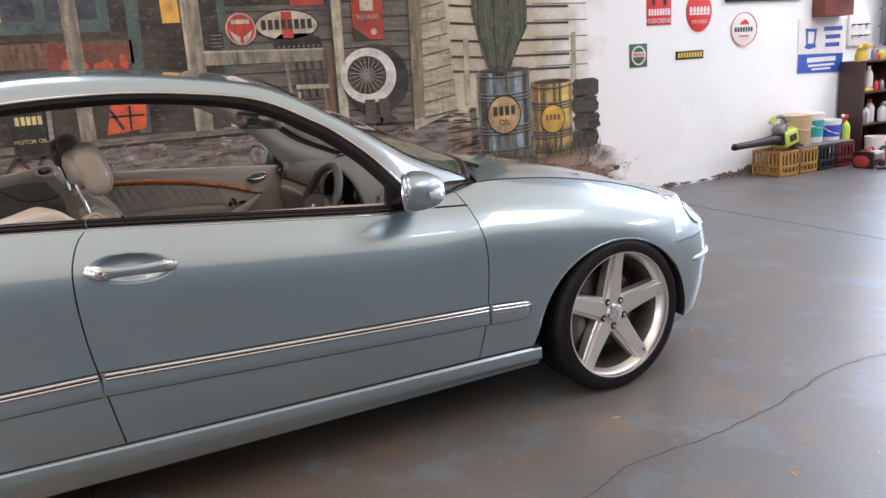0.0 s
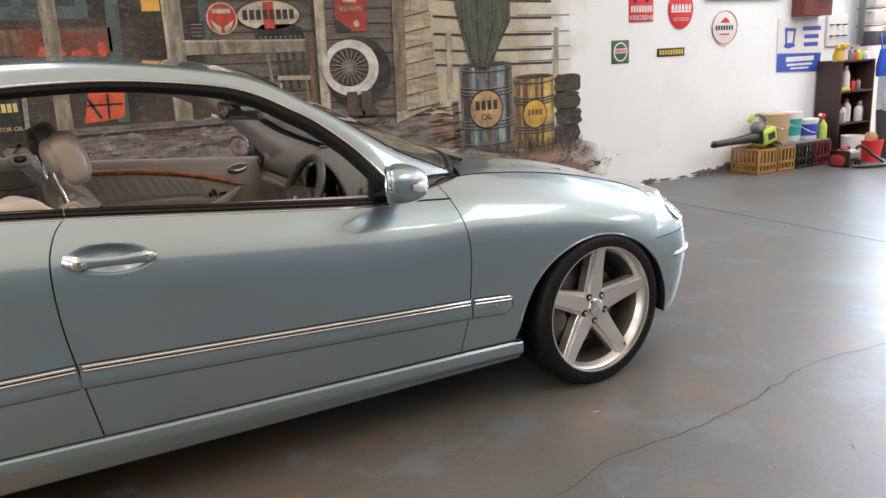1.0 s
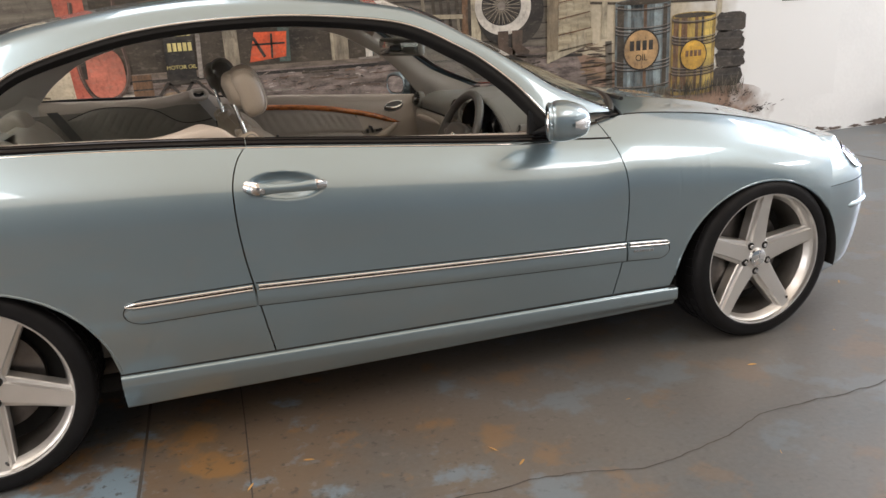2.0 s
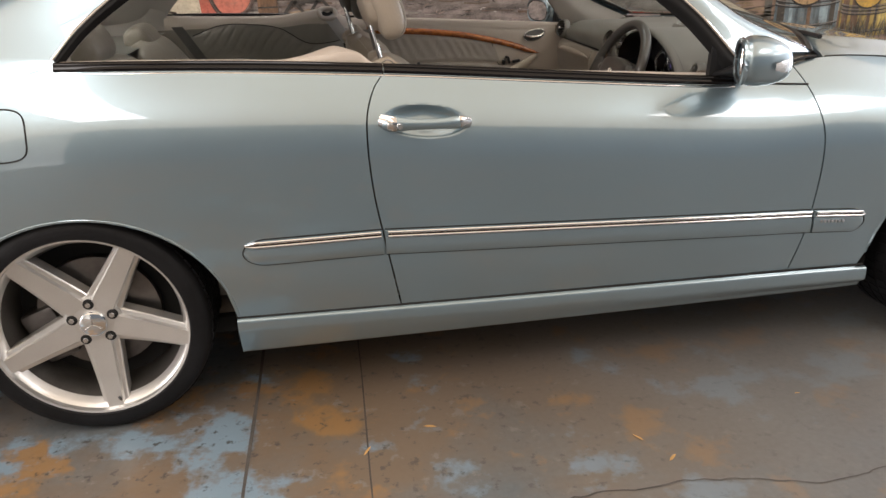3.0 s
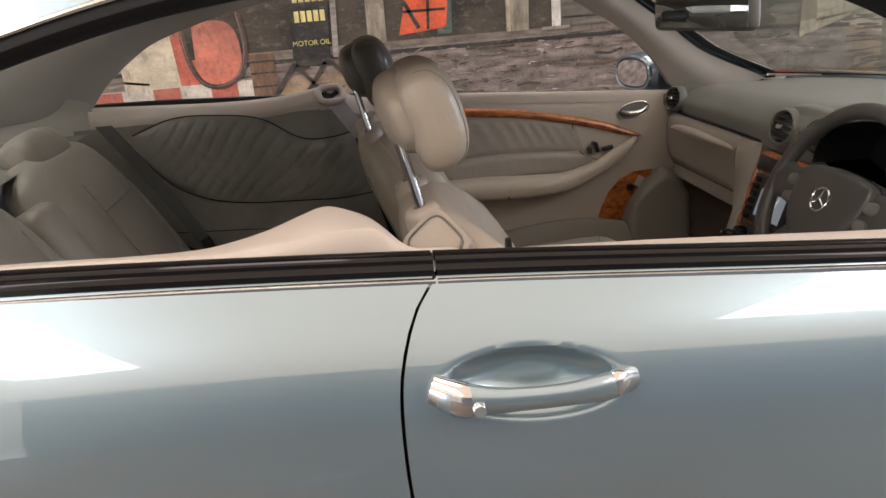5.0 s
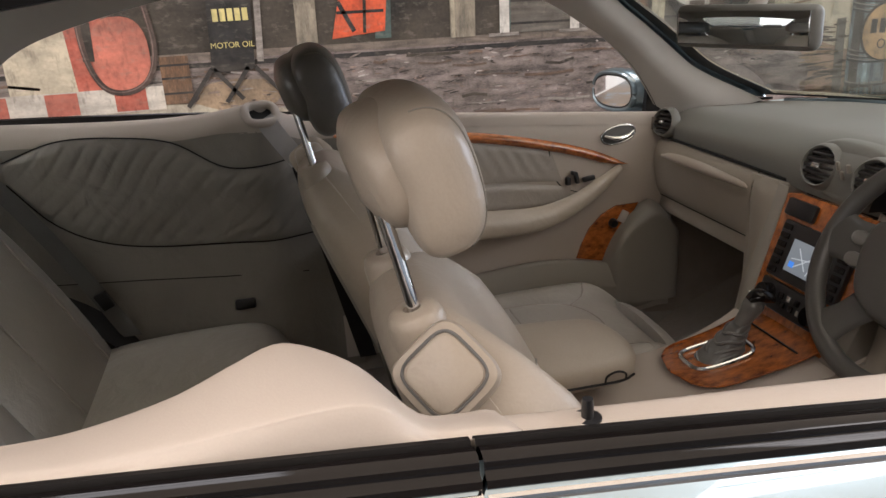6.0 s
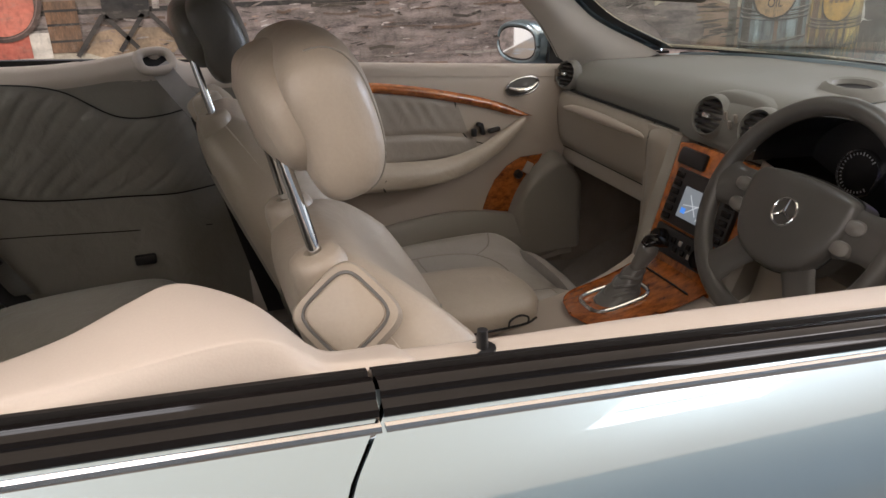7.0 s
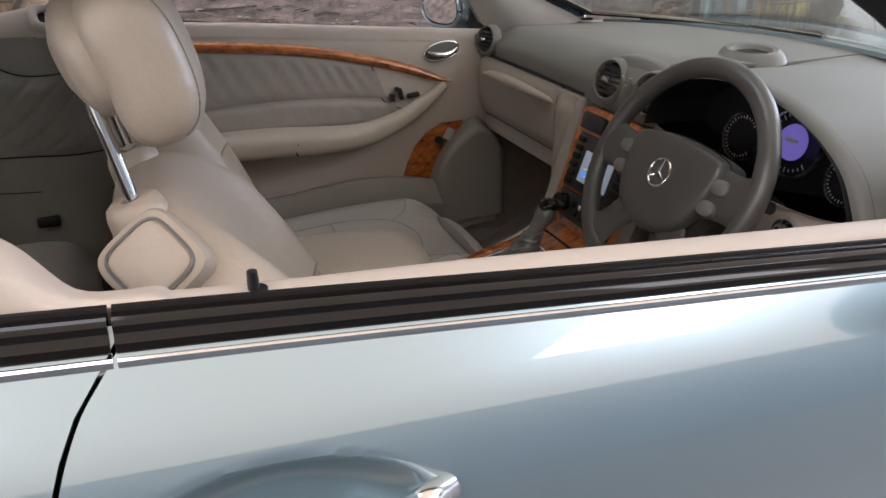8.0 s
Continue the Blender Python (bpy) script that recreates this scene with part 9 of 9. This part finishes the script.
# ---- shelf unit with bottles ----
sh = thing("shelf_unit", "dark brown shelf unit crowded with cleaning bottles", "shelf")
DARKWOOD = mat("dark_brown_board", (0.045, 0.022, 0.018), rough=0.45, vary=0.2, scale=5, stretch=(1, 1, 6))
SX0, SX1, SY0, SY1, SH = 7.29, 7.87, 2.31, 2.61, 1.09
for x in (SX0 + 0.01, SX1 - 0.01):
    part("side", rbox(0.02, SY1 - SY0, SH, pose(x, (SY0 + SY1) / 2, SH / 2), r=0.002), DARKWOOD, sh)
for z in (0.06, 0.40, 0.75, SH - 0.01):
    part("shelf", rbox(SX1 - SX0 - 0.04, SY1 - SY0, 0.02, pose((SX0 + SX1) / 2, (SY0 + SY1) / 2, z), r=0.002), DARKWOOD, sh)
part("back", rbox(SX1 - SX0 - 0.04, 0.006, SH, pose((SX0 + SX1) / 2, SY1 - 0.004, SH / 2), r=0), DARKWOOD, sh)


def bottle(x, y, z, r, h, material, cap, label):
    ob = tagged(new("bottle"), label, "bottle", "bottles on the shelf unit")
    part("body", lathe([(0, 0), (r * 0.95, 0), (r, 0.01), (r, h * 0.62), (r * 0.75, h * 0.76), (r * 0.35, h * 0.84), (r * 0.35, h * 0.9), (0, h * 0.9)], 20), material, ob)
    part("cap", lathe([(0, h), (r * 0.42, h), (r * 0.45, h * 0.86), (0, h * 0.86)], 16), cap, ob)
    ob.location = (x, y, z)


CLEAR = mat("cloudy_plastic", (0.60, 0.60, 0.58), rough=0.3, vary=0.1)
rb = random.Random(9)
for x, z, r, h, m1, c1, lb in ((7.36, 0.76, 0.045, 0.27, CLEAR, ENAMEL_WHITE, "tall cloudy plastic bottle"), (7.48, 0.76, 0.028, 0.12, ENAMEL_RED, BLACK, "small red bottle on the shelf"), (7.55, 0.76, 0.028, 0.11, STEEL_GREY, ENAMEL_RED, "small grey bottle with red cap"), (7.63, 0.76, 0.03, 0.12, CLEAR, BLACK, "small clear bottle with black cap"),
                               (7.24, 0.41, 0.05, 0.18, STEEL_GREY, BLACK, "grey jug with black cap"), (7.34, 0.41, 0.045, 0.20, CLEAR, BLACK, "cloudy bottle with black cap"), (7.46, 0.41, 0.05, 0.25, CLEAR, ENAMEL_RED, "clear bottle with red cap"), (7.58, 0.41, 0.045, 0.20, CLEAR, STEEL_GREY, "clear bottle with grey cap"), (7.67, 0.41, 0.04, 0.21, STEEL_GREY, ENAMEL_WHITE, "grey bottle with white cap"),
                               (7.28, 1.09, 0.04, 0.16, CLEAR, ENAMEL_YEL, "jar of yellow sponges"), (7.38, 1.09, 0.03, 0.14, STEEL_GREY, ENAMEL_RED, "grey can with red top"), (7.47, 1.09, 0.035, 0.10, ENAMEL_RED, BLACK, "red tin on the shelf top"), (7.58, 1.09, 0.045, 0.12, LIME, ENAMEL_WHITE, "lime green tub with white lid"), (7.68, 1.09, 0.04, 0.11, CLEAR, LIME, "clear tub with lime top")):
    bottle(x + 0.14, 2.40 + rb.uniform(-0.03, 0.05), z, r, h, m1, c1, lb)
tr = thing("sponge_tray", "yellow sponge lying on the shelf", "sponge")
part("body", rbox(0.14, 0.10, 0.035, pose(7.42, 2.38, 0.778), r=0.008), ENAMEL_YEL, tr)
yg = thing("yellow_glove", "crumpled yellow gloves on top of the shelf", "gloves")
for k in range(5):
    part("finger", tube([(7.29 + 0.02 * k, 2.40, 1.19), (7.26 + 0.035 * k, 2.36, 1.255 - 0.02 * (k % 2)), (7.22 + 0.05 * k, 2.33, 1.225 + 0.012 * (k % 3))], 0.016, 8, smooth_steps=3), ENAMEL_YEL, yg)
part("cuff", pillow([((7.34, 2.40, 1.085), 0.06, 0.05, (1, 0, 0), (0, 1, 0)), ((7.34, 2.40, 1.15), 0.07, 0.05, (1, 0, 0), (0, 1, 0)), ((7.34, 2.39, 1.20), 0.06, 0.04, (1, 0, 0), (0, 1, 0))]), ENAMEL_YEL, yg)

# vacuum, red tub, bin, bags, cabinet, floor sign
DULL_RED = mat("dull_red_case", (0.30, 0.035, 0.03), rough=0.45, vary=0.15)
vc = thing("vacuum_cleaner", "red and grey vacuum cleaner with black hose on the floor", "vacuum cleaner")
part("body", pillow(dense([((6.86, 2.02, 0.09), 0.11, 0.07, (0, 1, 0), (0, 0, 1)), ((6.92, 2.02, 0.12), 0.14, 0.11, (0, 1, 0), (0, 0, 1)), ((7.08, 2.02, 0.12), 0.14, 0.11, (0, 1, 0), (0, 0, 1)), ((7.14, 2.02, 0.10), 0.11, 0.08, (0, 1, 0), (0, 0, 1))], 4)), DULL_RED, vc)
part("front", rbox(0.20, 0.10, 0.13, pose(7.0, 1.915, 0.165, 24, 0, 0), r=0.02), mat("grey_beige_case", (0.30, 0.28, 0.24), rough=0.5), vc)
part("grille", rbox(0.19, 0.012, 0.045, pose(7.0, 1.868, 0.105, 24, 0, 0), r=0.004), BLACK, vc)
part("band", rbox(0.035, 0.30, 0.225, pose(6.885, 2.0, 0.115), r=0.03), BLACK, vc)
part("handle", tube([(6.90, 2.02, 0.21), (6.94, 2.0, 0.265), (7.06, 2.0, 0.265), (7.10, 2.02, 0.21)], 0.012, 8, smooth_steps=4), DULL_RED, vc)
part("hose", tube([(7.12, 2.0, 0.16), (7.24, 1.95, 0.26), (7.36, 1.85, 0.14), (7.40, 1.70, 0.035), (7.25, 1.63, 0.03), (7.0, 1.68, 0.03), (6.85, 1.78, 0.03)], 0.022, 10, smooth_steps=8), BLACK, vc)
for y in (1.88, 2.16):
    part("wheel", lathe([(0, 0.012), (0.05, 0.012), (0.05, -0.012), (0, -0.012)], 20, pose(7.10, y, 0.05, 90, 0, 0)), BLACK, vc)
for ob in vc.children:
    ob.data.transform(Matrix.Translation((7.02, 2.0, 0)) @ Matrix.Scale(0.78, 4) @ Matrix.Translation((-7.02, -2.0, 0)))
tb = thing("red_tub", "red plastic tub with rags on the floor", "tub")
part("body", lathe([(0, 0), (0.092, 0), (0.122, 0.225), (0.128, 0.225), (0.128, 0.235), (0.114, 0.235), (0.084, 0.02), (0, 0.02)], 28, pose(7.50, 2.05, 0)), ENAMEL_RED, tb)
part("rag", pillow(dense([((7.45, 2.05, 0.235), 0.05, 0.04, (0, 1, 0), (0, 0, 1)), ((7.49, 2.05, 0.265), 0.075, 0.055, (0, 1, 0), (0, 0, 1)), ((7.54, 2.05, 0.24), 0.045, 0.04, (0, 1, 0), (0, 0, 1))], 3)), mat("tan_rag", (0.45, 0.25, 0.12), rough=0.9), tb)
wb = thing("white_tub", "white plastic tub under the shelf", "tub")
part("body", lathe([(0, 0), (0.10, 0), (0.12, 0.28), (0.11, 0.28), (0.09, 0.02), (0, 0.02)], 28, pose(7.40, 2.20, 0)), ENAMEL_WHITE, wb)
bn = thing("waste_bin", "tall dark grey plastic bin with white bags", "bin")
part("body", grid(lambda u, v: (lambda q, f: (7.90 + q[0] * f, 2.08 + q[1] * f, 0.53 * v))(ring_pts(0.150, 0.135, 40, 5)[round(u * 40) % 40], 0.78 + 0.22 * v), 40, 6, closed_u=False), mat("bin_grey", (0.09, 0.09, 0.10), rough=0.5), bn)
for k in range(4):
    part("bag", pillow(dense([((7.79 + 0.07 * k, 2.06, 0.53), 0.05, 0.06, (1, 0, 0), (0, 1, 0)), ((7.78 + 0.075 * k, 2.06, 0.66), 0.055, 0.07, (1, 0, 0), (0, 1, 0)), ((7.79 + 0.072 * k, 2.06, 0.76 + 0.03 * (k % 2)), 0.045, 0.05, (1, 0, 0), (0, 1, 0)), ((7.80 + 0.07 * k, 2.05, 0.83 + 0.03 * (k % 2)), 0.018, 0.02, (1, 0, 0), (0, 1, 0))], 4)), ENAMEL_WHITE, bn)
    part("red_top", rbox(0.05, 0.04, 0.035, pose(7.83 + 0.075 * k, 2.03, 0.80 + 0.05 * (k % 3), 0, 14 * k, 20), r=0.012), ENAMEL_RED, bn)
bg = thing("blue_bag", "blue cloth bag hanging beside the shelf", "bag")
part("body", pillow(dense([((8.05, 2.30, 0.89), 0.15, 0.05, (1, 0, 0), (0, 1, 0), 3), ((8.05, 2.30, 1.01), 0.15, 0.06, (1, 0, 0), (0, 1, 0), 3), ((8.05, 2.30, 1.19), 0.12, 0.03, (1, 0, 0), (0, 1, 0), 3)], 4)), mat("blue_cloth", (0.02, 0.08, 0.50), rough=0.7), bg)
part("strap", tube([(7.95, 2.30, 1.19), (7.98, 2.34, 1.33), (8.03, 2.36, 1.35), (8.08, 2.30, 1.19)], 0.008, 6, smooth_steps=4), ENAMEL_BLUE, bg)
hb = thing("tool_cabinet", "orange steel hoist cabinet on an orange post", "cabinet")
ORANGE_STEEL = mat("orange_steel", (0.62, 0.19, 0.03), rough=0.4, vary=0.12)
part("post", rbox(0.14, 0.14, 2.9, pose(8.36, 2.25, 1.45), r=0.01), ORANGE_STEEL, hb)
part("box", rbox(0.46, 0.30, 0.33, pose(8.30, 2.02, 1.17), r=0.015), ORANGE_STEEL, hb)
part("socket", lathe([(0, 0.03), (0.03, 0.03), (0.035, 0), (0, 0)], 20, pose(8.32, 1.87, 1.19, 90, 0, 0)), BLACK, hb)
for k in range(4):
    part("hose", tube([(8.14 + 0.06 * k, 2.0, 1.33), (8.10 + 0.06 * k, 2.0, 1.42 + 0.02 * k), (8.20 + 0.05 * k, 2.0, 1.50), (8.32 + 0.04 * k, 2.1, 1.47 + 0.03 * k)], 0.014, 8, smooth_steps=4), ORANGE_STEEL if k % 2 else BLACK, hb)
fs = thing("floor_sign", "yellow folding wet floor sign standing open", "sign")
for s in (-1, 1):
    part("leaf", rbox(0.28, 0.012, 0.62, pose(8.26, 1.86 + 0.09 * s, 0.31, 15 * s, 0, 0), r=0.006), ENAMEL_YEL, fs)

# ---- floor: joints, crack, dry leaves ----
SEAM = mat("floor_joint", (0.065, 0.057, 0.05), rough=0.9, vary=0.4, scale=9)
LEAF = mat("dry_leaf", (0.42, 0.25, 0.08), rough=0.8, vary=0.3, rnd=0.3)


def floor_line(name, pts, w, label):
    bm = bmesh.new()
    rows = []
    pv = [Vector((x, y, 0.0015)) for x, y in pts]
    for k, p in enumerate(pv):
        t = (pv[min(k + 1, len(pv) - 1)] - pv[max(k - 1, 0)]).normalized()
        nn = Vector((-t.y, t.x, 0)) * w * 0.5 * (0.55 + 0.9 * abs(noise.noise(p * 9)))
        rows.append((bm.verts.new(p + nn), bm.verts.new(p - nn)))
    for a, b in zip(rows, rows[1:]):
        bm.faces.new((a[0], b[0], b[1], a[1]))
    return tagged(part(name, bm, SEAM, None, label, smooth=False), label, "floor joint", "", "structure")


def wander(pts, amp, n):
    out = []
    for k in range((len(pts) - 1) * n + 1):
        p = spline([(a, b, 0) for a, b in pts], k / n)
        j = noise.noise_vector(Vector((p.x * 7, p.y * 7, 3.1))) * amp + noise.noise_vector(Vector((p.x * 31, p.y * 31, 1.7))) * amp * 0.5
        out.append((p.x + j.x, p.y + j.y))
    return out


floor_line("trim_floor_joint", [(4.31, 2.6 - 0.4 * k) for k in range(30)], 0.022, "dark straight joint in the concrete floor")
floor_line("trim_floor_crack", wander([(-0.365, -1.381), (-0.109, -1.392), (0.235, -1.395), (0.472, -1.457), (0.723, -1.422), (1.016, -1.336), (1.30, -1.343), (1.70, -1.30), (2.2, -1.20), (2.8, -1.25)], 0.016, 14), 0.0055, "thin wandering crack in the concrete floor")
for x in (-0.95, -0.63):
    floor_line("trim_floor_joint", [(x + 0.004 * math.sin(k), -0.2 - 0.25 * k) for k in range(9)], 0.011 if x < -0.9 else 0.006, "dark worn joint in the concrete floor")
leaf_mesh = None
rl = random.Random(5)
for k in range(26):
    x, y = (rl.uniform(-1.2, 2.6), rl.uniform(-1.9, -0.75)) if k < 20 else (rl.uniform(2.0, 4.0), rl.uniform(-2.2, 1.2))
    if leaf_mesh is None:
        bm = bmesh.new()
        pts = [(-0.022, 0, 0), (-0.008, 0.005, 0.003), (0.010, 0.004, 0.005), (0.024, 0, 0.002), (0.010, -0.004, 0.001), (-0.008, -0.005, 0.0)]
        bm.faces.new([bm.verts.new(p) for p in pts])
        ob = part("dry_leaf", bm, LEAF, None, smooth=False)
        leaf_mesh = ob.data
    else:
        ob = new("dry_leaf", leaf_mesh)
    tagged(ob, "small dry leaf lying on the concrete floor", "leaf", "dry leaves on the floor")
    q = rl.uniform(0.35, 0.9)
    ob.matrix_world = pose(x, y, 0.002, 0, 0, rl.uniform(0, 360)) @ Matrix.Diagonal((q, q * rl.uniform(0.5, 1), q, 1))
